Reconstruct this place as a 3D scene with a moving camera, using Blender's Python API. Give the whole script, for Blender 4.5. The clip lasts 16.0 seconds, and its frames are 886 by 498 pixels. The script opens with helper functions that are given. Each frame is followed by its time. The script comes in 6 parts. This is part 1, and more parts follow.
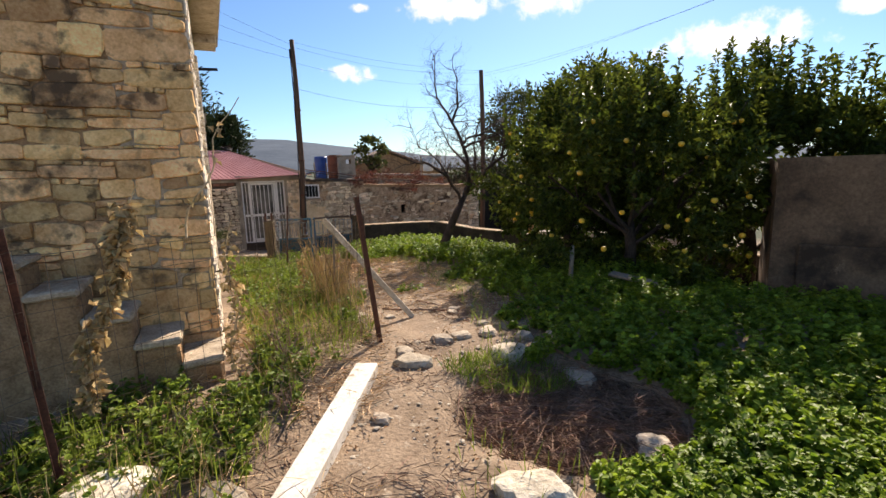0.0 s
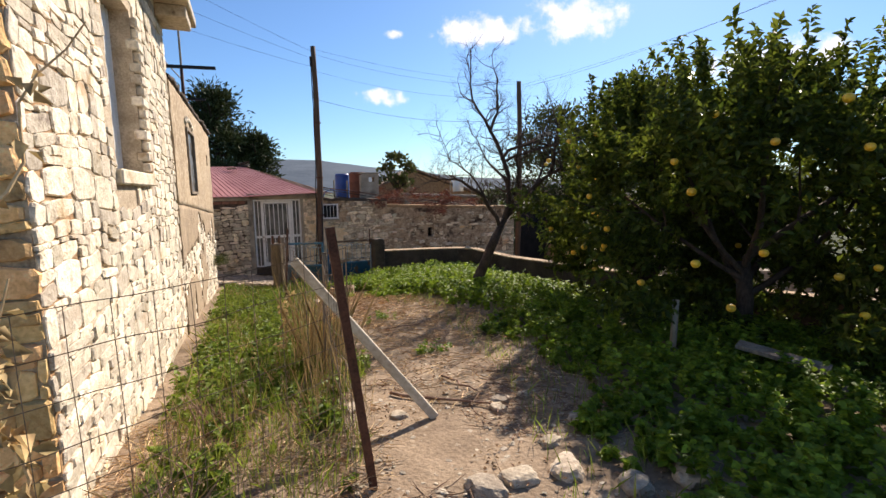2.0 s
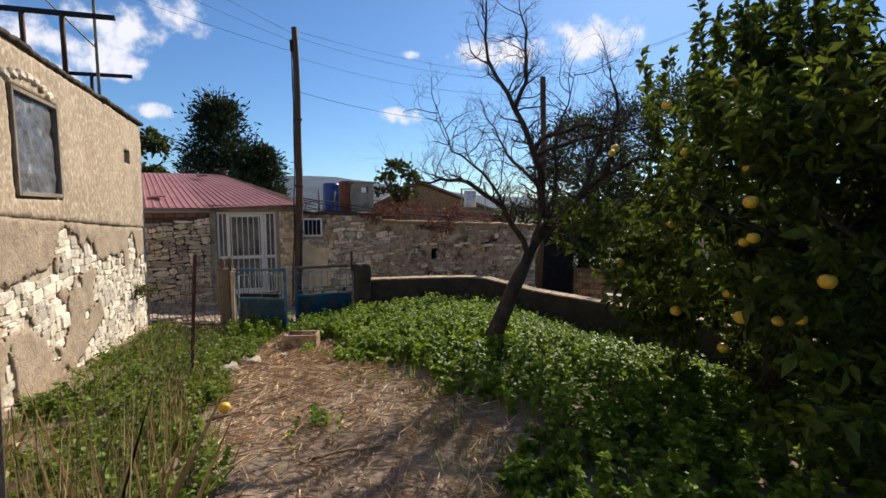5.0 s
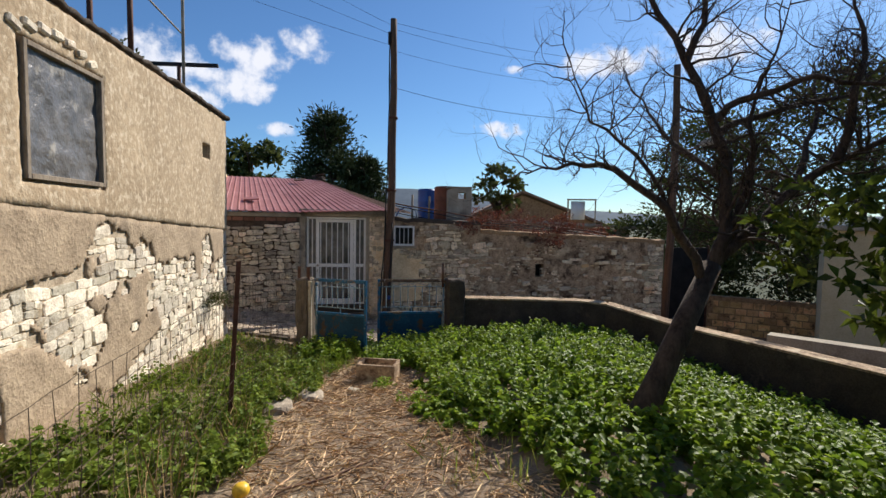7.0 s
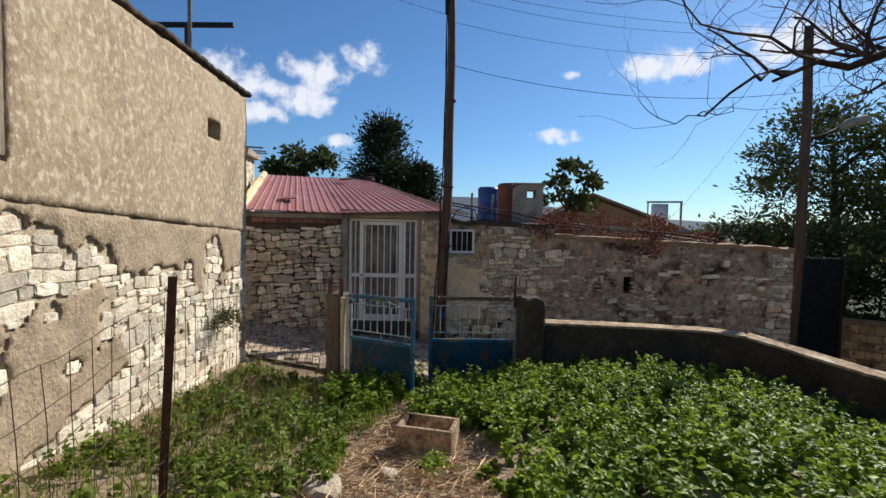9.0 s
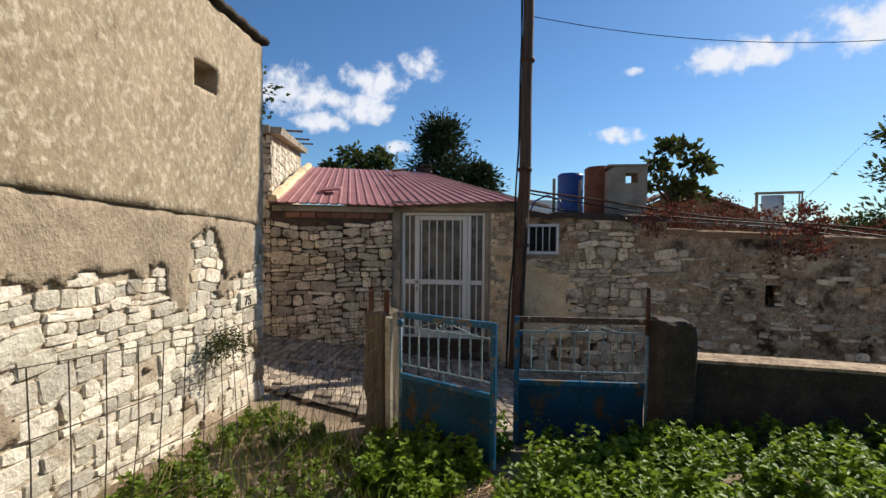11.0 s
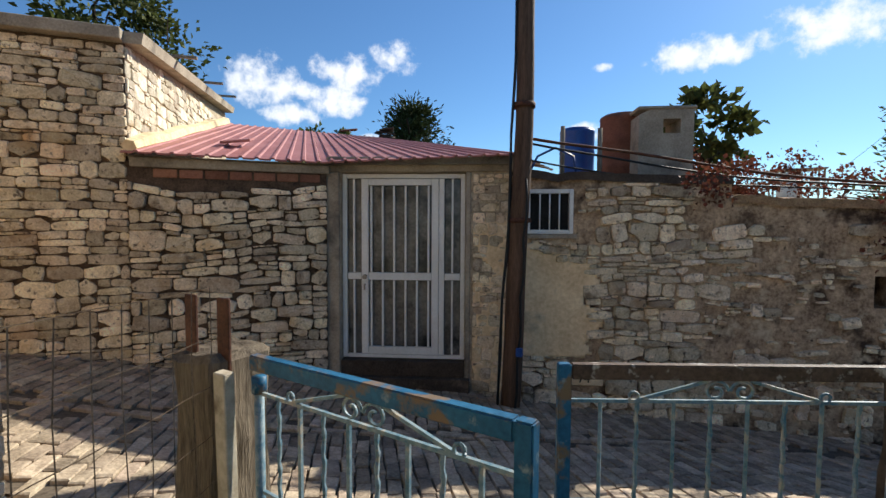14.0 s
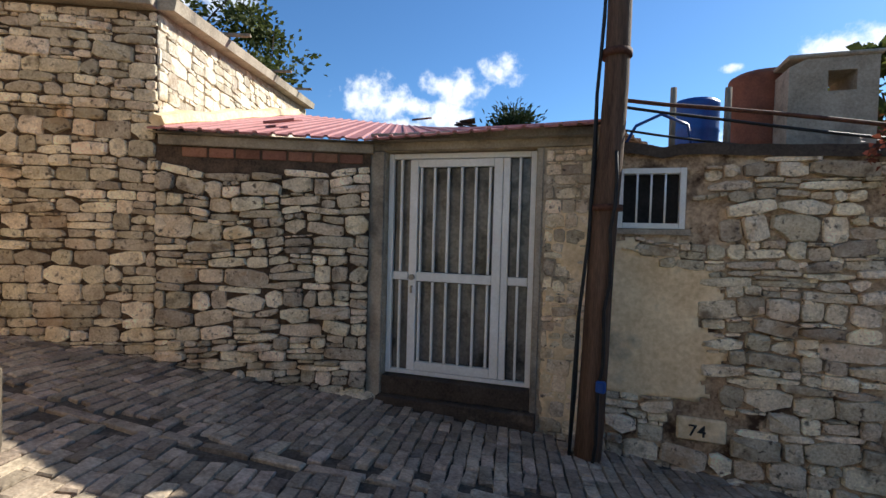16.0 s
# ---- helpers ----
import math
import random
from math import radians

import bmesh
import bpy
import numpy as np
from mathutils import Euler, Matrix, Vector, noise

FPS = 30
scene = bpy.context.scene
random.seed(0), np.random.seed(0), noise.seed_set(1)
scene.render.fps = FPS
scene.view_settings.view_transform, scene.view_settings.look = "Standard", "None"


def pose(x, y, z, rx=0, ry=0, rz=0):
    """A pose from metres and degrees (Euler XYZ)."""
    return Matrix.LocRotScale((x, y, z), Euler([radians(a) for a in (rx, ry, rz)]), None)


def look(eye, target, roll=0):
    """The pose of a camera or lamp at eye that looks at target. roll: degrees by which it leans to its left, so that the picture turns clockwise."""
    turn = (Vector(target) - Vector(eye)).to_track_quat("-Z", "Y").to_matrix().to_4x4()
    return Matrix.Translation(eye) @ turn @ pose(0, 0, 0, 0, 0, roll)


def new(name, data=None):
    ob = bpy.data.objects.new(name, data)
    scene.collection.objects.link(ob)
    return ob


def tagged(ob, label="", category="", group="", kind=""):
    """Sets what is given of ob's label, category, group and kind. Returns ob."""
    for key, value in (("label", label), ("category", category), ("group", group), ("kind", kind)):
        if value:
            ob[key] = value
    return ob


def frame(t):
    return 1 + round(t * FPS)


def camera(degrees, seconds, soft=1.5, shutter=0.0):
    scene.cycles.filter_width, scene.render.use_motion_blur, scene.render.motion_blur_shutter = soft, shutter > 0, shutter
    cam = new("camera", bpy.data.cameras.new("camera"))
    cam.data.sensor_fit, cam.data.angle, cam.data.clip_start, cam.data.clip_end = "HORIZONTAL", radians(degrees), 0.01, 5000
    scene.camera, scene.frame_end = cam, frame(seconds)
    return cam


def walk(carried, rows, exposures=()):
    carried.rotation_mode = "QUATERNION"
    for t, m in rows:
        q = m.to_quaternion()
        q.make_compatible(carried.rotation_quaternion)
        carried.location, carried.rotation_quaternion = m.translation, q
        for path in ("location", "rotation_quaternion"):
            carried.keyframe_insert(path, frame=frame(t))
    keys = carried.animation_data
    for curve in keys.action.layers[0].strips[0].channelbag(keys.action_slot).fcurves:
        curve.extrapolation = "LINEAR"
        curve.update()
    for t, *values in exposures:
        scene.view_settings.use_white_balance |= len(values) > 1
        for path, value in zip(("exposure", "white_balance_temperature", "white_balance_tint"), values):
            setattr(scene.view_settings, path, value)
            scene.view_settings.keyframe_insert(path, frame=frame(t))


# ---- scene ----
cam = camera(87.1, 16.0)
METRES, EYE, TILT, LEAN, TURN = 13.9, 1.55, 0.0, 0.0, 0.0
ROWS = [
    (0.0, 0.0, 0.0, 0.0, -0.27, -9.95, 1.56),
    (0.5, -0.0067, 0.0286, -0.0022, 1.64, -9.04, 1.2),
    (1.0, -0.0096, 0.0598, -0.0037, 2.1, -8.29, 1.02),
    (1.5, -0.0112, 0.1028, -0.0043, 2.65, -7.88, 1.02),
    (2.0, -0.0073, 0.1362, -0.0047, 3.27, -7.31, 0.9),
    (2.5, -0.0096, 0.1718, -0.0081, 3.8, -6.65, 0.7),
    (3.0, -0.0102, 0.2097, -0.0107, 3.69, -6.15, 0.48),
    (3.5, -0.0052, 0.248, -0.0112, 3.58, -5.69, 0.35),
    (6.0, -0.0112, 0.3989, -0.017, 9.94, -4.54, -0.46),
    (6.5, -0.0219, 0.4266, -0.0193, 14.61, -3.87, -0.71),
    (7.0, -0.0322, 0.4521, -0.0226, 16.85, -3.6, -1.07),
    (7.5, -0.0477, 0.482, -0.0259, 19.6, -3.33, -1.18),
    (8.0, -0.0616, 0.5137, -0.0277, 20.83, -3.21, -1.34),
    (8.5, -0.0733, 0.5437, -0.0289, 22.01, -2.94, -1.24),
    (9.0, -0.0866, 0.5753, -0.0315, 23.53, -2.73, -1.14),
    (9.5, -0.1, 0.6045, -0.0333, 24.82, -2.49, -1.08),
    (10.0, -0.1176, 0.6331, -0.0351, 28.34, -2.16, -0.83),
    (12.5, -0.2168, 0.7753, -0.0543, 31.14, -2.43, -0.43),
    (13.0, -0.2292, 0.8, -0.0569, 29.92, -2.59, -0.39),
    (13.5, -0.2389, 0.8248, -0.0604, 28.76, -3.01, -0.29),
    (14.0, -0.2412, 0.8514, -0.0624, 27.25, -3.07, -0.32),
    (14.5, -0.2491, 0.8735, -0.0669, 26.17, -2.7, -0.43),
    (15.0, -0.2509, 0.8896, -0.0689, 26.35, -2.23, -0.84),
    (15.5, -0.2476, 0.9147, -0.0725, 30.12, -1.79, -1.27),
    (16.0, -0.2535, 0.9308, -0.0758, 39.79, -1.91, -1.53),
]
walk(cam, [(t, pose(0, 0, EYE, TILT, LEAN, TURN) @ pose(METRES * x, METRES * y, METRES * z, 90 + pitch, roll, yaw)) for t, x, y, z, yaw, pitch, roll in ROWS],
     [(0.0, 1.0, 6900, 18), (1.5, 0.97, 6750, 17), (2.5, 0.71, 6550, 16), (3.5, 0.48, 6350, 15), (6.0, 0.50, 6200, 13), (9.0, 0.40, 6050, 10), (12.5, 0.45, 6200, 10), (13.0, 0.48, 6200, 9), (14.0, 0.68, 6150, 8), (14.5, 0.86, 6150, 8), (15.0, 0.88, 6150, 8), (16.0, 0.86, 5950, 8)])

# ---- light ----
SUN_AZ, SUN_EL = (0.345, 0.939), radians(35.0)
sun_dir = Vector((SUN_AZ[0] * math.cos(SUN_EL), SUN_AZ[1] * math.cos(SUN_EL), math.sin(SUN_EL))).normalized()
sun = new("sun", bpy.data.lights.new("sun", "SUN"))
sun.data.energy, sun.data.angle, sun.data.color = 4.8, radians(0.6), (1.0, 0.92, 0.78)
sun.matrix_world = look((0, 0, 30), Vector((0, 0, 30)) - sun_dir)
SKY = 0.075


def build_world():
    w = bpy.data.worlds.new("sky")
    scene.world = w
    w.use_nodes = True
    nt = w.node_tree
    nt.nodes.clear()
    N, L = nt.nodes.new, nt.links.new
    sky = N("ShaderNodeTexSky")
    sky.sky_type, sky.sun_disc, sky.sun_elevation = "NISHITA", False, SUN_EL
    sky.sun_rotation = math.atan2(SUN_AZ[0], SUN_AZ[1])
    sky.air_density, sky.dust_density, sky.ozone_density = 1.0, 0.25, 3.0
    geo = N("ShaderNodeTexCoord")
    n1 = N("ShaderNodeTexNoise")
    n1.inputs["Scale"].default_value, n1.inputs["Detail"].default_value, n1.inputs["Roughness"].default_value = 26, 7, 0.6
    L(geo.outputs["Generated"], n1.inputs["Vector"])
    total = None
    # cumulus clouds: azimuth to the left of ahead, elevation, half width, half height, in degrees
    for az, el, hw, hh in CLOUDS:
        a, e = radians(az), radians(el)
        d = Vector((-math.sin(a) * math.cos(e), math.cos(a) * math.cos(e), math.sin(e)))
        r = Vector((math.cos(a), math.sin(a), 0))
        u = r.cross(d)
        q = []
        for axis, half in ((r, hw), (u, hh)):
            v = N("ShaderNodeVectorMath")
            v.operation = "DOT_PRODUCT"
            v.inputs[1].default_value = axis / radians(half)
            L(geo.outputs["Generated"], v.inputs[0])
            p = N("ShaderNodeMath")
            p.operation = "MULTIPLY"
            L(v.outputs["Value"], p.inputs[0])
            L(v.outputs["Value"], p.inputs[1])
            q.append(p)
        f = N("ShaderNodeVectorMath")
        f.operation = "DOT_PRODUCT"
        f.inputs[1].default_value = d
        L(geo.outputs["Generated"], f.inputs[0])
        back = N("ShaderNodeMath")
        back.operation, back.inputs[1].default_value = "LESS_THAN", 0
        L(f.outputs["Value"], back.inputs[0])
        s = N("ShaderNodeMath")
        s.operation = "ADD"
        L(q[0].outputs[0], s.inputs[0]), L(q[1].outputs[0], s.inputs[1])
        s2 = N("ShaderNodeMath")
        s2.operation, s2.inputs[1].default_value = "MULTIPLY_ADD", 50
        L(back.outputs[0], s2.inputs[0]), L(s.outputs[0], s2.inputs[2])
        s3 = N("ShaderNodeMath")
        s3.operation, s3.inputs[0].default_value = "SUBTRACT", 1.0
        L(s2.outputs[0], s3.inputs[1])
        if total is None:
            total = s3
        else:
            m = N("ShaderNodeMath")
            m.operation = "MAXIMUM"
            L(total.outputs[0], m.inputs[0]), L(s3.outputs[0], m.inputs[1])
            total = m
    nn = N("ShaderNodeMath")
    nn.operation, nn.inputs[1].default_value, nn.inputs[2].default_value = "MULTIPLY_ADD", 4.2, -2.15
    L(n1.outputs["Fac"], nn.inputs[0])
    add = N("ShaderNodeMath")
    add.operation = "ADD"
    L(total.outputs[0], add.inputs[0]), L(nn.outputs[0], add.inputs[1])
    ramp = N("ShaderNodeMapRange")
    ramp.interpolation_type = "SMOOTHSTEP"
    ramp.inputs["From Min"].default_value, ramp.inputs["From Max"].default_value = -0.25, 1.15
    L(add.outputs[0], ramp.inputs["Value"])
    tint = N("ShaderNodeMix")
    tint.data_type, tint.blend_type = "RGBA", "MULTIPLY"
    tint.inputs["Factor"].default_value = 1
    tint.inputs["B"].default_value = SKY_TINT
    L(sky.outputs[0], tint.inputs["A"])
    mix = N("ShaderNodeMix")
    mix.data_type = "RGBA"
    mix.inputs["B"].default_value = (CLOUD, CLOUD, CLOUD * 1.03, 1)
    L(ramp.outputs[0], mix.inputs["Factor"]), L(tint.outputs["Result"], mix.inputs["A"])
    bg = N("ShaderNodeBackground")
    bg.inputs["Strength"].default_value = SKY
    L(mix.outputs["Result"], bg.inputs["Color"])
    out = N("ShaderNodeOutputWorld")
    L(bg.outputs[0], out.inputs[0])


CLOUD = 8.8
SKY_TINT = (0.66, 0.88, 1.05, 1)
CLOUDS = [(-1.3, 17.7, 5.0, 1.7), (-11.5, 18.2, 5.6, 2.3), (10.4, 10.8, 2.9, 0.95), (8.7, 17.4, 1.2, 0.5), (-31, 11.6, 7, 2.2), (39, 17.0, 4.2, 2.0), (33, 19.3, 2.4, 1.9),
          (40.2, 13.6, 4.2, 1.4), (42.5, 15.0, 4.5, 1.3), (45.0, 12.4, 3.6, 1.3), (36.3, 9.8, 2.2, 0.8), (48, 15.5, 4.6, 2.7), (-41, 13, 2, 0.9), (70, 25, 9, 4), (120, 25, 12, 5), (-130, 22, 12, 5), (-75, 24, 9, 4), (175, 30, 10, 5)]
build_world()

# ---- materials ----


def material(name, dark, light, scale=6.0, rough=0.85, bump=0.3, fine=60.0, spread=0.0, island=False, metal=0.0, extra=None, stretch=(1, 1, 1), trans=0.0, bump_dist=0.01):
    """Two-scale noise colour between dark and light; spread: change from piece to piece; extra: (colour, scale, from, to), stains."""
    m = bpy.data.materials.new(name)
    m.use_nodes = True
    nt = m.node_tree
    N, L = nt.nodes.new, nt.links.new
    b = nt.nodes["Principled BSDF"]
    geo = N("ShaderNodeNewGeometry")
    mp = N("ShaderNodeMapping")
    mp.inputs["Scale"].default_value = stretch
    L(geo.outputs["Position"], mp.inputs["Vector"])

    def noise_tex(sc, detail=5):
        n = N("ShaderNodeTexNoise")
        n.inputs["Scale"].default_value, n.inputs["Detail"].default_value = sc, detail
        n.inputs["Roughness"].default_value = 0.62
        L(mp.outputs[0], n.inputs["Vector"])
        return n

    big, small = noise_tex(scale), noise_tex(fine, 3)
    mixn = N("ShaderNodeMath")
    mixn.operation, mixn.inputs[1].default_value = "MULTIPLY_ADD", 0.45
    L(small.outputs["Fac"], mixn.inputs[0])
    half = N("ShaderNodeMath")
    half.operation, half.inputs[1].default_value = "MULTIPLY", 0.55
    L(big.outputs["Fac"], half.inputs[0])
    L(half.outputs[0], mixn.inputs[2])
    ramp = N("ShaderNodeMapRange")
    ramp.inputs["From Min"].default_value, ramp.inputs["From Max"].default_value = 0.37, 0.63
    L(mixn.outputs[0], ramp.inputs["Value"])
    mix = N("ShaderNodeMix")
    mix.data_type = "RGBA"
    mix.inputs["A"].default_value, mix.inputs["B"].default_value = (*dark, 1), (*light, 1)
    L(ramp.outputs[0], mix.inputs["Factor"])
    col = mix.outputs["Result"]
    if extra:
        for colour, sc, lo, hi in (extra if isinstance(extra[0], (list, tuple)) and isinstance(extra[0][0], (list, tuple)) else [extra]):
            e = noise_tex(sc, 6)
            r = N("ShaderNodeMapRange")
            r.inputs["From Min"].default_value, r.inputs["From Max"].default_value = lo, hi
            L(e.outputs["Fac"], r.inputs["Value"])
            x = N("ShaderNodeMix")
            x.data_type = "RGBA"
            x.inputs["B"].default_value = (*colour, 1)
            L(r.outputs[0], x.inputs["Factor"]), L(col, x.inputs["A"])
            col = x.outputs["Result"]
    if spread:
        if island:
            rnd = geo.outputs["Random Per Island"]
        else:
            rnd = N("ShaderNodeObjectInfo").outputs["Random"]
        h = N("ShaderNodeHueSaturation")
        v = N("ShaderNodeMapRange")
        v.inputs["To Min"].default_value, v.inputs["To Max"].default_value = 1 - spread, 1 + spread
        L(rnd, v.inputs["Value"]), L(v.outputs[0], h.inputs["Value"])
        hm = N("ShaderNodeMath")
        hm.operation, hm.inputs[1].default_value = "MULTIPLY", 7.31
        fr = N("ShaderNodeMath")
        fr.operation = "FRACT"
        L(rnd, hm.inputs[0]), L(hm.outputs[0], fr.inputs[0])
        hv = N("ShaderNodeMapRange")
        hv.inputs["To Min"].default_value, hv.inputs["To Max"].default_value = 0.5 - 0.022 * spread, 0.5 + 0.022 * spread
        L(fr.outputs[0], hv.inputs["Value"]), L(hv.outputs[0], h.inputs["Hue"])
        L(col, h.inputs["Color"])
        col = h.outputs["Color"]
    L(col, b.inputs["Base Color"])
    b.inputs["Roughness"].default_value, b.inputs["Metallic"].default_value = rough, metal
    b.inputs["Specular IOR Level"].default_value = 0.25 if rough > 0.45 else 0.5
    if bump:
        bp = N("ShaderNodeBump")
        bp.inputs["Strength"].default_value, bp.inputs["Distance"].default_value = bump, bump_dist
        L(mixn.outputs[0], bp.inputs["Height"]), L(bp.outputs[0], b.inputs["Normal"])
    if trans:
        t = N("ShaderNodeBsdfTranslucent")
        L(col, t.inputs["Color"])
        ms = N("ShaderNodeMixShader")
        ms.inputs[0].default_value = trans
        L(b.outputs[0], ms.inputs[1]), L(t.outputs[0], ms.inputs[2])
        L(ms.outputs[0], nt.nodes["Material Output"].inputs[0])
    return m


STONE_OLD = material("stone_tan", (0.58, 0.32, 0.12), (0.93, 0.62, 0.295), 6, 0.9, 1.0, 45, 0.4, extra=(((0.13, 0.085, 0.045), 2.6, 0.55, 0.66), ((0.55, 0.34, 0.10), 1.5, 0.60, 0.74), ((0.22, 0.14, 0.07), 5.5, 0.57, 0.66)), bump_dist=0.02)
STONE_OLD_J = material("stone_tan_small", (0.58, 0.32, 0.12), (0.93, 0.62, 0.295), 6, 0.9, 1.0, 45, 0.4, True, extra=(((0.13, 0.085, 0.045), 2.6, 0.55, 0.66), ((0.55, 0.34, 0.10), 1.5, 0.60, 0.74), ((0.22, 0.14, 0.07), 5.5, 0.57, 0.66)), bump_dist=0.02)
STONE_WHITE = material("stone_limestone", (0.46, 0.38, 0.27), (0.80, 0.71, 0.56), 8, 0.9, 1.0, 40, 0.32, extra=(((0.36, 0.24, 0.12), 2.6, 0.57, 0.70), ((0.25, 0.20, 0.15), 6.0, 0.60, 0.70)), bump_dist=0.02)
STONE_WHITE_J = material("stone_limestone_small", (0.46, 0.38, 0.27), (0.80, 0.71, 0.56), 8, 0.9, 1.0, 40, 0.32, True, extra=(((0.36, 0.24, 0.12), 2.6, 0.57, 0.70), ((0.25, 0.20, 0.15), 6.0, 0.60, 0.70)), bump_dist=0.02)
STONE_GREY = material("stone_grey_tan", (0.47, 0.36, 0.235), (0.92, 0.775, 0.55), 9, 0.9, 1.0, 55, 0.42, extra=(((0.26, 0.19, 0.12), 4.5, 0.55, 0.68), ((0.52, 0.33, 0.16), 1.7, 0.54, 0.72), ((0.16, 0.12, 0.085), 19.0, 0.58, 0.67)), bump_dist=0.02)
STONE_GREY_J = material("stone_grey_tan_small", (0.47, 0.36, 0.235), (0.92, 0.775, 0.55), 9, 0.9, 1.0, 55, 0.42, True, extra=(((0.26, 0.19, 0.12), 4.5, 0.55, 0.68), ((0.52, 0.33, 0.16), 1.7, 0.54, 0.72), ((0.16, 0.12, 0.085), 19.0, 0.58, 0.67)), bump_dist=0.02)
MORTAR_TAN = material("mortar_tan", (0.20, 0.115, 0.055), (0.46, 0.29, 0.15), 9, 0.95, 0.9, 60, bump_dist=0.02)
MORTAR_PALE = material("mortar_pale", (0.29, 0.22, 0.145), (0.60, 0.49, 0.35), 8, 0.95, 0.9, 60, bump_dist=0.02)
MORTAR_DARK = material("mortar_dark", (0.035, 0.023, 0.015), (0.15, 0.10, 0.066), 6, 0.95, 0.9, 50, bump_dist=0.02)
MORTAR_BROWN = material("mortar_brown", (0.17, 0.105, 0.06), (0.62, 0.45, 0.285), 6.0, 0.95, 1.0, 30, extra=(((0.06, 0.036, 0.022), 2.2, 0.53, 0.64), ((0.60, 0.48, 0.32), 3.4, 0.57, 0.66), ((0.05, 0.037, 0.026), 16.0, 0.62, 0.70)), bump_dist=0.03)
MORTAR_GREY = material("mortar_weathered", (0.27, 0.20, 0.13), (0.50, 0.39, 0.26), 4, 0.95, 0.8, 40, extra=((0.12, 0.09, 0.06), 1.8, 0.55, 0.72), bump_dist=0.02)
PLASTER = material("plaster_sand", (0.30, 0.22, 0.135), (0.48, 0.365, 0.235), 1.6, 0.95, 0.7, 26, extra=(((0.28, 0.21, 0.14), 1.1, 0.56, 0.78), ((0.58, 0.47, 0.33), 19.0, 0.50, 0.64), ((0.24, 0.175, 0.11), 9.0, 0.60, 0.72), ((0.22, 0.155, 0.095), 0.9, 0.60, 0.75)), stretch=(1, 1, 0.8), bump_dist=0.03)
RENDER_COAT = material("render_rough_brown", (0.27, 0.20, 0.13), (0.45, 0.345, 0.23), 5, 0.97, 1.0, 30, extra=((0.17, 0.13, 0.09), 1.4, 0.55, 0.75), bump_dist=0.03)
CREAM = material("plaster_cream", (0.66, 0.47, 0.255), (0.95, 0.75, 0.47), 4.0, 0.95, 0.9, 24, extra=((0.27, 0.21, 0.14), 2.0, 0.55, 0.72))
CONCRETE = material("concrete", (0.25, 0.205, 0.15), (0.46, 0.39, 0.295), 3, 0.92, 0.5, 50, extra=((0.10, 0.085, 0.07), 1.7, 0.54, 0.72))
# very dark base with paler mottling; on the garden wall it includes backlit shade
CONCRETE_DARK = material("concrete_dark_mottled", (0.035, 0.026, 0.019), (0.10, 0.075, 0.055), 3, 0.92, 0.6, 50, extra=((0.20, 0.15, 0.105), 3.2, 0.62, 0.74))
BRICK = material("brick_red", (0.20, 0.085, 0.05), (0.33, 0.16, 0.10), 8, 0.9, 0.6, 60, 0.25)
SOIL = material("soil_path", (0.165, 0.115, 0.075), (0.36, 0.265, 0.175), 2.2, 0.97, 0.9, 34, extra=(((0.13, 0.09, 0.055), 1.3, 0.54, 0.70), ((0.46, 0.39, 0.29), 5.0, 0.62, 0.72)), bump_dist=0.03)
SETT = material("sett_grey", (0.20, 0.15, 0.105), (0.50, 0.395, 0.285), 7, 0.8, 0.9, 45, 0.36)
SETT_J = material("sett_grey_small", (0.20, 0.15, 0.105), (0.50, 0.395, 0.285), 7, 0.8, 0.9, 45, 0.36, True)
ROAD = material("road_bed", (0.06, 0.046, 0.033), (0.16, 0.125, 0.09), 5, 0.95, 0.7, 40)
ROOF_RED = material("roof_sheet_red", (0.31, 0.115, 0.105), (0.44, 0.20, 0.18), 2.5, 0.55, 0.1, 40, extra=((0.50, 0.27, 0.24), 3.0, 0.60, 0.75))
WHITE_PAINT = material("white_enamel", (0.70, 0.67, 0.61), (0.84, 0.82, 0.77), 3, 0.35, 0.05, 40)
WOOD_POLE = material("creosoted_wood", (0.055, 0.032, 0.02), (0.16, 0.095, 0.06), 4, 0.85, 0.6, 30, stretch=(6, 6, 0.4))
WOOD_PALE = material("weathered_timber", (0.36, 0.29, 0.20), (0.62, 0.54, 0.41), 4, 0.85, 0.5, 30, extra=((0.20, 0.15, 0.10), 6.0, 0.60, 0.72))
WOOD_GREY = material("grey_timber", (0.16, 0.125, 0.09), (0.32, 0.26, 0.19), 5, 0.9, 0.5, 40, stretch=(1, 1, 0.3))
POST_DARK = material("dark_split_timber", (0.075, 0.056, 0.038), (0.21, 0.165, 0.115), 6, 0.92, 0.9, 40, stretch=(4, 4, 0.4), bump_dist=0.02)
RUST = material("rusted_steel", (0.05, 0.022, 0.014), (0.14, 0.06, 0.035), 12, 0.8, 0.4, 80)
RUST_RED = material("rust_red_drum", (0.15, 0.055, 0.033), (0.26, 0.10, 0.055), 6, 0.75, 0.3, 60)
WIRE = material("galvanised_wire", (0.07, 0.05, 0.035), (0.20, 0.145, 0.10), 20, 0.6, 0.1, 80, metal=0.2)
BLUE = material("gate_blue_paint", (0.012, 0.075, 0.15), (0.03, 0.15, 0.27), 4, 0.5, 0.3, 50, extra=(((0.19, 0.13, 0.08), 7.0, 0.53, 0.60), ((0.24, 0.29, 0.31), 13.0, 0.60, 0.68)))
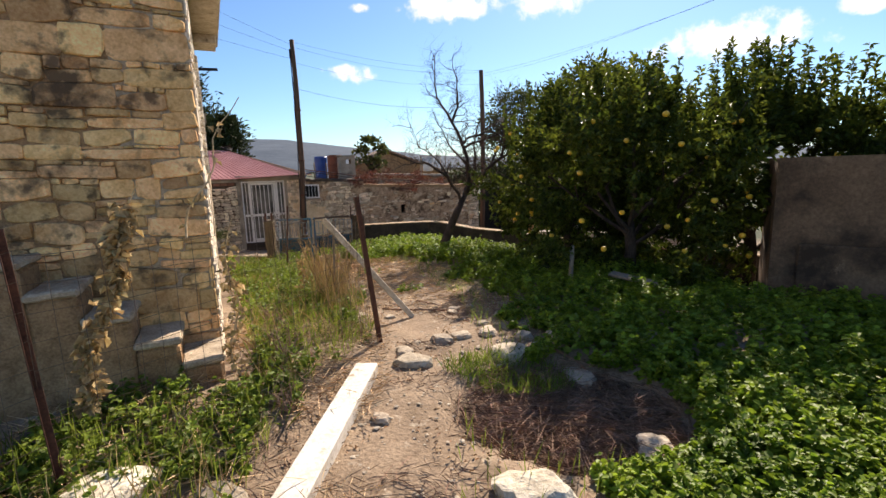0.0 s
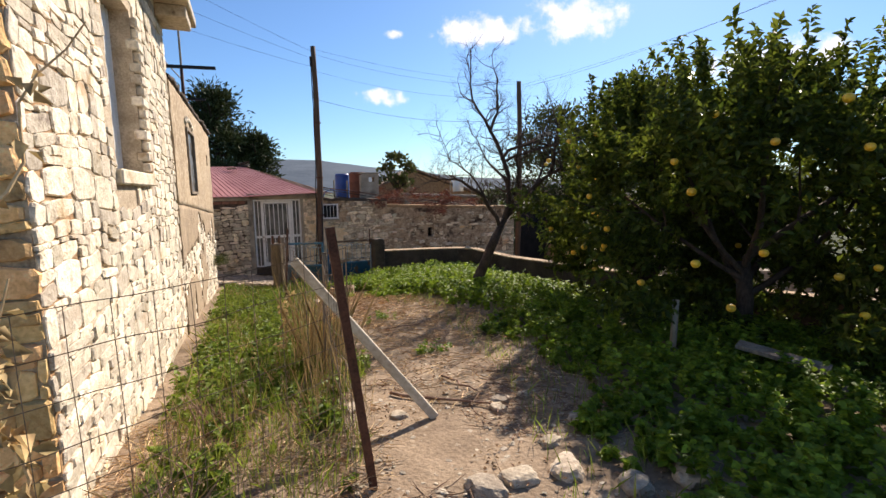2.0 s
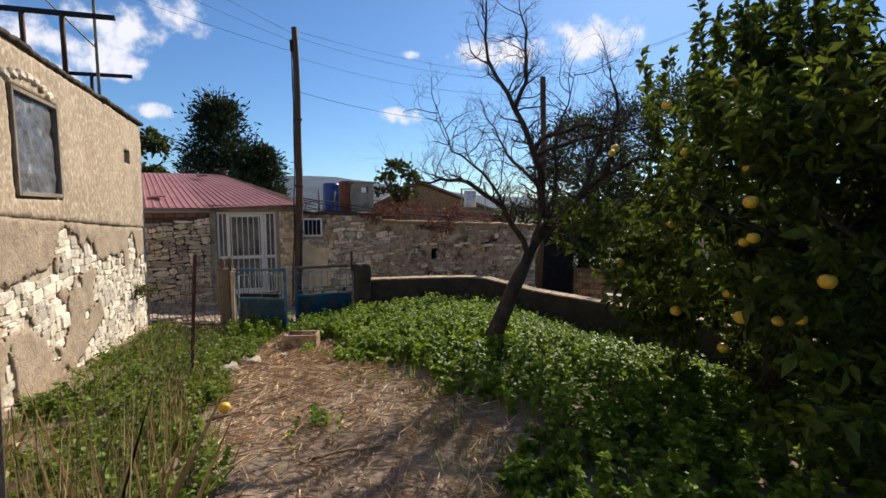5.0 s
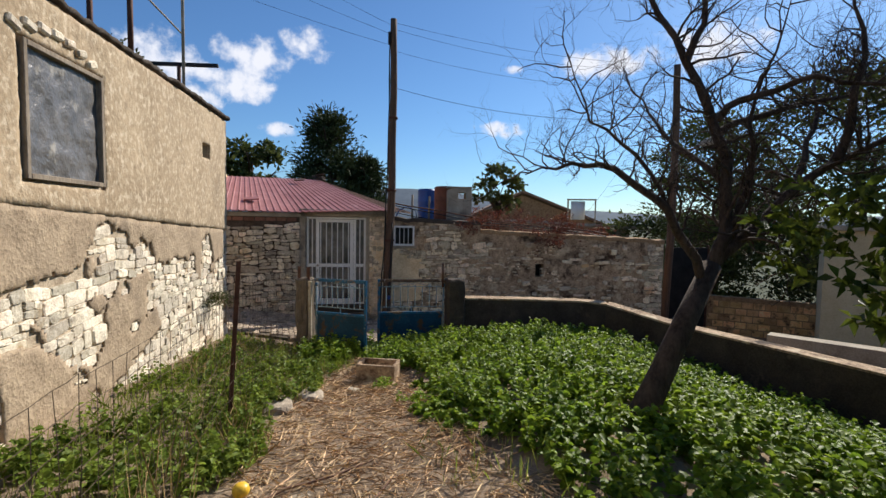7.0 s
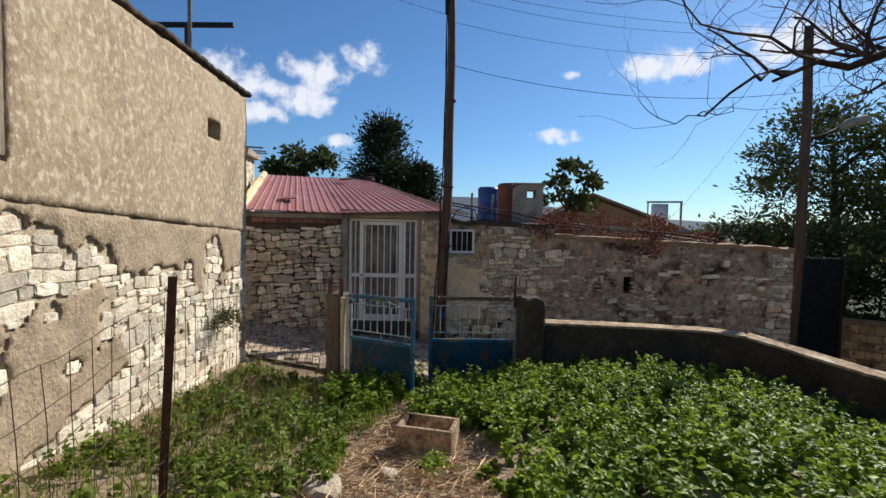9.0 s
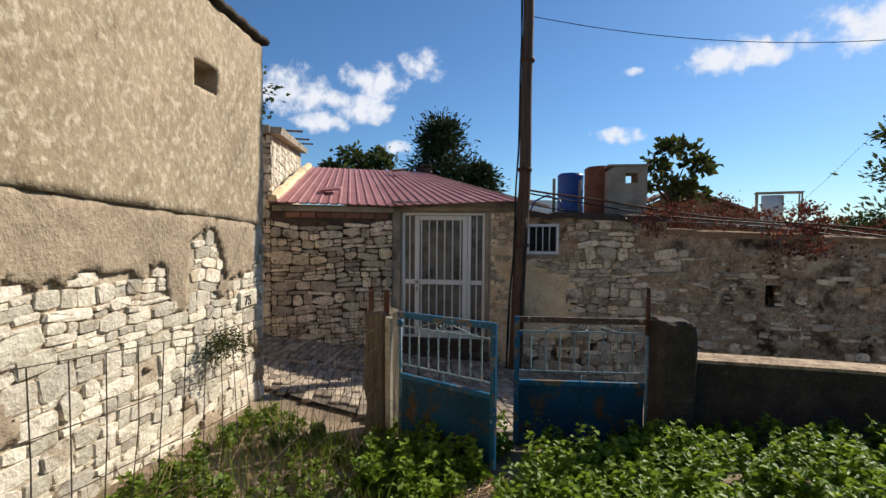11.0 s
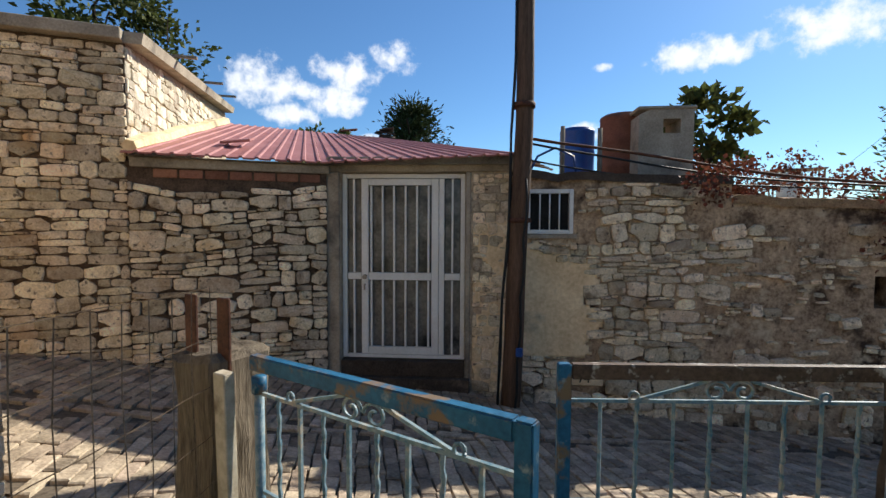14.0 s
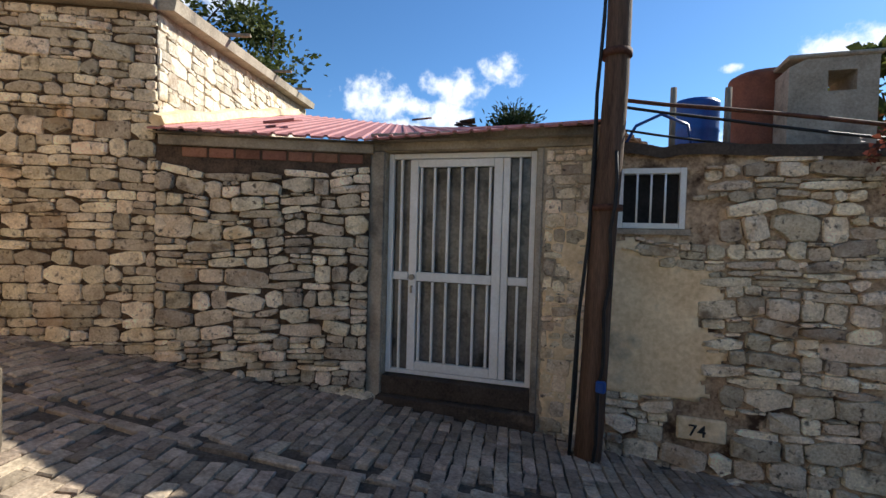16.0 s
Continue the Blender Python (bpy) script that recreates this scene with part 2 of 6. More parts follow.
# BLUE at about half value: the panel's shade is in the colour; flecks are rust
PANEL = material("gate_panel_shaded_blue", (0.006, 0.035, 0.065), (0.016, 0.085, 0.15), 3, 0.5, 0.3, 50, extra=(((0.10, 0.06, 0.035), 5.0, 0.54, 0.62), ((0.10, 0.13, 0.14), 11.0, 0.62, 0.70)))
GATE_BAR = material("gate_worn_paint", (0.08, 0.17, 0.225), (0.30, 0.355, 0.365), 14, 0.5, 0.2, 60, extra=((0.42, 0.37, 0.30), 18.0, 0.54, 0.64))
RAIL_WORN = material("gate_rail_rusted", (0.06, 0.036, 0.024), (0.17, 0.105, 0.07), 9, 0.65, 0.4, 60, extra=(((0.55, 0.48, 0.40), 13.0, 0.58, 0.66), ((0.02, 0.10, 0.18), 5.0, 0.66, 0.72)))
BLUE_DRUM = material("blue_plastic", (0.008, 0.05, 0.22), (0.015, 0.085, 0.33), 3, 0.4, 0.05, 40)
DARK = material("dark_interior", (0.012, 0.011, 0.010), (0.03, 0.027, 0.024), 4, 0.9, 0.1, 30)
PLASTIC = material("dusty_plastic_sheet", (0.075, 0.068, 0.06), (0.17, 0.155, 0.14), 3.5, 0.35, 0.8, 12, extra=((0.32, 0.285, 0.23), 4.5, 0.60, 0.68), bump_dist=0.03)
PANE = material("frosted_pane", (0.09, 0.082, 0.07), (0.22, 0.20, 0.17), 3, 0.25, 0.1, 30, extra=((0.03, 0.03, 0.027), 2.2, 0.5, 0.62))
BLACK = material("black_cable", (0.012, 0.012, 0.012), (0.03, 0.028, 0.026), 8, 0.6, 0.1, 40)
INK = material("black_paint", (0.02, 0.018, 0.016), (0.05, 0.045, 0.04), 8, 0.8, 0.1, 40)
BARK = material("bark_grey_brown", (0.03, 0.02, 0.014), (0.095, 0.065, 0.047), 10, 0.95, 0.9, 50, stretch=(1, 1, 0.4), bump_dist=0.02)
LEAF_WEED = material("leaf_weed", (0.095, 0.165, 0.012), (0.29, 0.38, 0.035), 1.6, 0.5, 0.1, 40, 0.4, True, trans=0.45)
LEAF_STRIP = material("leaf_strip_weed", (0.085, 0.14, 0.016), (0.24, 0.30, 0.04), 1.6, 0.55, 0.1, 40, 0.45, True, trans=0.4)
LEAF_GRASS = material("grass_blades", (0.13, 0.19, 0.02), (0.27, 0.31, 0.05), 1.5, 0.6, 0.0, 20, 0.4, True, trans=0.45)
LEAF_DRY = material("dry_stalks", (0.32, 0.21, 0.09), (0.56, 0.42, 0.21), 3, 0.85, 0.0, 30, 0.35, True, trans=0.2)
LEAF_CITRUS = material("leaf_citrus", (0.032, 0.052, 0.007), (0.13, 0.155, 0.018), 1.3, 0.5, 0.1, 30, 0.5, True, trans=0.42)
LEAF_PINE = material("leaf_pine", (0.03, 0.045, 0.014), (0.075, 0.085, 0.03), 1, 0.7, 0.1, 10, 0.4, True, trans=0.1)
LEAF_FIG = material("leaf_fig", (0.04, 0.055, 0.014), (0.11, 0.12, 0.032), 2, 0.75, 0.1, 20, 0.4, True, trans=0.3)
LEAF_RED = material("leaf_vine_red", (0.085, 0.026, 0.016), (0.19, 0.062, 0.034), 2, 0.7, 0.1, 20, 0.5, True, trans=0.3)
LITTER = material("dead_leaves", (0.22, 0.13, 0.07), (0.46, 0.31, 0.18), 3, 0.85, 0.1, 30, 0.5, True, trans=0.15)
FIELD_ROCK = material("field_rock", (0.28, 0.22, 0.155), (0.56, 0.47, 0.35), 8, 0.9, 1.0, 40, 0.25, extra=((0.12, 0.10, 0.07), 4.0, 0.56, 0.70), bump_dist=0.02)
STRAW = material("straw", (0.36, 0.21, 0.10), (0.78, 0.58, 0.34), 3, 0.85, 0.0, 30, 0.4, True)
TWIG = material("dead_twigs", (0.15, 0.085, 0.055), (0.36, 0.23, 0.155), 3, 0.9, 0.0, 30, 0.4, True)
PEBBLE = material("pebbles", (0.26, 0.21, 0.15), (0.50, 0.43, 0.33), 6, 0.9, 0.4, 40, 0.35, True)
FRUIT = material("fruit_orange", (0.62, 0.32, 0.012), (0.80, 0.52, 0.04), 6, 0.4, 0.2, 90, 0.15)
# distance haze is painted in as a blue base colour
HILL = material("far_hill_haze_tint", (0.028, 0.05, 0.078), (0.06, 0.085, 0.115), 0.02, 1, 0.0, 0.15)
YELLOW = material("plaster_yellow", (0.46, 0.36, 0.21), (0.58, 0.47, 0.29), 2, 0.95, 0.4, 30)
SHED = material("shed_brown_plaster", (0.12, 0.072, 0.042), (0.25, 0.155, 0.09), 1.6, 0.95, 0.6, 30, extra=(((0.05, 0.033, 0.022), 1.3, 0.50, 0.66), ((0.34, 0.22, 0.13), 3.5, 0.62, 0.72)))
BEAM = material("flaking_white_paint", (0.60, 0.53, 0.42), (0.84, 0.79, 0.69), 5, 0.7, 0.4, 40, extra=((0.36, 0.27, 0.17), 7.0, 0.60, 0.68))
TILE = material("roof_tile_brown", (0.17, 0.10, 0.065), (0.32, 0.20, 0.13), 5, 0.9, 0.5, 40)

# ---- mesh helpers ----


def mesh_part(name, verts, faces, mat, parent=None, label="", smooth=False):
    me = bpy.data.meshes.new(name)
    me.from_pydata([tuple(v) for v in verts], [], [tuple(f) for f in faces])
    me.validate()
    me.update()
    me.materials.append(mat)
    if smooth:
        me.polygons.foreach_set("use_smooth", [True] * len(me.polygons))
    ob = new(name, me)
    if parent:
        ob.parent = parent
    if label:
        tagged(ob, label)
    return ob


def part(name, bm, mat, parent=None, label="", smooth=False):
    me = bpy.data.meshes.new(name)
    bmesh.ops.recalc_face_normals(bm, faces=bm.faces)
    bm.to_mesh(me)
    bm.free()
    me.materials.append(mat)
    if smooth:
        me.polygons.foreach_set("use_smooth", [True] * len(me.polygons))
    ob = new(name, me)
    if parent:
        ob.parent = parent
    if label:
        tagged(ob, label)
    return ob


def thing(name, label, category, group="", at=(0, 0, 0), kind=""):
    ob = new(name)
    ob.location = at
    ob.empty_display_size = 0.1
    return tagged(ob, label, category, group, kind)


def add_box(bm, m, sx, sy, sz, bevel=0.0):
    """A box with its middle at m's origin."""
    g = bmesh.ops.create_cube(bm, size=1, matrix=m @ Matrix.Diagonal((sx, sy, sz, 1)))
    if bevel:
        es = list({e for v in g["verts"] for e in v.link_edges})
        bmesh.ops.bevel(bm, geom=es, offset=bevel, segments=1, affect="EDGES")


def add_tube(bm, pts, radii, sides=8, caps=True):
    """A tube along pts; radii: one number or one a point."""
    pts = [Vector(p) for p in pts]
    if not isinstance(radii, (list, tuple)):
        radii = [radii] * len(pts)
    rings, ref = [], None
    for i, p in enumerate(pts):
        d = (pts[min(i + 1, len(pts) - 1)] - pts[max(i - 1, 0)]).normalized()
        if ref is None:
            ref = d.orthogonal().normalized()
        else:
            ref = (ref - d * ref.dot(d)).normalized()
        o = d.cross(ref)
        rings.append([bm.verts.new(p + (ref * math.cos(2 * math.pi * k / sides) + o * math.sin(2 * math.pi * k / sides)) * radii[i]) for k in range(sides)])
    for a, b in zip(rings, rings[1:]):
        for k in range(sides):
            bm.faces.new((a[k], a[(k + 1) % sides], b[(k + 1) % sides], b[k]))
    if caps:
        bm.faces.new(rings[0][::-1]), bm.faces.new(rings[-1])


def tube(name, pts, radii, mat, parent=None, label="", sides=8):
    bm = bmesh.new()
    add_tube(bm, pts, radii, sides)
    return part(name, bm, mat, parent, label, smooth=sides > 5)


class Face:
    """A wall's face over the plan line a to b: s runs along it, n points out of it."""

    def __init__(self, a, b, out):
        self.a, self.b = Vector((*a, 0)), Vector((*b, 0))
        self.length = (self.b - self.a).length
        self.d = (self.b - self.a).normalized()
        self.n = Vector((self.d.y, -self.d.x, 0))
        if self.n.dot(Vector((*out, 0))) < 0:
            self.n = -self.n

    def p(self, s, z, o=0.0):
        return self.a + self.d * s + self.n * o + Vector((0, 0, z))

    def m(self, s, z, o=0.0):
        """x along the wall, y into it, z up."""
        return Matrix.Translation(self.p(s, z, o)) @ Matrix((self.d, -self.n, (0, 0, 1))).transposed().to_4x4()

    def y_at(self, y):
        return (y - self.a.y) / self.d.y


def wall_blocks(bm, face, tops, low, thick, openings=()):
    """Solid wall with through openings (s0, s1, z0, z1). tops: (s, z) along its upper edge; low: its foot."""
    cuts = sorted({s for s, z in tops} | {s for o in openings for s in o[:2]})
    ts, tz = [s for s, z in tops], [z for s, z in tops]
    for s0, s1 in zip(cuts, cuts[1:]):
        if s1 - s0 < 1e-4:
            continue
        mid = (s0 + s1) / 2
        spans, z = [], (low, low)
        for o in sorted(openings, key=lambda o: o[2]):
            if o[0] <= mid <= o[1]:
                spans.append((z, (o[2], o[2])))
                z = (o[3], o[3])
        e = 1e-5
        spans.append((z, (float(np.interp(s0 + e, ts, tz)), float(np.interp(s1 - e, ts, tz)))))
        for (la, lb), (ha, hb) in spans:
            vs = [bm.verts.new(face.p(s, zz, -o)) for s, zz, o in ((s0, la, 0), (s1, lb, 0), (s1, hb, 0), (s0, ha, 0), (s0, la, thick), (s1, lb, thick), (s1, hb, thick), (s0, ha, thick))]
            for f in ((0, 1, 2, 3), (5, 4, 7, 6), (3, 2, 6, 7), (1, 0, 4, 5), (0, 3, 7, 4), (2, 1, 5, 6)):
                bm.faces.new([vs[k] for k in f])


def wall(name, face, tops, low, thick, mat, parent=None, openings=(), label=""):
    bm = bmesh.new()
    wall_blocks(bm, face, tops, low, thick, openings)
    bmesh.ops.remove_doubles(bm, verts=bm.verts, dist=1e-4)
    return part(name, bm, mat, parent, label)


# ---- the lie of the land ----
LAND = np.array([(0, -12, .05), (-6, -5, .05), (5, -5, .05), (0, 0, 0), (-2, 2, .02), (-1.9, 3.6, .05), (-.6, 4.1, 0), (1.5, 2.8, -.08), (-.3, 4.9, -.06), (1.7, 6, -.08),
                 (4, 5, -.1), (-2.6, 5.2, -.09), (-4.4, 8.8, -.35), (-2.6, 8.85, -.45), (0, 9.8, -.12), (-.7, 7, -.26), (1.6, 9.1, -.34), (-2.9, 11.5, -.80),
                 (-6.3, 12.8, -.80), (-3.6, 13.2, -.93), (-4.9, 13, -.88), (-.9, 13.6, -.58), (1.2, 12.2, -.82), (2.4, 11.4, -.95), (3.6, 10.4, -1.0), (-9.16, 13.6, -.55), (-8.3, 14.4, -.76),
                 (-6.9, 15.9, -1.16), (-5, 16.5, -1.29), (-4.4, 17, -1.40), (-1.5, 18.1, -1.65), (1.5, 19.2, -1.85)])
FAR = np.array([(-12, 10, -.1), (-14, 4, .1), (9, 3, -.1), (9, 14, -1.6), (4, 22, -2), (-10, 24, -1), (0, 26, -2), (-16, 18, -.4), (12, -8, .1), (-12, -10, .2), (14, 24, -2.3)])
CTRL = np.vstack([LAND, FAR])


def _kernel(r):
    return np.where(r > 1e-9, r * r * np.log(r + 1e-12), 0.0)


def _land_weights():
    n = len(CTRL)
    r = np.linalg.norm(CTRL[:, None, :2] - CTRL[None, :, :2], axis=2)
    a = np.zeros((n + 3, n + 3))
    a[:n, :n] = _kernel(r) + 0.02 * np.eye(n)
    a[:n, n], a[:n, n + 1:], a[n, :n], a[n + 1:, :n] = 1, CTRL[:, :2], 1, CTRL[:, :2].T
    return np.linalg.solve(a, np.concatenate([CTRL[:, 2], np.zeros(3)]))


LAND_W = _land_weights()


PIT = (.83, 2.93, .80, .70)


def land(x, y):
    """Height of the ground, for arrays."""
    x, y = np.atleast_1d(np.asarray(x, float)), np.atleast_1d(np.asarray(y, float))
    cx, cy = np.clip(x, -16, 14), np.clip(y, -12, 26)
    r = np.sqrt((cx[:, None] - CTRL[None, :, 0]) ** 2 + (cy[:, None] - CTRL[None, :, 1]) ** 2)
    z = _kernel(r) @ LAND_W[:-3] + LAND_W[-3] + LAND_W[-2] * cx + LAND_W[-1] * cy
    away = np.clip(np.hypot(x - cx, y - cy) / 60, 0, 1)
    hollow = np.clip((1.12 - np.hypot((x - PIT[0]) / PIT[2], (y - PIT[1]) / PIT[3])) / .28, 0, 1)
    return z * (1 - away) - 2.2 * away - .11 * hollow * hollow * (3 - 2 * hollow)


def gz(x, y):
    return float(land(x, y)[0])


def build_ground():
    far = [30, 45, 80, 150, 300, 600, 1200, 2500]
    xs = np.concatenate([-np.array(far[::-1]), np.arange(-16, 14.01, 0.14), far])
    ys = np.concatenate([-np.array(far[::-1]), [-20, -14], np.arange(-10, 26.01, 0.14), far])
    gx, gy = np.meshgrid(xs, ys)
    z = np.concatenate([land(a, b) for a, b in zip(gx, gy)])
    gx, gy = gx.ravel(), gy.ravel()
    near = (np.abs(gx) < 20) & (np.abs(gy) < 28)
    rough = np.array([0.02 * noise.noise((a * 1.7, b * 1.7, 0)) + 0.012 * noise.noise((a * 6, b * 6, 3)) if k else 0 for a, b, k in zip(gx, gy, near)])
    z = z + rough
    nx, ny = len(xs), len(ys)
    idx = np.arange(nx * ny).reshape(ny, nx)
    faces = np.stack([idx[:-1, :-1], idx[:-1, 1:], idx[1:, 1:], idx[1:, :-1]], axis=-1).reshape(-1, 4)
    g = mesh_part("ground", np.stack([gx, gy, z], axis=1), faces.tolist(), SOIL, smooth=True)
    tagged(g, "bare tan soil garden ground with trodden path", "ground", kind="structure")


def fields(m):
    """Beyond the village the soil gives way to dark green scrub."""
    nt = m.node_tree
    N, L = nt.nodes.new, nt.links.new
    b = nt.nodes["Principled BSDF"]
    old = b.inputs["Base Color"].links[0].from_socket
    geo, ln, mr, mx = N("ShaderNodeNewGeometry"), N("ShaderNodeVectorMath"), N("ShaderNodeMapRange"), N("ShaderNodeMix")
    ln.operation, mx.data_type = "LENGTH", "RGBA"
    mr.inputs["From Min"].default_value, mr.inputs["From Max"].default_value = 23, 27
    mx.inputs["B"].default_value = (0.042, 0.052, 0.02, 1)
    L(geo.outputs["Position"], ln.inputs[0]), L(ln.outputs["Value"], mr.inputs["Value"]), L(mr.outputs[0], mx.inputs["Factor"])
    L(old, mx.inputs["A"]), L(mx.outputs["Result"], b.inputs["Base Color"])


fields(SOIL)
build_ground()

# ---- masonry ----
stone_rng = random.Random(5)


def stone_mesh(name, mat, rough):
    """A roughly squared stone in a unit cell: broken corners, hewn face."""
    u = stone_rng.uniform
    left, right = u(1 - 2.6 * rough, 1.02), u(1 - 2.6 * rough, 1.02)
    lift_l, lift_r = u(-1, 1) * (1 - left) * .4, u(-1, 1) * (1 - right) * .4
    ring = []
    for cx, cy, first_x in ((-1, -1, 0), (1, -1, 1), (1, 1, 0), (-1, 1, 1)):
        a, b = u(.03, .08 + rough * .9), u(.05, .14 + rough * 1.2)
        p = (cx * u(.5 - rough * .3, .51), cy * (.5 - b)), (cx * (.5 - a), cy * u(.5 - rough * .4, .52))
        ring += [p[0], p[1]] if not first_x else [p[1], p[0]]
        if cx * cy > 0:
            ring.append((u(-.14, .14), cy * u(.5 - rough * .3, .52 + rough * .25)))
    ring = [(x, y * (left if x < -.2 else right if x > .2 else 1) + (lift_l if x < -.2 else lift_r if x > .2 else 0)) for x, y in ring]
    n, vs, fs = len(ring), [], []
    for sc, dep in ((1.0, 0.9), (1.0, -0.5), (0.91, -0.95)):
        vs += [(x * sc, dep + (u(-.22, .18) if dep < 0 else 0), y * sc) for x, y in ring]
    vs.append((u(-.2, .2), -1.08, u(-.2, .2)))
    for r in range(2):
        for k in range(n):
            fs.append((r * n + k, r * n + (k + 1) % n, (r + 1) * n + (k + 1) % n, (r + 1) * n + k))
    fs += [(2 * n + k, 2 * n + (k + 1) % n, 3 * n) for k in range(n)]
    me = bpy.data.meshes.new(name)
    me.from_pydata(vs, [], fs)
    me.update()
    me.materials.append(mat)
    return me


STONES = {}
for key, m1, m2 in (("old", STONE_OLD, STONE_OLD_J), ("white", STONE_WHITE, STONE_WHITE_J), ("grey", STONE_GREY, STONE_GREY_J)):
    STONES[key] = ([stone_mesh("stone", m1, {"grey": (0.07, 0.12, 0.18), "white": (0.05, 0.09, 0.14), "old": (0.04, 0.07, 0.12)}[key][k % 3]) for k in range(24)], m2)


def masonry(face, s0, s1, z0, z1, course, length, gap, depth, key, parent, keep=None, limit=300, seed=1, wave=0.03, first=None):
    """Stones laid in wavering courses on a face. keep(s, z, w, h): whether a stone is there. first: the stretch of s whose stones are single pieces."""
    rng = random.Random(seed)
    found = []

    def line(s, z):
        return z + wave * (noise.noise((s * .9, z * 1.3, seed)) + .45 * noise.noise((s * 2.9, z * 2.4, seed + 7)))

    def lay(a, b, lo, hi):
        """One stone between two bed lines, tilted with them."""
        m = (a + b) / 2
        za, zb = line(m, lo), line(m, hi)
        zc, w, h = (za + zb) / 2, b - a, zb - za
        if w > .03 and h > .02 and (keep is None or keep(m, zc, w, h)):
            slope = (line(m + .05, (lo + hi) / 2) - line(m - .05, (lo + hi) / 2)) / .1
            found.append((m, zc, (w - gap) * rng.uniform(.97, 1.06), (h - gap * .8) * rng.uniform(.96, 1.10), depth * rng.uniform(.45, 1.4), -math.degrees(math.atan(slope)) + rng.uniform(-5, 5)))

    z = z0
    while z < z1:
        h = course[0] + (course[1] - course[0]) * rng.random() ** 1.2
        s = s0 - rng.uniform(0, length[0])
        while s < s1 - .02:
            w = max(length[0] + (length[1] - length[0]) * rng.random() ** 1.6, .8 * h)
            a, b = max(s, s0), min(s + w, s1)
            b = s1 if s1 - b < .05 else b
            q = rng.random()
            if h > 1.35 * course[0] and q < .22:
                m = z + h * rng.uniform(.35, .65)
                lay(a, b, z, m)
                c = a + (b - a) * rng.uniform(.35, .65)
                if b - a > 1.5 * length[0]:
                    lay(a, c, m, z + h), lay(c, b, m, z + h)
                else:
                    lay(a, b, m, z + h)
            elif h > .09 and q < .42:
                m = z + h * rng.uniform(.70, .82)
                lay(a, b, z, m)
                c = a
                while c < b - .03:
                    e = min(b, c + rng.uniform(.06, .16))
                    lay(c, e, m, z + h)
                    c = e
            else:
                lay(a, b, z, z + h)
            s = b if b > s else s + w
        z += h
    meshes, joined = STONES[key]
    if first:
        found.sort(key=lambda q: 0 if first[0] <= q[0] <= first[1] else 1)
    single, rest = found[:limit], found[limit:]
    for s, zc, w, h, dep, tilt in single:
        ob = new("stone", meshes[rng.randrange(len(meshes))])
        ob.parent = parent
        ob.matrix_basis = face.m(s, zc) @ pose(0, 0, 0, 0, tilt * min(1, h / w * 2.5), 0) @ Matrix.Diagonal((w * rng.choice((1, -1)), dep, h, 1))
    if rest:
        vs, fs = [], []
        for s, zc, w, h, dep, tilt in rest:
            me = meshes[rng.randrange(len(meshes))]
            m = face.m(s, zc) @ pose(0, 0, 0, 0, tilt * min(1, h / w * 2.5), 0) @ Matrix.Diagonal((w * rng.choice((1, -1)), dep, h, 1))
            o = len(vs)
            vs += [m @ v.co for v in me.vertices]
            fs += [[o + k for k in f.vertices] for f in me.polygons]
        tagged(mesh_part("rubble", vs, fs, joined, parent), kind="stuff")


# ---- the long house beside the garden: a stone half and a plastered half ----
H0, H1 = (-1.82, 3.62), (-6.315, 12.84)
HF = Face(H0, H1, (1, 0.4))
S_SEAM = HF.y_at(7.33)
house = thing("stone_house", "old tan rubble stone house with a sunlit side wall", "house")
AW = (HF.y_at(4.92), HF.y_at(5.72), 1.66, 2.95)
wall_a = wall("wall", HF, [(0, 3.45), (S_SEAM, 3.5)], -0.4, 0.5, MORTAR_PALE, house, [AW])
SF = Face(H0, (-1.82 - .9 * 5, 3.62 - .437 * 5), (0.4, -1))
south = wall("wall", SF, [(0, 3.45), (5, 3.45)], -0.4, 0.5, MORTAR_TAN, house)
NF = Face((-3.63, 7.33), (-8.1, 5.15), (-.4, 1))
wall("wall", NF, [(0, 3.5), (5, 3.5)], -0.6, 0.4, MORTAR_TAN, house)
masonry(HF, 0.0, S_SEAM, -0.15, 3.45, (0.06, 0.19), (0.11, 0.38), 0.005, 0.014, "white", wall_a,
        lambda s, z, w, h: not (AW[0] - w / 2 - .02 < s < AW[1] + w / 2 + .02 and AW[2] - .12 - h / 2 < z < AW[3] + h / 2 + .02), seed=3, wave=0.10, first=(0, 2.6))
masonry(SF, 0.0, 2.6, -0.1, 3.45, (0.08, 0.21), (0.16, 0.60), 0.006, 0.024, "old", south, seed=4, wave=0.06)

# ---- plastered half ----
plaster_house = thing("plastered_house", "sand plastered village house with patches of bare stone", "house")
S_END = HF.length
BW = (HF.y_at(8.56), HF.y_at(9.45), 1.47, 2.44)
VENT = (HF.y_at(11.77), HF.y_at(12.06), 2.09, 2.30)
wall_b = wall("wall", HF, [(S_SEAM + .003, 2.84), (S_END, 2.84)], -1.1, 0.45, MORTAR_PALE, plaster_house, [BW, VENT])
EF = Face(H1, (H1[0] - .9 * 5, H1[1] - .437 * 5), (-.4, 1))
wall("wall", EF, [(0, 2.84), (5, 2.84)], -1.2, 0.45, PLASTER, plaster_house)


def ledge(s):
    return float(np.interp(s, [HF.y_at(7.3), HF.y_at(8.4), HF.y_at(12.7)], [1.36, 1.29, 1.0]))


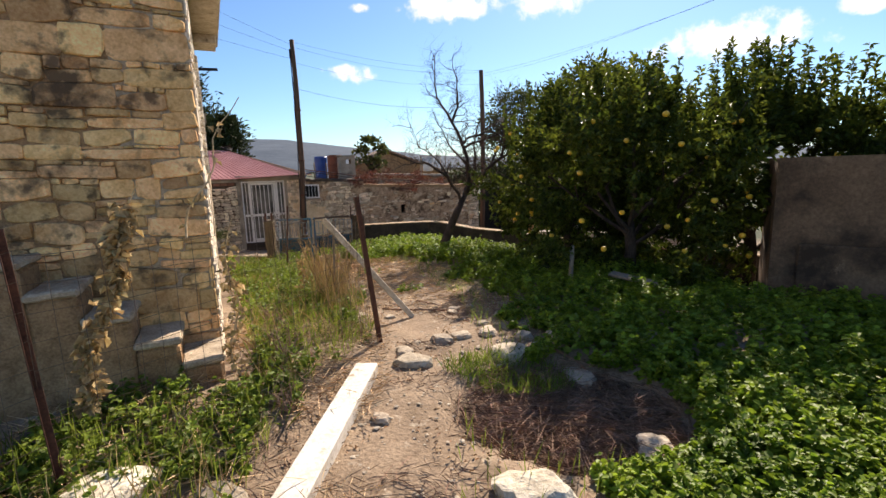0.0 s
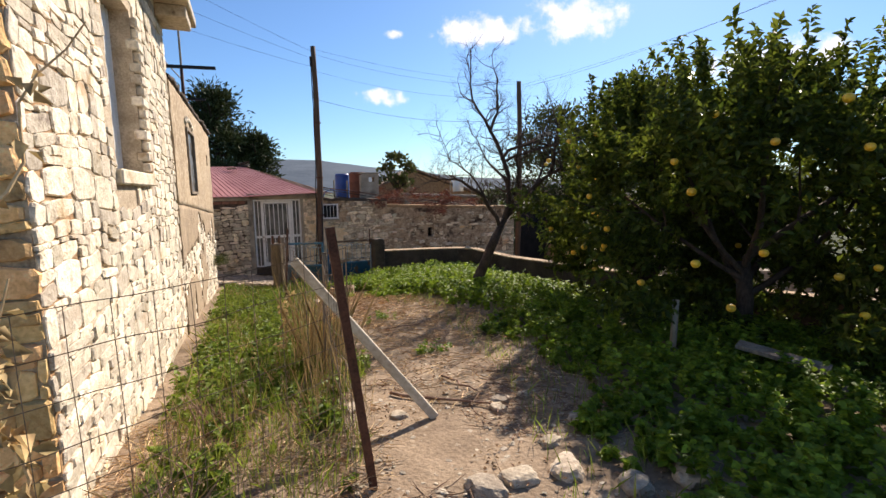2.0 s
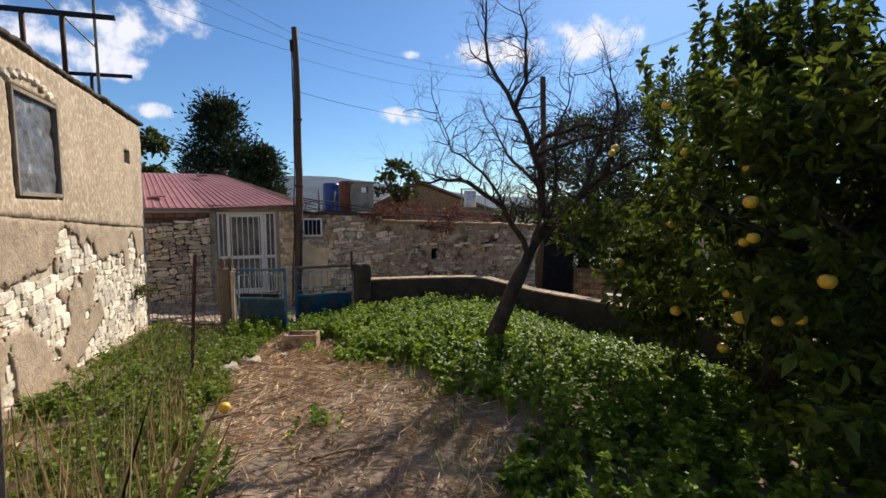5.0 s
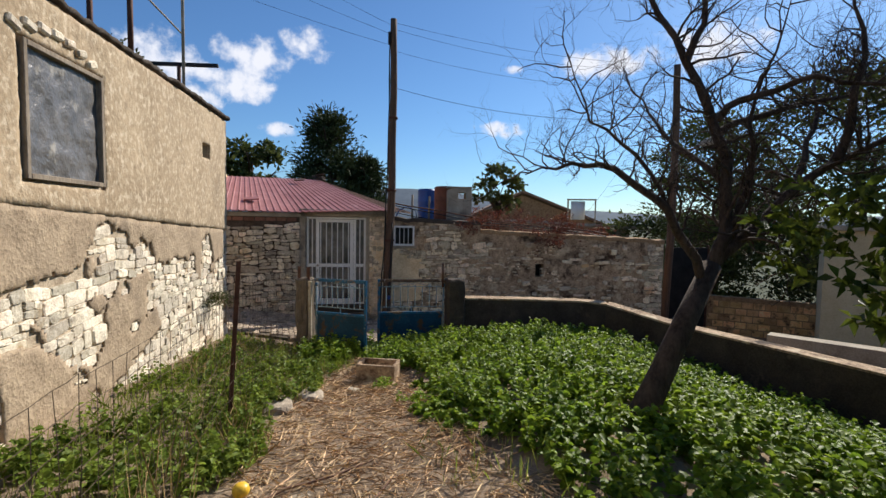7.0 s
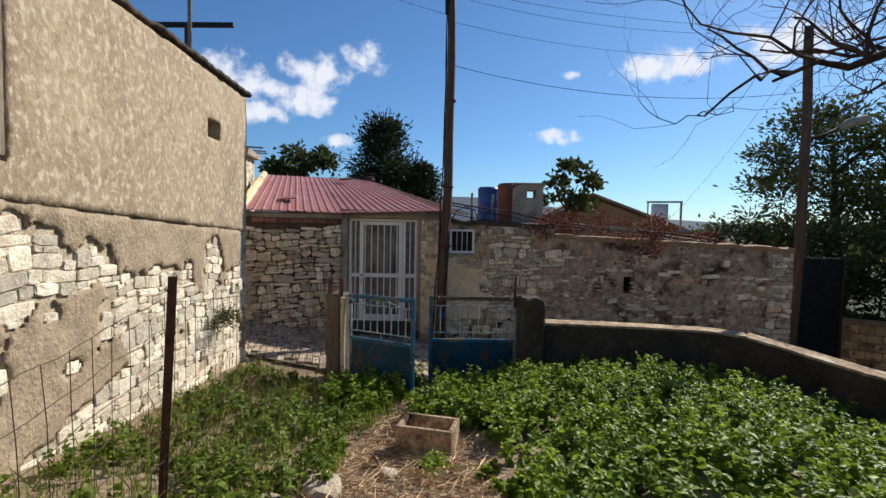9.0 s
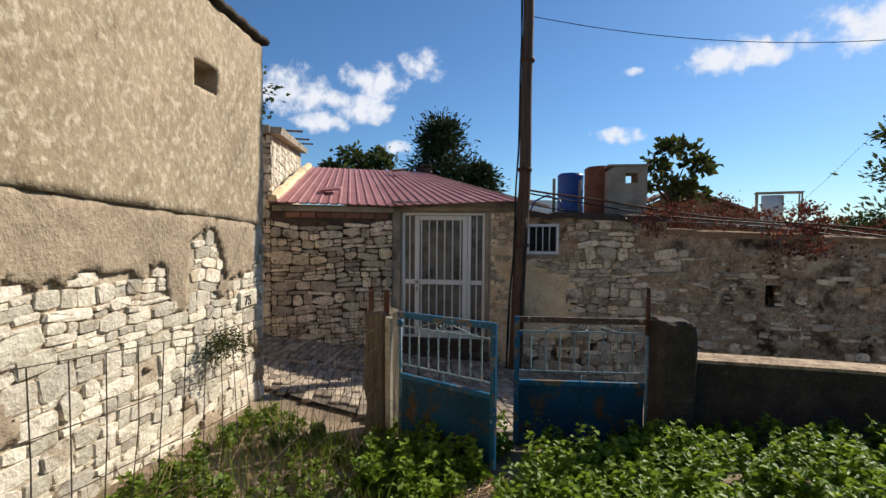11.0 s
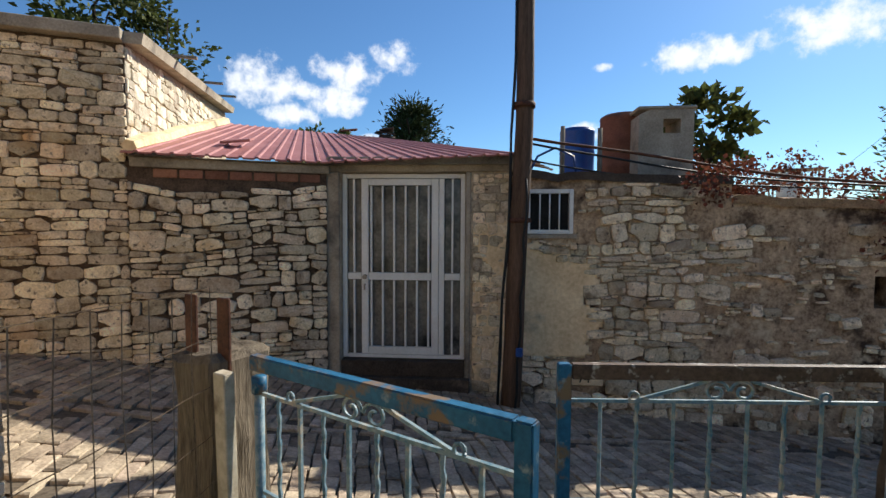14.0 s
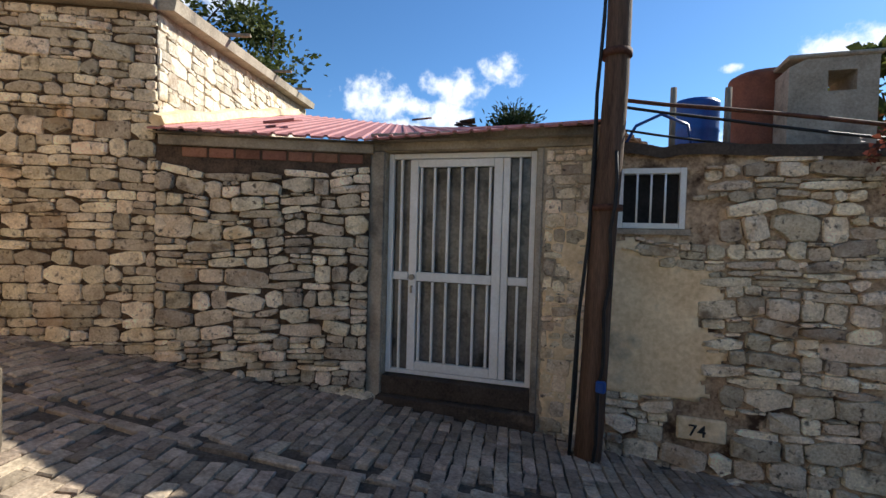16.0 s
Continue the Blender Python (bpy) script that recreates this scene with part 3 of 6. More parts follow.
def coat(name, mat, inside, o, parent, label, step=0.035, s0=S_SEAM + .02, s1=S_END, z0=-0.9, z1=2.84, swell=0.0, face=HF):
    """A plaster coat of some thickness lying on the wall wherever inside(s, z), with a broken edge."""
    ns, nz = int((s1 - s0) / step), int((z1 - z0) / step)
    ok = {}
    for i in range(ns):
        for k in range(nz):
            ok[i, k] = inside(s0 + (i + .5) * step, z0 + (k + .5) * step)
    vs, fs, ix, rim = [], [], {}, []

    def vert(i, k, front):
        if (i, k, front) not in ix:
            s, z = s0 + i * step, z0 + k * step
            edge = not all(ok.get((i + a, k + b), False) for a in (-1, 0) for b in (-1, 0))
            js, jz = (0.012 * noise.noise((s * 22, z * 22, 1)), 0.012 * noise.noise((s * 22, z * 22, 5))) if edge else (0, 0)
            wob = 0.010 * noise.noise((s * 2.2, z * 2.2, 2)) + 0.006 * noise.noise((s * 9, z * 9, 7))
            wob += swell * math.exp(-((s - HF.y_at(10.87)) / 0.9) ** 2)
            if face is HF and abs(z - ledge(s)) < step * 1.2:
                z, jz = ledge(s) + .012 * noise.noise((s * 3, 1, 4)), 0
            ix[i, k, front] = len(vs)
            vs.append(face.p(s + js, z + jz, (o + wob - (0.006 if edge else 0)) if front else 0.0))
        return ix[i, k, front]

    for (i, k), v in ok.items():
        if not v:
            continue
        fs.append([vert(i, k, 1), vert(i + 1, k, 1), vert(i + 1, k + 1, 1), vert(i, k + 1, 1)])
        for (di, dk), (p, q) in (((-1, 0), ((i, k + 1), (i, k))), ((1, 0), ((i + 1, k), (i + 1, k + 1))), ((0, -1), ((i, k), (i + 1, k))), ((0, 1), ((i + 1, k + 1), (i, k + 1)))):
            if not ok.get((i + di, k + dk), False):
                rim.append([vert(*p, 1), vert(*p, 0), vert(*q, 0), vert(*q, 1)])
    ob = mesh_part(name, vs, fs + rim, mat, parent, label)
    ob.data.polygons.foreach_set("use_smooth", [k < len(fs) for k in range(len(ob.data.polygons))])
    return ob


def hole_b(s, z):
    return (BW[0] - .03 < s < BW[1] + .03 and BW[2] - .02 < z < BW[3] + .03) or (VENT[0] < s < VENT[1] and VENT[2] < z < VENT[3])


def bare(s, z):
    """Where the lower render has fallen off: below a wavering line, with islands left standing."""
    wob = 0.05 * noise.noise((s * 5, z * 5, 9)) + .03 * noise.noise((s * 14, z * 14, 2))
    top = float(np.interp(s, [4.0, 5.2, 5.65, 6.13, 6.40, 6.54, 6.78, 7.13, 7.43, 7.52, 8.04, 8.65, 8.72, 8.77, 8.97, 9.03, 9.13, 9.38, 9.45, 9.54, 10.0, 10.05, 10.3],
                          [.60, .73, .73, .78, 1.12, 1.16, 1.07, 1.0, .89, .68, .68, .71, .70, .34, .38, .86, .94, .93, .78, .50, .53, 1.0, 1.05]))
    foot = float(np.interp(s, [4.0, 5.2, 5.5, 5.9, 6.3, 6.45, 6.55, 6.87, 7.36, 7.5, 7.75, 8.2], [.20, .33, .28, .02, -.15, .05, .42, .60, .58, .15, -.15, -1.2]))
    if z > top + wob:
        return False
    if z < foot + wob * 1.6:
        return noise.noise((s * 2.6 + 4.2, z * 3.1, 6)) > .30 or z < -.32 + .3 * (s - 6.9) + wob
    return noise.noise((s * 3.1, z * 3.6, 12)) < .42


coat("plaster", PLASTER, lambda s, z: z > ledge(s) and not hole_b(s, z), 0.031, wall_b, "smooth sand-coloured plaster", swell=0.014)
coat("render_coat", RENDER_COAT, lambda s, z: z <= ledge(s) and not bare(s, z), 0.027, wall_b, "rough brown render coat")
masonry(HF, S_SEAM + .03, S_END, -0.95, 1.1, (0.055, 0.16), (0.10, 0.34), 0.005, 0.017, "white", wall_b,
        lambda s, z, w, h: bare(s, z) and bare(s, z + h * .4), seed=8, wave=0.09, first=(S_SEAM + 1.5, S_END))

BK = Face((-6.32, 1.43), (-10.81, 10.65), (-1, -.4))
wall("wall", BK, [(0, 3.45), (4.6, 3.45)], -.5, .3, MORTAR_TAN, house)
BK2 = Face((-8.36, 5.62), (-10.81, 10.65), (-1, -.4))
wall("wall", BK2, [(0, 2.84), (BK2.length, 2.84)], -1.0, .29, PLASTER, plaster_house)

# ---- the lane's far side ----
S1F = Face((-8.25, 14.53), (-6.93, 15.92), (1, -1))
TALLF = Face((-8.25 - .688 * 4, 14.53 - .725 * 4), (-8.25, 14.53), (1, -1))
S2F = Face((-6.93, 15.97), (-5.06, 16.78), (.4, -1))
S3F = Face((-5.06, 16.78), (1.52, 19.29), (.4, -1))
tall = thing("tall_stone_house", "tall house of squared pale limestone blocks", "house")
tall_wall = wall("wall", TALLF, [(0, 2.42), (4, 2.42)], -1.2, 0.4, MORTAR_DARK, tall)
TE = Face((-8.25, 14.53), (-11.9, 18.5), (1, 0.8))
tall_side = wall("wall", TE, [(0, 2.42), (TE.length, 2.95)], -1.2, 0.4, MORTAR_PALE, tall)
masonry(TALLF, 0.4, 4.0, -0.9, 2.4, (0.08, 0.165), (0.14, 0.38), 0.006, 0.026, "grey", tall_wall, seed=12, wave=0.02, first=(2.2, 4))
masonry(TE, 0.0, 4.6, 1.2, 2.6, (0.10, 0.17), (0.16, 0.34), 0.008, 0.018, "white", tall_side, lambda s, z, w, h: z < 2.36 + s * .1, seed=13, wave=0.02)

low_house = thing("low_house", "low rubble stone house with a red sheet roof", "house")
s1_wall = wall("wall", S1F, [(0, 1.3), (S1F.length, 1.27)], -1.5, 0.4, MORTAR_DARK, low_house)
masonry(S1F, 0.0, S1F.length, -1.15, 1.06, (0.065, 0.19), (0.13, 0.44), 0.010, 0.045, "grey", s1_wall, lambda s, z, w, h: z + h / 2 < 1.12, seed=15, wave=0.10)
DOOR = (0.12, 1.54, -0.88, 1.26)
s2_wall = wall("wall", S2F, [(0, 1.44), (S2F.length, 1.38)], -1.6, 0.4, MORTAR_PALE, low_house, [(DOOR[0], DOOR[1], -1.0, DOOR[3])])
masonry(S2F, DOOR[1] + .08, S2F.length, -1.3, 1.2, (0.07, 0.16), (0.08, 0.24), 0.010, 0.022, "grey", s2_wall, seed=16)
yard = thing("yard_wall", "long weathered rubble yard wall with old mortar", "wall")
WIN = (0.17, 0.68, 0.58, 1.07)
S_STEP = 2.30
S3L = S3F.length
HOLE = (3.72, 3.93, -0.16, 0.17)
s3_wall = wall("wall", S3F, [(0, 1.22), (S_STEP - .001, 1.12), (S_STEP + .001, .93), (S3L, .77)], -2.3, 0.45, MORTAR_BROWN, yard, [WIN, HOLE])


def s3_keep(s, z, w, h):
    if WIN[0] - .04 - w / 2 < s < WIN[1] + .04 + w / 2 and WIN[2] - .05 - h / 2 < z < WIN[3] + .04 + h / 2:
        return False
    if HOLE[0] - w / 2 < s < HOLE[1] + w / 2 and HOLE[2] - h / 2 < z < HOLE[3] + h / 2:
        return False
    if .66 - w / 2 < s < 1.05 + w / 2 and -1.11 - h / 2 < z < -.89 + h / 2:
        return False
    if s < 0.9 and -.75 < z < .45 - .3 * s:
        return False
    if s > 2.0:
        return z < 0.66 and (noise.noise((s * 8.3, z * 11.1, 4)) + .35 * noise.noise((s * 1.5, z * 2, 9)) > (0.05 if s < 2.9 else .17) or s > S3L - .45)
    return z < 1.12


masonry(S3F, 0.02, S3L - .02, -1.75, 1.2, (0.06, 0.18), (0.12, 0.42), 0.008, 0.045, "grey", s3_wall, s3_keep, seed=18, wave=0.10, first=(0, 2.6))


def s3_small(s, z, w, h):
    return 1.2 < s < 4.4 and z < .6 and noise.noise((s * 2.1, z * 2.7, 14)) > .05 and noise.noise((s * 13.3, z * 17.1, 3)) > .08


masonry(S3F, 1.2, S3L - .02, -1.75, .75, (0.025, 0.07), (0.04, 0.13), 0.010, 0.030, "grey", s3_wall, s3_small, limit=0, seed=33, wave=0.12)

# ---- garden boundary wall ----
garden_wall = thing("garden_wall", "low garden wall with backlit shade in its dark colour and a pale cap", "wall")
GW = [(-2.45, 13.98, -.08), (-1.3, 14.38, -.09), (-.45, 14.62, -.10), (-.05, 14.62, -.12), (.4, 14.4, -.20), (.9, 14.02, -.27), (2.07, 13.0, -.3), (2.72, 12.3, -.3), (4.6, 10.2, -.3), (6.5, 8.0, -.2)]
for (x0, y0, za), (x1, y1, zb) in zip(GW, GW[1:]):
    f = Face((x0, y0), (x1, y1), (-.3, -1))
    # this face is away from the sun: its shade is put into the colour
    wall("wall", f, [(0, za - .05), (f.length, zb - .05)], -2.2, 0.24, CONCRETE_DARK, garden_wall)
    bm = bmesh.new()
    vs = []
    for s, z in ((-.02, za), (f.length + .02, zb)):
        vs += [bm.verts.new(f.p(s, z + dz, o)) for dz, o in ((-.048, .012), (-.02, .012), (-.018, -.245), (-.048, -.25))]
    for k in range(4):
        bm.faces.new((vs[k], vs[(k + 1) % 4], vs[4 + (k + 1) % 4], vs[4 + k]))
    bm.faces.new(vs[:4]), bm.faces.new(vs[4:])
    part("coping", bm, MORTAR_BROWN, garden_wall, "pale mortar coping")

# ---- paved lane ----
FRONT = ([-12, -6.4, -4.7, -3.66, -2.6, -.25, 1, 3, 9], [10.1, 12.95, 13.08, 13.45, 14.05, 14.98, 14.6, 15.0, 16.0])
BACK = ([-12, -9.16, -8.25, -6.93, -5.06, 1.52, 9], [10.6, 13.6, 14.53, 15.92, 16.78, 19.29, 22.1])


def in_lane(x, y, e=0.0):
    return np.interp(x, *FRONT) + e < y < np.interp(x, *BACK) - e


def build_lane():
    step, vs, ix, fs = 0.2, [], {}, []
    for i in range(-60, 46):
        x0, x1 = i * step, (i + 1) * step
        lo, hi = [float(np.interp(x, *FRONT)) for x in (x0, x1)], [float(np.interp(x, *BACK)) + .15 for x in (x0, x1)]
        n = 14
        for k in range(n):
            q = []
            for x, j, kk in ((x0, 0, k), (x1, 1, k), (x1, 1, k + 1), (x0, 0, k + 1)):
                key = (i + j, kk)
                if key not in ix:
                    y = lo[j] + (hi[j] - lo[j]) * kk / n
                    ix[key] = len(vs)
                    vs.append((x, y, gz(x, y) + 0.045))
                q.append(ix[key])
            fs.append(q)
    lane = mesh_part("road", vs, fs, ROAD, smooth=True)
    tagged(lane, "village lane paved with narrow grey stone setts", "road", kind="structure")
    rng = random.Random(21)
    meshes = []
    for _ in range(8):
        bm = bmesh.new()
        vs = []
        for z, sc in ((-.5, 1), (.32, 1), (.5, .88)):
            for cx, cy in ((-.5, -.5), (.5, -.5), (.5, .5), (-.5, .5)):
                vs.append(bm.verts.new((cx * sc + rng.uniform(-.03, .03), cy * sc + rng.uniform(-.04, .04), z + (rng.uniform(-.1, .1) if z > .4 else 0))))
        for r in range(2):
            for k in range(4):
                bm.faces.new((vs[r * 4 + k], vs[r * 4 + (k + 1) % 4], vs[r * 4 + 4 + (k + 1) % 4], vs[r * 4 + 4 + k]))
        bm.faces.new(vs[8:])
        me = bpy.data.meshes.new("sett")
        bmesh.ops.recalc_face_normals(bm, faces=bm.faces)
        bm.to_mesh(me)
        bm.free()
        me.materials.append(SETT)
        meshes.append(me)
    strip_a, strip_b = Vector((-7.63, 13.5)), Vector((-5.45, 14.95))
    sd = (strip_b - strip_a).normalized()
    found = []
    for zone, (ux, uy) in ((0, (-.52, .855)), (1, (-.60, .80))):
        u, v = Vector((ux, uy)).normalized(), Vector((uy, -ux)).normalized()
        o = Vector((-5.5, 15.0))
        for row in range(-70, 70):
            t = -7.0 + rng.uniform(0, .2)
            while t < 7.0:
                ln = rng.uniform(.15, .28)
                c = o + u * (t + ln / 2) + v * (row * .098)
                t += ln + .012
                side = sd.x * (c.y - strip_a.y) - sd.y * (c.x - strip_a.x)
                if abs(side) < .11 or (side > 0) == (zone == 1) or not in_lane(c.x, c.y, .05) or c.x < -10.5 or c.x > 3:
                    continue
                found.append((c, math.atan2(u.y, u.x), ln))
    t = -4.0
    while t < 6:
        ln = rng.uniform(.25, .4)
        c = strip_a + sd * (t + ln / 2)
        if in_lane(c.x, c.y, .05):
            found.append((c, math.atan2(sd.y, sd.x), ln))
        t += ln + .015
    found.sort(key=lambda q: (q[0] - Vector((-6.0, 14.9))).length)
    vs, fs = [], []
    for i, (c, a, ln) in enumerate(found):
        e = 0.15
        gx = (gz(c.x + e, c.y) - gz(c.x - e, c.y)) / (2 * e)
        gy = (gz(c.x, c.y + e) - gz(c.x, c.y - e)) / (2 * e)
        nrm = Vector((-gx, -gy, 1)).normalized()
        xa = Vector((math.cos(a), math.sin(a), 0))
        xa = (xa - nrm * xa.dot(nrm)).normalized()
        ya = nrm.cross(xa)
        m = Matrix.Translation((c.x, c.y, gz(c.x, c.y) + .05 + rng.uniform(-.004, .005))) @ Matrix((xa, ya, nrm)).transposed().to_4x4() @ Matrix.Diagonal((ln, .088, .045, 1)) @ pose(0, 0, 0, rng.uniform(-1, 1), rng.uniform(-1, 1), rng.uniform(-4, 4))
        me = meshes[rng.randrange(8)]
        if i < 300:
            ob = new("sett", me)
            ob.parent = lane
            ob.matrix_basis = m
        else:
            k = len(vs)
            vs += [m @ v.co for v in me.vertices]
            fs += [[k + j for j in f.vertices] for f in me.polygons]
    tagged(mesh_part("setts", vs, fs, SETT_J, lane), kind="stuff")


build_lane()

# ---- low house: lintels, bricks, door, roof ----


def block(name, face, s0, s1, z0, z1, o0, o1, mat, parent, bevel=0.008, label=""):
    bm = bmesh.new()
    add_box(bm, face.m((s0 + s1) / 2, (z0 + z1) / 2, (o0 + o1) / 2), s1 - s0, o1 - o0, z1 - z0, bevel)
    return part(name, bm, mat, parent, label)


block("lintel", S1F, 0.02, S1F.length + .03, 1.235, 1.33, -.3, .03, CONCRETE, low_house, label="weathered concrete band under the roof")
block("lintel", S2F, -.03, S2F.length + .05, 1.265, 1.43, -.3, .035, CONCRETE, low_house)
block("pillar", S2F, -.05, .115, -1.35, 1.262, -.3, .03, CONCRETE, low_house, label="smooth concrete door jamb")
block("pillar", S2F, 1.545, 1.60, -1.1, 1.262, -.3, .022, CONCRETE, low_house)
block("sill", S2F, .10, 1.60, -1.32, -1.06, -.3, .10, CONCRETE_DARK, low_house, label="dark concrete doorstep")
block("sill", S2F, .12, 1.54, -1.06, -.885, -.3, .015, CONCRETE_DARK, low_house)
for k in range(7):
    block("brick", S1F, .22 + k * .235, .22 + k * .235 + .215, 1.135, 1.22, -.05, .012, BRICK, s1_wall, 0.006)


def build_door():
    d = thing("barred_door", "white metal door with vertical bars and frosted panes", "door")
    o = -.10

    def bar(name, s0, s1, z0, z1, dep=.05, oo=o, mat=WHITE_PAINT, parent=d):
        return block(name, S2F, s0, s1, z0, z1, oo - dep / 2, oo + dep / 2, mat, parent, 0.004)

    z0, z1, mid = DOOR[2] + .005, DOOR[3] - .01, 0.08
    bar("frame", .125, .175, z0, z1), bar("frame", 1.485, 1.535, z0, z1)
    bar("frame", .176, 1.484, z1 - .05, z1), bar("frame", .176, 1.484, z0, z0 + .04)
    leaf = bar("leaf", .345, .425, z0 + .045, z1 - .055)
    bar("stile", 1.155, 1.235, z0 + .045, z1 - .055, parent=leaf)
    bar("rail", .426, 1.154, z1 - .13, z1 - .056, parent=leaf), bar("rail", .426, 1.154, z0 + .045, z0 + .13, parent=leaf)
    bar("rail", .426, 1.154, mid - .045, mid + .04, parent=leaf)
    bar("mullion", 1.24, 1.30, z0 + .045, z1 - .055)
    for a, b in ((.18, .34), (1.305, 1.48)):
        bar("rail", a, b, mid - .04, mid + .035)
        bar("bar", (a + b) / 2 - .011, (a + b) / 2 + .011, z0 + .045, mid - .045, .03, o + .02)
        bar("bar", (a + b) / 2 - .011, (a + b) / 2 + .011, mid + .04, z1 - .055, .03, o + .02)
        bar("pane", a, b, z0 + .045, z1 - .055, .006, o - .03, PANE)
    for k in range(6):
        s = .46 + (1.12 - .46) * k / 5
        bar("bar", s - .011, s + .011, z0 + .135, mid - .05, .03, o + .02, parent=leaf)
        bar("bar", s - .011, s + .011, mid + .045, z1 - .135, .03, o + .02, parent=leaf)
    bar("pane", .426, 1.154, z0 + .135, mid - .05, .006, o - .03, PANE, leaf)
    bar("pane", .426, 1.154, mid + .045, z1 - .135, .006, o - .03, PANE, leaf)
    bm = bmesh.new()
    add_tube(bm, [S2F.p(.385, mid - .01, o + .02), S2F.p(.385, mid - .01, o + .055)], .028, 10)
    add_tube(bm, [S2F.p(.385, mid - .10, o + .02), S2F.p(.385, mid - .10, o + .05), S2F.p(.385, mid - .16, o + .05)], .011, 6)
    part("handle", bm, CONCRETE, leaf, "worn metal lock and handle")
    # added near-black sheet behind the panes, painted as the dark of the room
    block("wall", S2F, .05, 1.6, -1.2, 1.35, -.9, -.85, DARK, low_house)


build_door()


def ribbed(name, e0, e1, r1, r0, mat, parent, rib=0.15, height=0.016):
    """A roof sheet between an eave and a ridge, with standing ribs running up the slope."""
    e0, e1, r1, r0 = map(Vector, (e0, e1, r1, r0))
    n = max(2, int((e1 - e0).length / rib))
    us = []
    for k in range(n):
        us += [(k, 0), (k + .66, 0), (k + .74, 1), (k + .90, 1), (k + .98, 0)]
    up = ((e1 - e0).cross(r0 - e0)).normalized()
    if up.z < 0:
        up = -up
    vs, fs = [], []
    for v in range(5):
        a, b = e0.lerp(r0, v / 4), e1.lerp(r1, v / 4)
        vs += [a.lerp(b, u / n) + up * (h * height) for u, h in us]
    w = len(us)
    for v in range(4):
        for k in range(w - 1):
            fs.append((v * w + k, v * w + k + 1, (v + 1) * w + k + 1, (v + 1) * w + k))
    low = len(vs)
    vs += [Vector(p) - up * .02 for p in vs[:w]]
    fs += [(k, low + k, low + k + 1, k + 1) for k in range(w - 1)]
    return mesh_part(name, vs, fs, mat, parent)


E0, E1, E2 = (-8.19, 14.43, 1.37), (-6.90, 15.80, 1.355), (-4.98, 16.66, 1.44)
R0, RM, R1 = (-10.28, 17.24, 2.36), (-9.7, 18.7, 2.43), (-9.1, 20.2, 2.5)
mesh_part("ceiling", [(p[0], p[1], 1.335) for p in (E0, E1, E2, R1, R0)], [(0, 1, 2, 3, 4)], CONCRETE, low_house)
roof = ribbed("roof", E0, E1, RM, R0, ROOF_RED, low_house)
tagged(roof, "dull red ribbed metal roof sheets")
ribbed("roof", E1, E2, R1, RM, ROOF_RED, low_house)
ribbed("roof", E2, (-4.9, 18.0, 1.4), R1, R1, TILE, low_house)
GE = Face((-5.28, 17.04), (-8.9, 20.25), (1, 1))
wall("wall", GE, [(0, 1.38), (GE.length, 2.42)], -1.6, .3, MORTAR_GREY, low_house)
bm = bmesh.new()
a, b = Vector((-8.16, 14.5, 1.42)), Vector(R0) + Vector((0, 0, .03))
add_tube(bm, [a.lerp(b, k / 8) + Vector((0, 0, .012 * math.sin(k * 2.3))) for k in range(9)], [.07, .09, .075, .09, .07, .08, .09, .07, .08], 6)
part("flashing", bm, CREAM, low_house, "white mortar flashing along the roof edge")
for c, w, mat in ((Vector((-8.1, 15.7, 1.66)), .34, ROOF_RED), (Vector((-8.75, 18.6, 2.36)), .30, RUST)):
    bm = bmesh.new()
    add_box(bm, Matrix.Translation(c) @ pose(0, 0, 0, 14, -6, 35), w, .26, .03, .006)
    part("skylight", bm, mat, low_house, "small raised roof hatch")
bm = bmesh.new()
add_tube(bm, [(-9.03, 20.15, 2.40), (-9.03, 20.15, 2.54)], .13, 12)
for k, (w, z, roll) in enumerate(((.22, 2.55, 14), (.20, 2.60, 8), (.15, 2.65, -10))):
    add_box(bm, Matrix.Translation((-9.03 + .02 * k, 20.15, z)) @ pose(0, 0, 0, roll, roll, 35), 2 * w, 1.5 * w, .025, .006)
part("vent_cap", bm, CONCRETE_DARK, low_house, "dark stacked roof vent cap")

# ---- tall house roof edge ----
bm = bmesh.new()
vs = []
for s, z in ((-.02, 2.42), (TE.length, 2.97)):
    vs += [bm.verts.new(TE.p(s, z + dz, o)) for dz, o in ((0, .16), (.11, .18), (.13, -.6), (0, -.6))]
for k in range(4):
    bm.faces.new((vs[k], vs[(k + 1) % 4], vs[4 + (k + 1) % 4], vs[4 + k]))
bm.faces.new(vs[:4]), bm.faces.new(vs[4:])
part("eave", bm, CONCRETE, tall, "crumbling grey concrete roof edge")
block("eave", TALLF, 0, 4.0, 2.425, 2.54, -1.5, .12, CONCRETE, tall)
for s in (1.2, 2.9, 4.2):
    bm = bmesh.new()
    add_box(bm, TE.m(s, 2.60 + s * .1, .22), .05, .34, .03)
    part("rafter", bm, WOOD_GREY, tall)

# ---- yard wall fittings ----
coat("plaster", CREAM, lambda s, z: -.80 + .25 * noise.noise((s * 4, 2, 1)) < z < .50 - .35 * max(0, s - .3) + .16 * noise.noise((s * 5, z * 3, 7)) and s < .95 + .25 * noise.noise((z * 4, 1, 3)),
     .02, s3_wall, "patch of cracked cream plaster", s0=.0, s1=1.3, z0=-1.1, z1=.8, face=S3F)
coat("plaster", CREAM, lambda s, z: noise.noise((s * 4, z * 3.2, 11)) > -.22, .014, s2_wall, "patch of cracked cream plaster", s0=DOOR[1] + .09, s1=S2F.length, z0=-1.2, z1=.75, face=S2F)


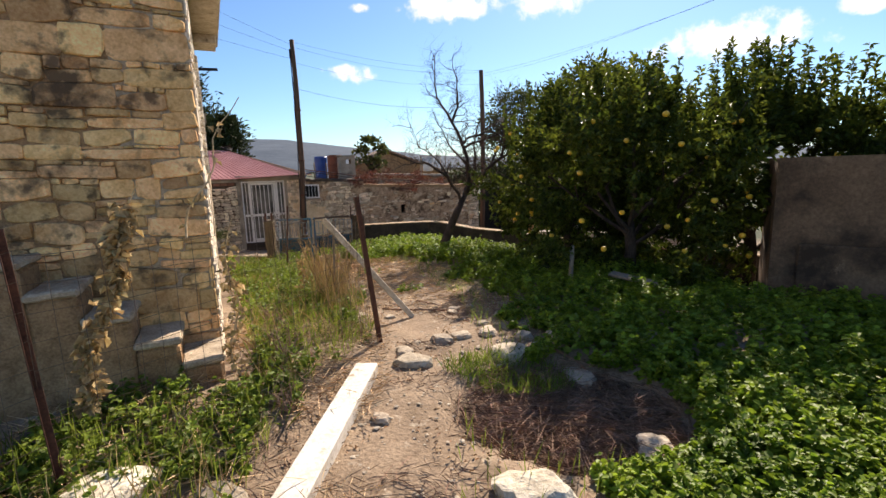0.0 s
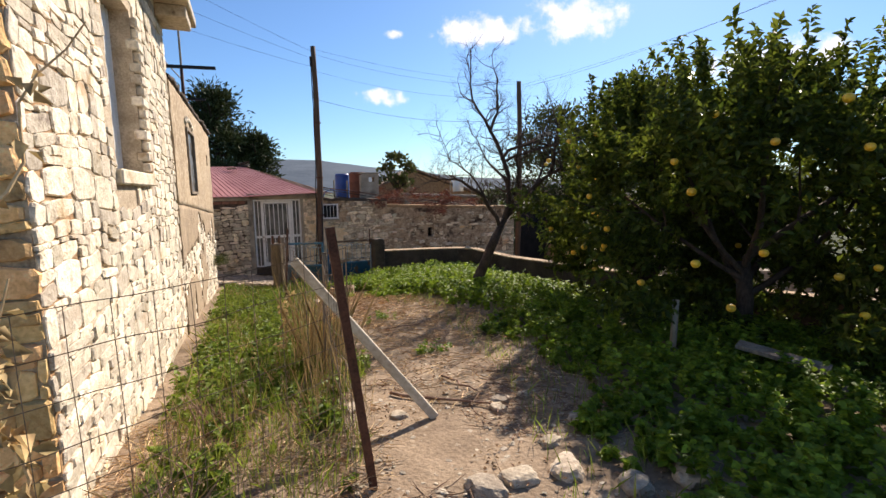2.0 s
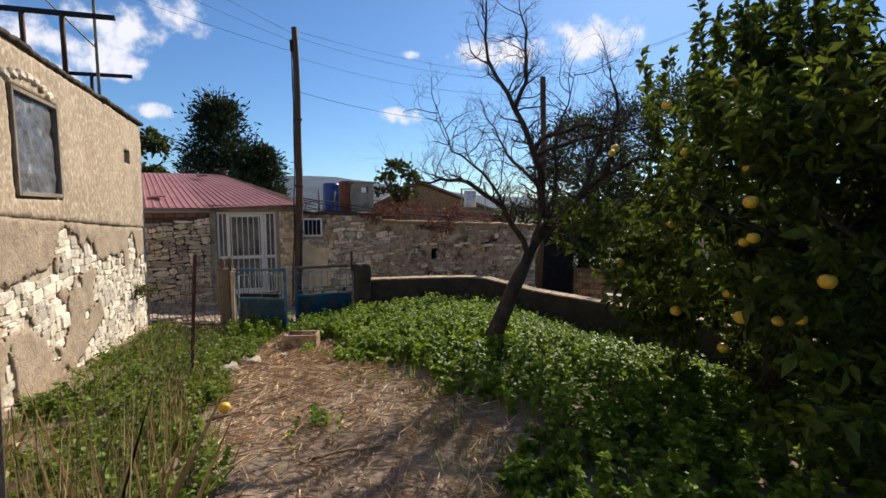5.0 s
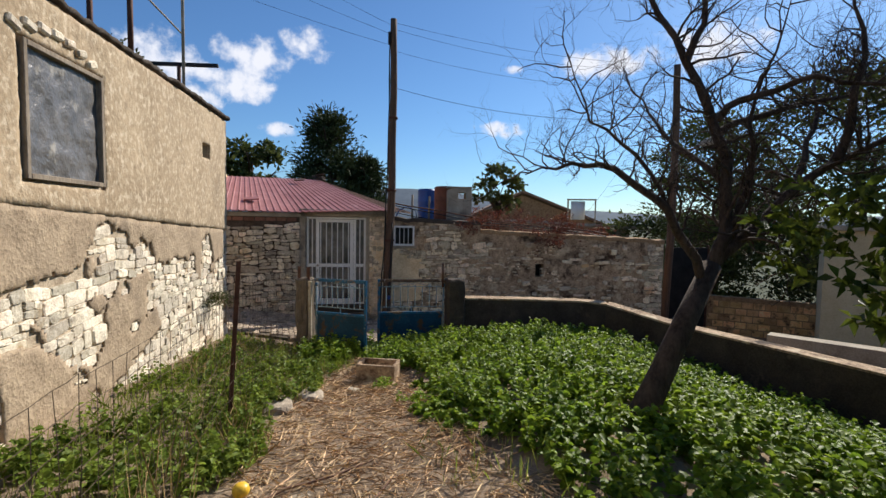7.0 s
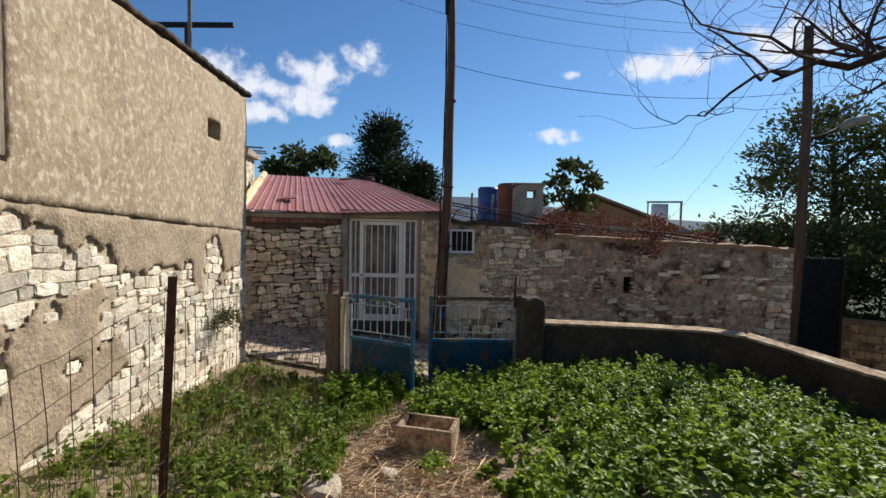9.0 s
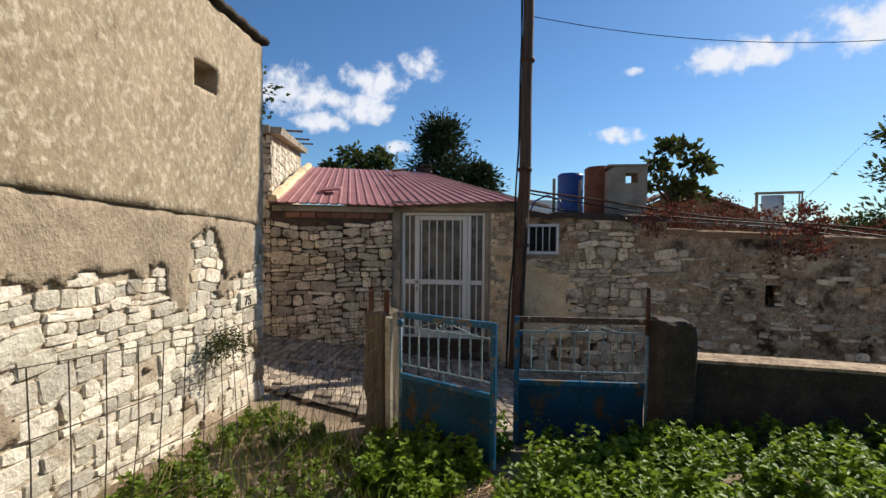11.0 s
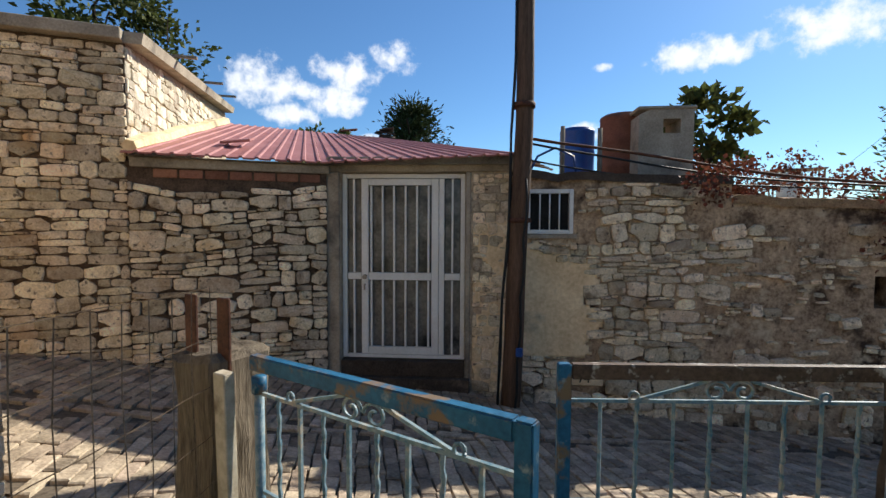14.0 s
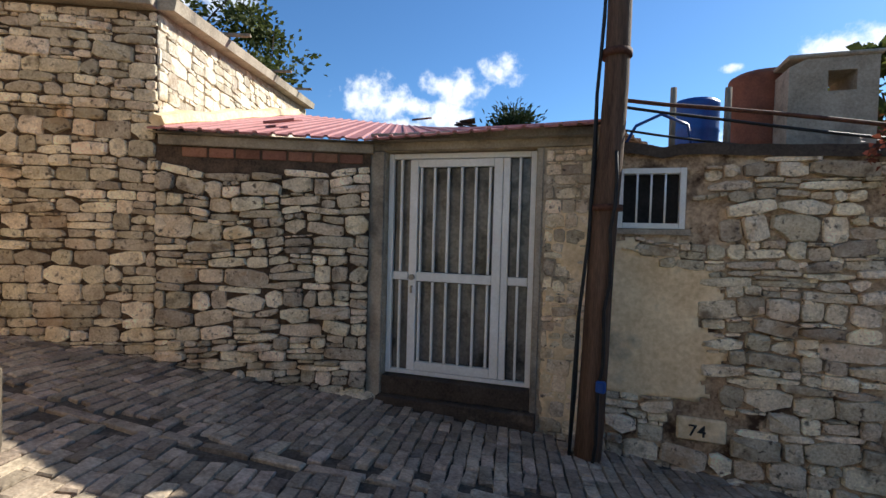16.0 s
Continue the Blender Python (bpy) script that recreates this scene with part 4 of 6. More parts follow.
def build_small_window():
    w = thing("barred_window", "small white window with four iron bars", "window")
    s0, s1, z0, z1 = WIN
    o = -.03
    for a, b, c, d in ((s0, s0 + .045, z0, z1), (s1 - .045, s1, z0, z1), (s0 + .046, s1 - .046, z0, z0 + .045), (s0 + .046, s1 - .046, z1 - .045, z1)):
        block("frame", S3F, a, b, c, d, o - .04, o + .045, WHITE_PAINT, w, 0.004)
    for k in range(3):
        s = s0 + .045 + (s1 - s0 - .09) * (k + 1) / 4
        tube("bar", [S3F.p(s, z0 + .03, o + .035), S3F.p(s, z1 - .03, o + .035)], .009, WHITE_PAINT, w, sides=6)
    block("pane", S3F, s0 + .046, s1 - .046, z0 + .046, z1 - .046, o - .03, o - .024, DARK, w, 0.0)
    block("sill", S3F, s0 - .04, s1 + .04, z0 - .05, z0 - .004, -.05, .035, CONCRETE, w, 0.005)


build_small_window()
# near-black sheet closes the hole; the shade inside is its colour
block("backing", S3F, HOLE[0] - .1, HOLE[1] + .1, HOLE[2] - .1, HOLE[3] + .1, -.42, -.38, DARK, yard, 0.0)
block("roof_slab", S3F, 0.02, S_STEP, 1.02, 1.13, -3.2, -.455, CONCRETE, yard, label="flat concrete roof behind the wall")


def coping(face, s0, s1, z0, z1, o0, o1, mat, parent, seed):
    """A ragged mortar capping."""
    bm = bmesh.new()
    n = int((s1 - s0) / .12)
    rows = []
    for k in range(n + 1):
        s = s0 + (s1 - s0) * k / n
        z = z0 + (z1 - z0) * k / n + .035 * noise.noise((s * 3, seed, 0)) + .02 * noise.noise((s * 11, seed, 2))
        f = o1 + .02 * noise.noise((s * 4, seed, 5))
        rows.append([bm.verts.new(face.p(s, zz, o)) for zz, o in ((z - .09, f), (z, f - .01), (z + .02, (o0 + o1) / 2), (z, o0), (z - .09, o0))])
    for a, b in zip(rows, rows[1:]):
        for k in range(4):
            bm.faces.new((a[k], a[k + 1], b[k + 1], b[k]))
    bm.faces.new(rows[0]), bm.faces.new(rows[-1])
    part("coping", bm, mat, parent)


coping(S3F, .02, S_STEP, 1.27, 1.2, -.46, .04, CONCRETE_DARK, yard, 1)
coping(S3F, S_STEP + .01, S3L, 1.0, .82, -.46, .03, MORTAR_TAN, yard, 2)


def drum(name, label, x, y, z, r, h, mat):
    d = thing(name, label, "barrel", at=(x, y, z))
    bm = bmesh.new()
    prof = [(0, .93), (.03, 1), (.30, 1), (.32, 1.03), (.35, 1), (.63, 1), (.65, 1.03), (.68, 1), (.94, 1), (.97, 1.02), (1, .98)]
    add_tube(bm, [(0, 0, h * t) for t, q in prof], [r * q for t, q in prof], 24)
    part("body", bm, mat, d, smooth=True)
    bm = bmesh.new()
    add_tube(bm, [(0, 0, h + .002), (0, 0, h + .022)], [r * .9, r * .86], 20)
    part("lid", bm, mat, d)
    return d


drum("blue_barrel", "blue plastic water barrel on the flat roof", -4.80, 19.0, 1.13, .25, .95, BLUE_DRUM)
drum("rusty_barrel", "rusty red steel drum on the flat roof", -4.10, 18.52, 1.13, .30, .98, RUST_RED)


def build_chimney_box():
    c = thing("concrete_water_box", "grey concrete box with a square hole on the roof", "tank")
    f = Face((-3.86, 17.93), (-3.27, 18.16), (.4, -1))
    bm = bmesh.new()
    wall_blocks(bm, f, [(0, 2.0), (.12, 2.06), (.63, 2.06)], 1.13, .5, [(.28, .48, 1.78, 1.95)])
    bmesh.ops.remove_doubles(bm, verts=bm.verts, dist=1e-4)
    part("body", bm, CONCRETE, c)
    block("cap", f, -.02, .66, 2.062, 2.10, -.52, .02, CONCRETE, c, .012)


build_chimney_box()
pipes = thing("roof_pipes", "dark cables and pipes sagging along the wall top", "pipe")
for k, (o, z0, z1, r) in enumerate(((.10, 1.62, .95, .016), (.07, 1.55, .90, .012), (.0, 1.38, .88, .010))):
    pts = [S3F.p(.1 + q * 5.4, z0 + (z1 - z0) * q ** .8 + .03 * math.sin(q * 9 + k), o - .1 * math.sin(q * 3)) for q in [j / 14 for j in range(15)]]
    tube("cable", pts, r, BLACK if k else RUST, pipes, sides=6)
for s, z in ((.62, 1.85), (1.05, 1.82)):
    tube("upright", [S3F.p(s, 1.14, -.5), S3F.p(s, z, -.5)], .03, WOOD_GREY, pipes, sides=6)
tube("hose", [S3F.p(.2, 1.25, -.1), S3F.p(.3, 1.45, -.15), S3F.p(.5, 1.55, -.2), S3F.p(.7, 1.45, -.2), S3F.p(.75, 1.2, -.2)], .014, BLUE_DRUM, pipes, sides=6)

# ---- poles, wires, street lamp ----


def power_pole(base, top, r0, r1, label):
    p = thing("utility_pole", label, "utility pole", group="poles along the lane")
    b, t = Vector(base), Vector(top)
    n = 14
    tube("shaft", [b.lerp(t, k / n) + Vector((.008 * math.sin(k * 1.3) + .07 * math.sin(math.pi * k / n), .01 * math.cos(k), 0)) for k in range(n + 1)], [r0 + (r1 - r0) * k / n for k in range(n + 1)], WOOD_POLE, p, sides=14)
    return p


pole = power_pole((-4.93, 16.42, -1.5), (-4.91, 16.73, 5.92), .105, .075, "leaning dark creosoted wooden utility pole with cables")
for dx, dy in ((-.12, -.04), (-.10, -.10), (.10, -.09)):
    n = 12
    b, t = Vector((-4.93 + dx, 16.42 + dy, -1.25)), Vector((-4.91 + dx * .7, 16.73 + dy * .7, 5.6))
    hi = .35 if dx > 0 else 1.0
    tube("cable", [b.lerp(t, hi * k / n) + Vector((.012 * math.sin(k * 2.1 + dx * 50) + .07 * math.sin(math.pi * hi * k / n), .012 * math.cos(k * 1.7), 0)) for k in range(n + 1)], .014, BLACK, pole, sides=6)
for z in (.72, 1.9, 3.6):
    q = (z + 1.5) / 7.4
    c = Vector((-4.93, 16.42, -1.5)).lerp(Vector((-4.91, 16.73, 5.92)), q) + Vector((.07 * math.sin(math.pi * q), 0, 0))
    tube("band", [c - Vector((0, 0, .025)), c + Vector((0, 0, .025))], .125 - .02 * q, RUST, pole, sides=14)
bm = bmesh.new()
add_box(bm, Matrix.Translation((-4.80, 16.36, -.62)), .07, .05, .09, .01)
part("junction_box", bm, BLUE_DRUM, pole, "small blue plastic junction cover")
bm = bmesh.new()
add_box(bm, Matrix.Translation((-4.97, 16.62, 5.45)), .05, .06, .30, .01)
part("insulator", bm, BLACK, pole)
pole2 = power_pole((1.68, 20.0, -2.2), (1.77, 20.14, 5.44), .105, .085, "dark wooden utility pole carrying a street lamp")
tube("arm", [(1.75, 20.1, 3.05), (2.15, 20.25, 3.2), (2.5, 20.4, 3.38)], .03, RUST, pole2, sides=8)
bm = bmesh.new()
add_tube(bm, [(2.42, 20.37, 3.35), (2.6, 20.44, 3.44), (2.95, 20.6, 3.56), (3.05, 20.64, 3.57)], [.05, .10, .085, .02], 10)
part("lamp_head", bm, CONCRETE, pole2, "grey street lamp head", smooth=True)
pole3 = power_pole((6.2, 19.5, -2.2), (6.2, 19.5, 4.3), .13, .1, "dark wooden utility pole behind the trees")


def wire(a, b, sag, r=.0035):
    a, b = Vector(a), Vector(b)
    w = tube("overhead_wire", [a.lerp(b, k / 16) - Vector((0, 0, sag * 4 * (k / 16) * (1 - k / 16))) for k in range(17)], r, BLACK, sides=4)
    tagged(w, "thin black overhead wire strung between poles", "wire", group="overhead wires")


wire((-4.91, 16.73, 4.35), (1.77, 20.14, 4.1), .35, .006)
wire((-4.91, 16.7, 5.75), (-14, 4.5, 10.4), .5)
wire((-4.91, 16.7, 5.55), (-15, 5.5, 9.6), .5)
wire((-4.91, 16.7, 5.3), (-15.5, 6.5, 8.6), .5)
wire((-4.91, 16.73, 5.2), (1.77, 20.14, 4.9), .3)
wire((-4.91, 16.73, 5.7), (1.77, 20.14, 5.35), .3)
wire((-4.91, 16.73, 5.85), (1.77, 20.14, 5.42), .2)
wire((1.77, 20.14, 5.2), (9, 4, 5.6), .5)
wire((1.77, 20.14, 5.3), (10.5, 4, 6.0), .5)
wire((1.77, 20.14, 5.1), (-.4, 27, 1.6), .2)

# ---- the long house's details ----
bm = bmesh.new()
add_box(bm, HF.m(S_SEAM / 2, 3.53, -1.9), S_SEAM + .5, 4.5, .10, .01)
part("roof", bm, WOOD_PALE, house, "weathered timber and board roof edge")
bm = bmesh.new()
add_box(bm, HF.m(S_SEAM - .25, 3.42, .16), .5, .3, .12, .01)
part("eave", bm, WOOD_PALE, house)
block("sill", HF, AW[0] - .08, AW[1] + .22, AW[2] - .11, AW[2] - .005, -.3, .05, STONE_WHITE_J, house, .012)
for k in range(14):
    z = AW[2] + .09 * k
    bm = bmesh.new()
    add_box(bm, HF.m(AW[1] + .09, z + .045, .005), .17 + .05 * math.sin(k * 2.4), .09, .08, .012)
    part("quoin", bm, STONE_WHITE, house)
sheet_v, sheet_f = [], []
for k in range(41):
    s = AW[0] + (AW[1] - AW[0]) * k / 40
    for z in (AW[2], AW[3]):
        sheet_v.append(HF.p(s, z, -.16 + .02 * math.sin(k * 1.6)))
sheet_f = [(2 * k, 2 * k + 2, 2 * k + 3, 2 * k + 1) for k in range(40)]
mesh_part("window_sheet", sheet_v, sheet_f, WHITE_PAINT, house, "corrugated translucent sheet closing the window", smooth=True)
for s, w in ((BW[0], .04), (BW[1] - .04, .04)):
    block("window_frame", HF, s, s + w, BW[2], BW[3], -.05, .055, WOOD_GREY, plaster_house, .004)
for z in (BW[2], BW[3] - .04):
    block("window_frame", HF, BW[0] + .041, BW[1] - .041, z, z + .04, -.05, .055, WOOD_GREY, plaster_house, .004)
sheet_v = []
for i in range(25):
    for k in range(29):
        s, z = BW[0] + .03 + (BW[1] - BW[0] - .06) * i / 24, BW[2] + .03 + (BW[3] - BW[2] - .06) * k / 28
        sheet_v.append(HF.p(s, z, .01 + .018 * noise.noise((s * 6, z * 4, 3)) + .01 * noise.noise((s * 15, z * 11, 8))))
sheet_f = [(i * 29 + k, (i + 1) * 29 + k, (i + 1) * 29 + k + 1, i * 29 + k + 1) for i in range(24) for k in range(28)]
mesh_part("window_sheet", sheet_v, sheet_f, PLASTIC, plaster_house, "crumpled dusty plastic sheet over the window", smooth=True)
for k in range(7):
    s = BW[0] - .06 + k * .15
    bm = bmesh.new()
    add_box(bm, HF.m(s, BW[3] + .07 + .08 * math.sin(k / 6 * math.pi), .03) @ pose(0, 0, 0, 0, 18 - 6 * k, 0), .13, .06, .07, .015)
    part("arch_stone", bm, STONE_WHITE, plaster_house)
# same for the vent: inner shade painted on a near-black sheet
block("backing", HF, VENT[0] - .05, VENT[1] + .05, VENT[2] - .05, VENT[3] + .05, -.4, -.36, DARK, plaster_house, 0)
bm = bmesh.new()
n, rows = 90, []
for k in range(n + 1):
    s = S_SEAM + .03 + (S_END - S_SEAM) * k / n
    z = 2.875 + .012 * math.sin(k * 2.0) + .03 * noise.noise((s * 1.5, 4, 0))
    o = .055 + .03 * noise.noise((s * 3, 7, 0)) + (.03 if s > HF.y_at(10.9) else 0)
    rows.append([bm.verts.new(HF.p(s, zz, oo)) for zz, oo in ((z - .035, o - .02), (z, o), (z + .02, o - .03), (z + .35, -2.4), (z - .04, -2.4))])
for a, b in zip(rows, rows[1:]):
    for k in range(5):
        bm.faces.new((a[k], a[(k + 1) % 5], b[(k + 1) % 5], b[k]))
part("roof", bm, CONCRETE_DARK, plaster_house, "dark bitumen roof edge", smooth=True)
for end, ln in (((-4.70, 10.47, 3.73), 1.45), ((-5.99, 12.36, 3.56), 1.5)):
    e = Vector(end)
    st = e - Vector((.9, .437, .03)) * ln
    rack = thing("roof_beam", "black steel beam on posts over the roof", "beam", "beams over the roof")
    bm = bmesh.new()
    add_tube(bm, [st, e], .035, 4)
    part("rail", bm, BLACK, rack)
    for q in (.35, .62):
        c = st.lerp(e, q)
        tube("post", [c, Vector((c.x, c.y, 2.93))], .028, RUST, rack, sides=6)
mast = thing("antenna_mast", "thin grey antenna mast with a stay", "antenna")
tube("mast", [(-6.25, 11.95, 2.9), (-6.25, 11.95, 6.5)], .022, CONCRETE, mast, sides=8)
tube("stay", [(-6.25, 11.95, 3.9), (-6.6, 9.0, 5.6)], .012, CONCRETE, mast, sides=6)


def painted(text, face, s, z, size, parent):
    c = bpy.data.curves.new("painted_number", "FONT")
    c.body, c.size, c.extrude, c.offset = text, size, .0015, .001
    c.materials.append(INK)
    ob = new("painted_number", c)
    ob.parent = parent
    ob.matrix_basis = face.m(s, z, .048) @ pose(0, 0, 0, 90, 0, 0)
    tagged(ob, "hand-painted black number " + text)


block("number_stone", HF, HF.y_at(12.36), HF.y_at(12.66), .20, .36, 0, .044, STONE_WHITE_J, wall_b, .012)
painted("75", HF, HF.y_at(12.43), .225, .13, wall_b)
block("number_stone", S3F, .68, 1.03, -1.09, -.91, 0, .044, CREAM, s3_wall, .012)
painted("74", S3F, .76, -1.05, .13, s3_wall)
bm = bmesh.new()
add_box(bm, S2F.m(-.12, -1.17, .10) @ pose(0, 0, 0, 0, 4, 0), .40, .26, .24, .05)
corner_stone = part("corner_stone", bm, STONE_GREY, None)
tagged(corner_stone, "dark worn kerb stone beside the doorstep", "stone")

# ---- steps at the south wall ----
steps = thing("stone_steps", "worn stone steps against the house wall", "steps")
for k, z in enumerate((.25, .435, .645, .855, 1.06, 1.27)):
    f = .265 * k
    bm = bmesh.new()
    add_box(bm, SF.m(f + .1325, (z - .06 - .3) / 2, .212), .262, .42, z - .06 + .3, .02)
    bmesh.ops.subdivide_edges(bm, edges=bm.edges, cuts=3, use_grid_fill=True)
    for v in bm.verts:
        v.co += noise.noise_vector(v.co * 9) * .012
    riser = part("riser", bm, MORTAR_TAN, steps, "rough mortared riser")
    bm = bmesh.new()
    add_box(bm, SF.m(f + .125, z - .03, .222) @ pose(0, 0, 0, 1.5 * math.sin(k * 3), 2 * math.cos(k * 2), 0), .285, .45, .055, .014)
    bmesh.ops.subdivide_edges(bm, edges=bm.edges, cuts=3, use_grid_fill=True)
    for v in bm.verts:
        v.co += noise.noise_vector(v.co * 12) * .009
    # paler than the riser: sky light on the step tops is put into the colour
    part("tread", bm, MORTAR_PALE, steps, "worn stone tread with the top's light in its pale colour")

# ---- gate ----


def gate_leaf(h, f, z_top, z_rail, z_bot, drop, label, rail_mat=BLUE):
    """A leaf from its hinge h to its free end f, which hangs lower by drop."""
    g = thing("garden_gate", label, "gate", "gate leaves")
    a, b = Vector((*h, 0)), Vector((*f, 0))
    d = (b - a).normalized()
    w = (b - a).length

    def p(s, z, o=0):
        return a + d * s + Vector((0, 0, z - drop * s / w)) + Vector((-d.y, d.x, 0)) * o

    def beam(s0, z0, s1, z1, a, b):
        """A flat steel section from one point of the leaf to another, its sides offset by a, b in the leaf's plane."""
        bm = bmesh.new()
        vs = [bm.verts.new(p(s + ds, z + dz, o)) for s, z in ((s0, z0), (s1, z1)) for ds, dz, o in ((-a, -b, -.018), (a, b, -.018), (a, b, .018), (-a, -b, .018))]
        for f4 in ((0, 1, 2, 3), (7, 6, 5, 4), (0, 4, 5, 1), (1, 5, 6, 2), (2, 6, 7, 3), (3, 7, 4, 0)):
            bm.faces.new([vs[k] for k in f4])
        bmesh.ops.bevel(bm, geom=bm.edges[:], offset=.004, segments=2, affect="EDGES")
        return bm

    stile = tube("stile", [p(0, z_bot), p(0, z_top - .05)], .016, GATE_BAR, g, sides=10)
    tube("collar", [p(0, z_top - .10), p(0, z_top - .045)], .024, BLUE, stile, sides=12)
    part("stile", beam(w, z_bot, w, z_top + .025, .022, 0), BLUE, g)
    bm = beam(-.03, z_top, w - .0225, z_top, 0, .025)
    part("top_rail", bm, rail_mat, g, "chipped blue top rail" if rail_mat is BLUE else "rusty top rail with pale worn paint")
    for z, r in ((z_top - .10, .008), (z_rail + .10, .008)):
        bm = bmesh.new()
        add_tube(bm, [p(.02, z), p(w - .02, z)], r, 4)
        part("rail", bm, GATE_BAR, g)
    part("rail", beam(.017, z_rail, w - .023, z_rail, 0, .02), BLUE, g)
    tube("strut", [p(w / 2, z_rail), p(w / 2, z_rail + .10)], .008, GATE_BAR, g, sides=4)
    for k in range(8):
        s = w * (k + 1) / 9
        bm = bmesh.new()
        if k % 2:
            add_tube(bm, [p(s, z_rail + .10), p(s, z_top - .10)], .008, 4)
        else:
            n = 16
            pts = [p(s + .002 * math.sin(j * 1.57), z_rail + .10 + (z_top - z_rail - .20) * j / n, .002 * math.cos(j * 1.57)) for j in range(n + 1)]
            add_tube(bm, pts, [.0085 if j % 2 else .006 for j in range(n + 1)], 5)
        part("bar", bm, GATE_BAR, g)
    for sg in (-1, 1):
        c = w / 2
        bm = bmesh.new()
        pts = []
        for j in range(22):
            t = j / 21 * 2.6 * math.pi
            r = .012 + .030 * (j / 21)
            pts.append(p(c + sg * (.045 + r * math.cos(t + 1.2)), z_top - .065 + r * math.sin(t + 1.2) * .9))
        add_tube(bm, pts, .0055, 5)
        part("scroll", bm, GATE_BAR, g)
        bm = bmesh.new()
        add_tube(bm, [p(c + sg * .07, z_top - .03), p(c + sg * .30, z_top - .095)], .007, 4)
        ring = [p(c + sg * (.315 + .016 * math.cos(t)), z_top - .085 + .016 * math.sin(t)) for t in [j * .55 for j in range(12)]]
        add_tube(bm, ring, .005, 5)
        part("scroll", bm, GATE_BAR, g)
    bm = bmesh.new()
    q = [p(.022, z_bot + .01), p(w - .022, z_bot + .01), p(w - .022, z_rail - .01), p(.022, z_rail - .01)]
    o = Vector((-d.y, d.x, 0)) * .004
    vs = [bm.verts.new(v + o) for v in q] + [bm.verts.new(v - o) for v in q]
    for f4 in ((0, 1, 2, 3), (7, 6, 5, 4), (0, 4, 5, 1), (1, 5, 6, 2), (2, 6, 7, 3), (3, 7, 4, 0)):
        bm.faces.new([vs[k] for k in f4])
    part("panel", bm, PANEL, g, "rust-flecked blue sheet panel with shade in its colour")
    return g


gate_leaf((-4.585, 12.905), (-3.63, 12.76), .222, -.31, -.86, -.03, "blue wrought iron gate leaf hanging ajar")
gate_leaf((-2.71, 13.86), (-3.69, 13.375), .199, -.345, -.90, .0, "blue wrought iron gate leaf standing closed", RAIL_WORN)


def gate_pillar(name, x, y, w, d, z1, rot, mat, label):
    p = thing(name, label, "gate post")
    bm = bmesh.new()
    base = gz(x, y) - .2
    add_box(bm, Matrix.Translation((x, y, (base + z1) / 2)) @ pose(0, 0, 0, 0, 0, rot), w, d, z1 - base, .03)
    bmesh.ops.subdivide_edges(bm, edges=bm.edges, cuts=8, use_grid_fill=True)
    for v in bm.verts:
        v.co += noise.noise_vector(v.co * 4) * .024 + noise.noise_vector(v.co * 14) * .014
    part("shaft", bm, mat, p, smooth=False)
    return p


gp = gate_pillar("gate_pillar", -4.82, 12.95, .25, .25, .24, 2, POST_DARK, "weathered dark timber gate post with rusty straps")
for dx, mat in ((-.07, RUST), (.10, RUST)):
    bm = bmesh.new()
    add_box(bm, Matrix.Translation((-4.82 + dx, 12.88, .30)), .06, .012, .26, .003)
    part("strap", bm, mat, gp, "rusted steel strap")
bm = bmesh.new()
add_box(bm, Matrix.Translation((-4.66, 12.84, -.32)) @ pose(0, 0, 0, 2, 1, 0), .055, .04, 1.05, .004)
part("batten", bm, WOOD_PALE, gp, "pale split timber batten")
gate_pillar("gate_pillar", -2.53, 13.93, .30, .28, .23, 28, CONCRETE_DARK, "dark mottled concrete gate pillar")
tube("rod", [(-2.70, 13.78, .1), (-2.70, 13.78, .50)], .02, RUST, bpy.data.objects["gate_pillar.001"], sides=6)

# ---- wire fence ----
fence = thing("wire_fence", "sagging rusty wire mesh fence on steel posts", "fence")
FP = [(-2.9, .55, 1.2), (-1.95, 2.08, 1.33), (-.66, 3.95, 1.33), (-1.40, 5.85, .95), (-2.2, 7.5, .75), (-3.17, 9.40, .87), (-4.68, 12.80, .58)]
LEAN = [(0, 0), (-.10, .02), (-.12, -.20), (.05, 0), (0, .05), (.12, 0)]
for i, ((x, y, zt), (lx, ly)) in enumerate(zip(FP, LEAN)):
    if i == 4:
        continue
    a, b = Vector((x - lx / 2, y - ly / 2, gz(x, y) - .15)), Vector((x + lx / 2, y + ly / 2, zt))
    bm = bmesh.new()
    m = Matrix.Translation((a + b) / 2) @ look(a, b).to_3x3().to_4x4() @ pose(0, 0, 0, 0, 0, 35)
    for sx, sy, ox, oy in ((.037, .006, 0, 0), (.006, .037, -.0155, .019)):
        add_box(bm, m @ Matrix.Translation((ox, oy, 0)), sx, sy, (b - a).length, .0015)
    part("post", bm, RUST if i != 3 else WOOD_GREY, fence, "rusted angle iron post" if i != 3 else "grey split wooden post")


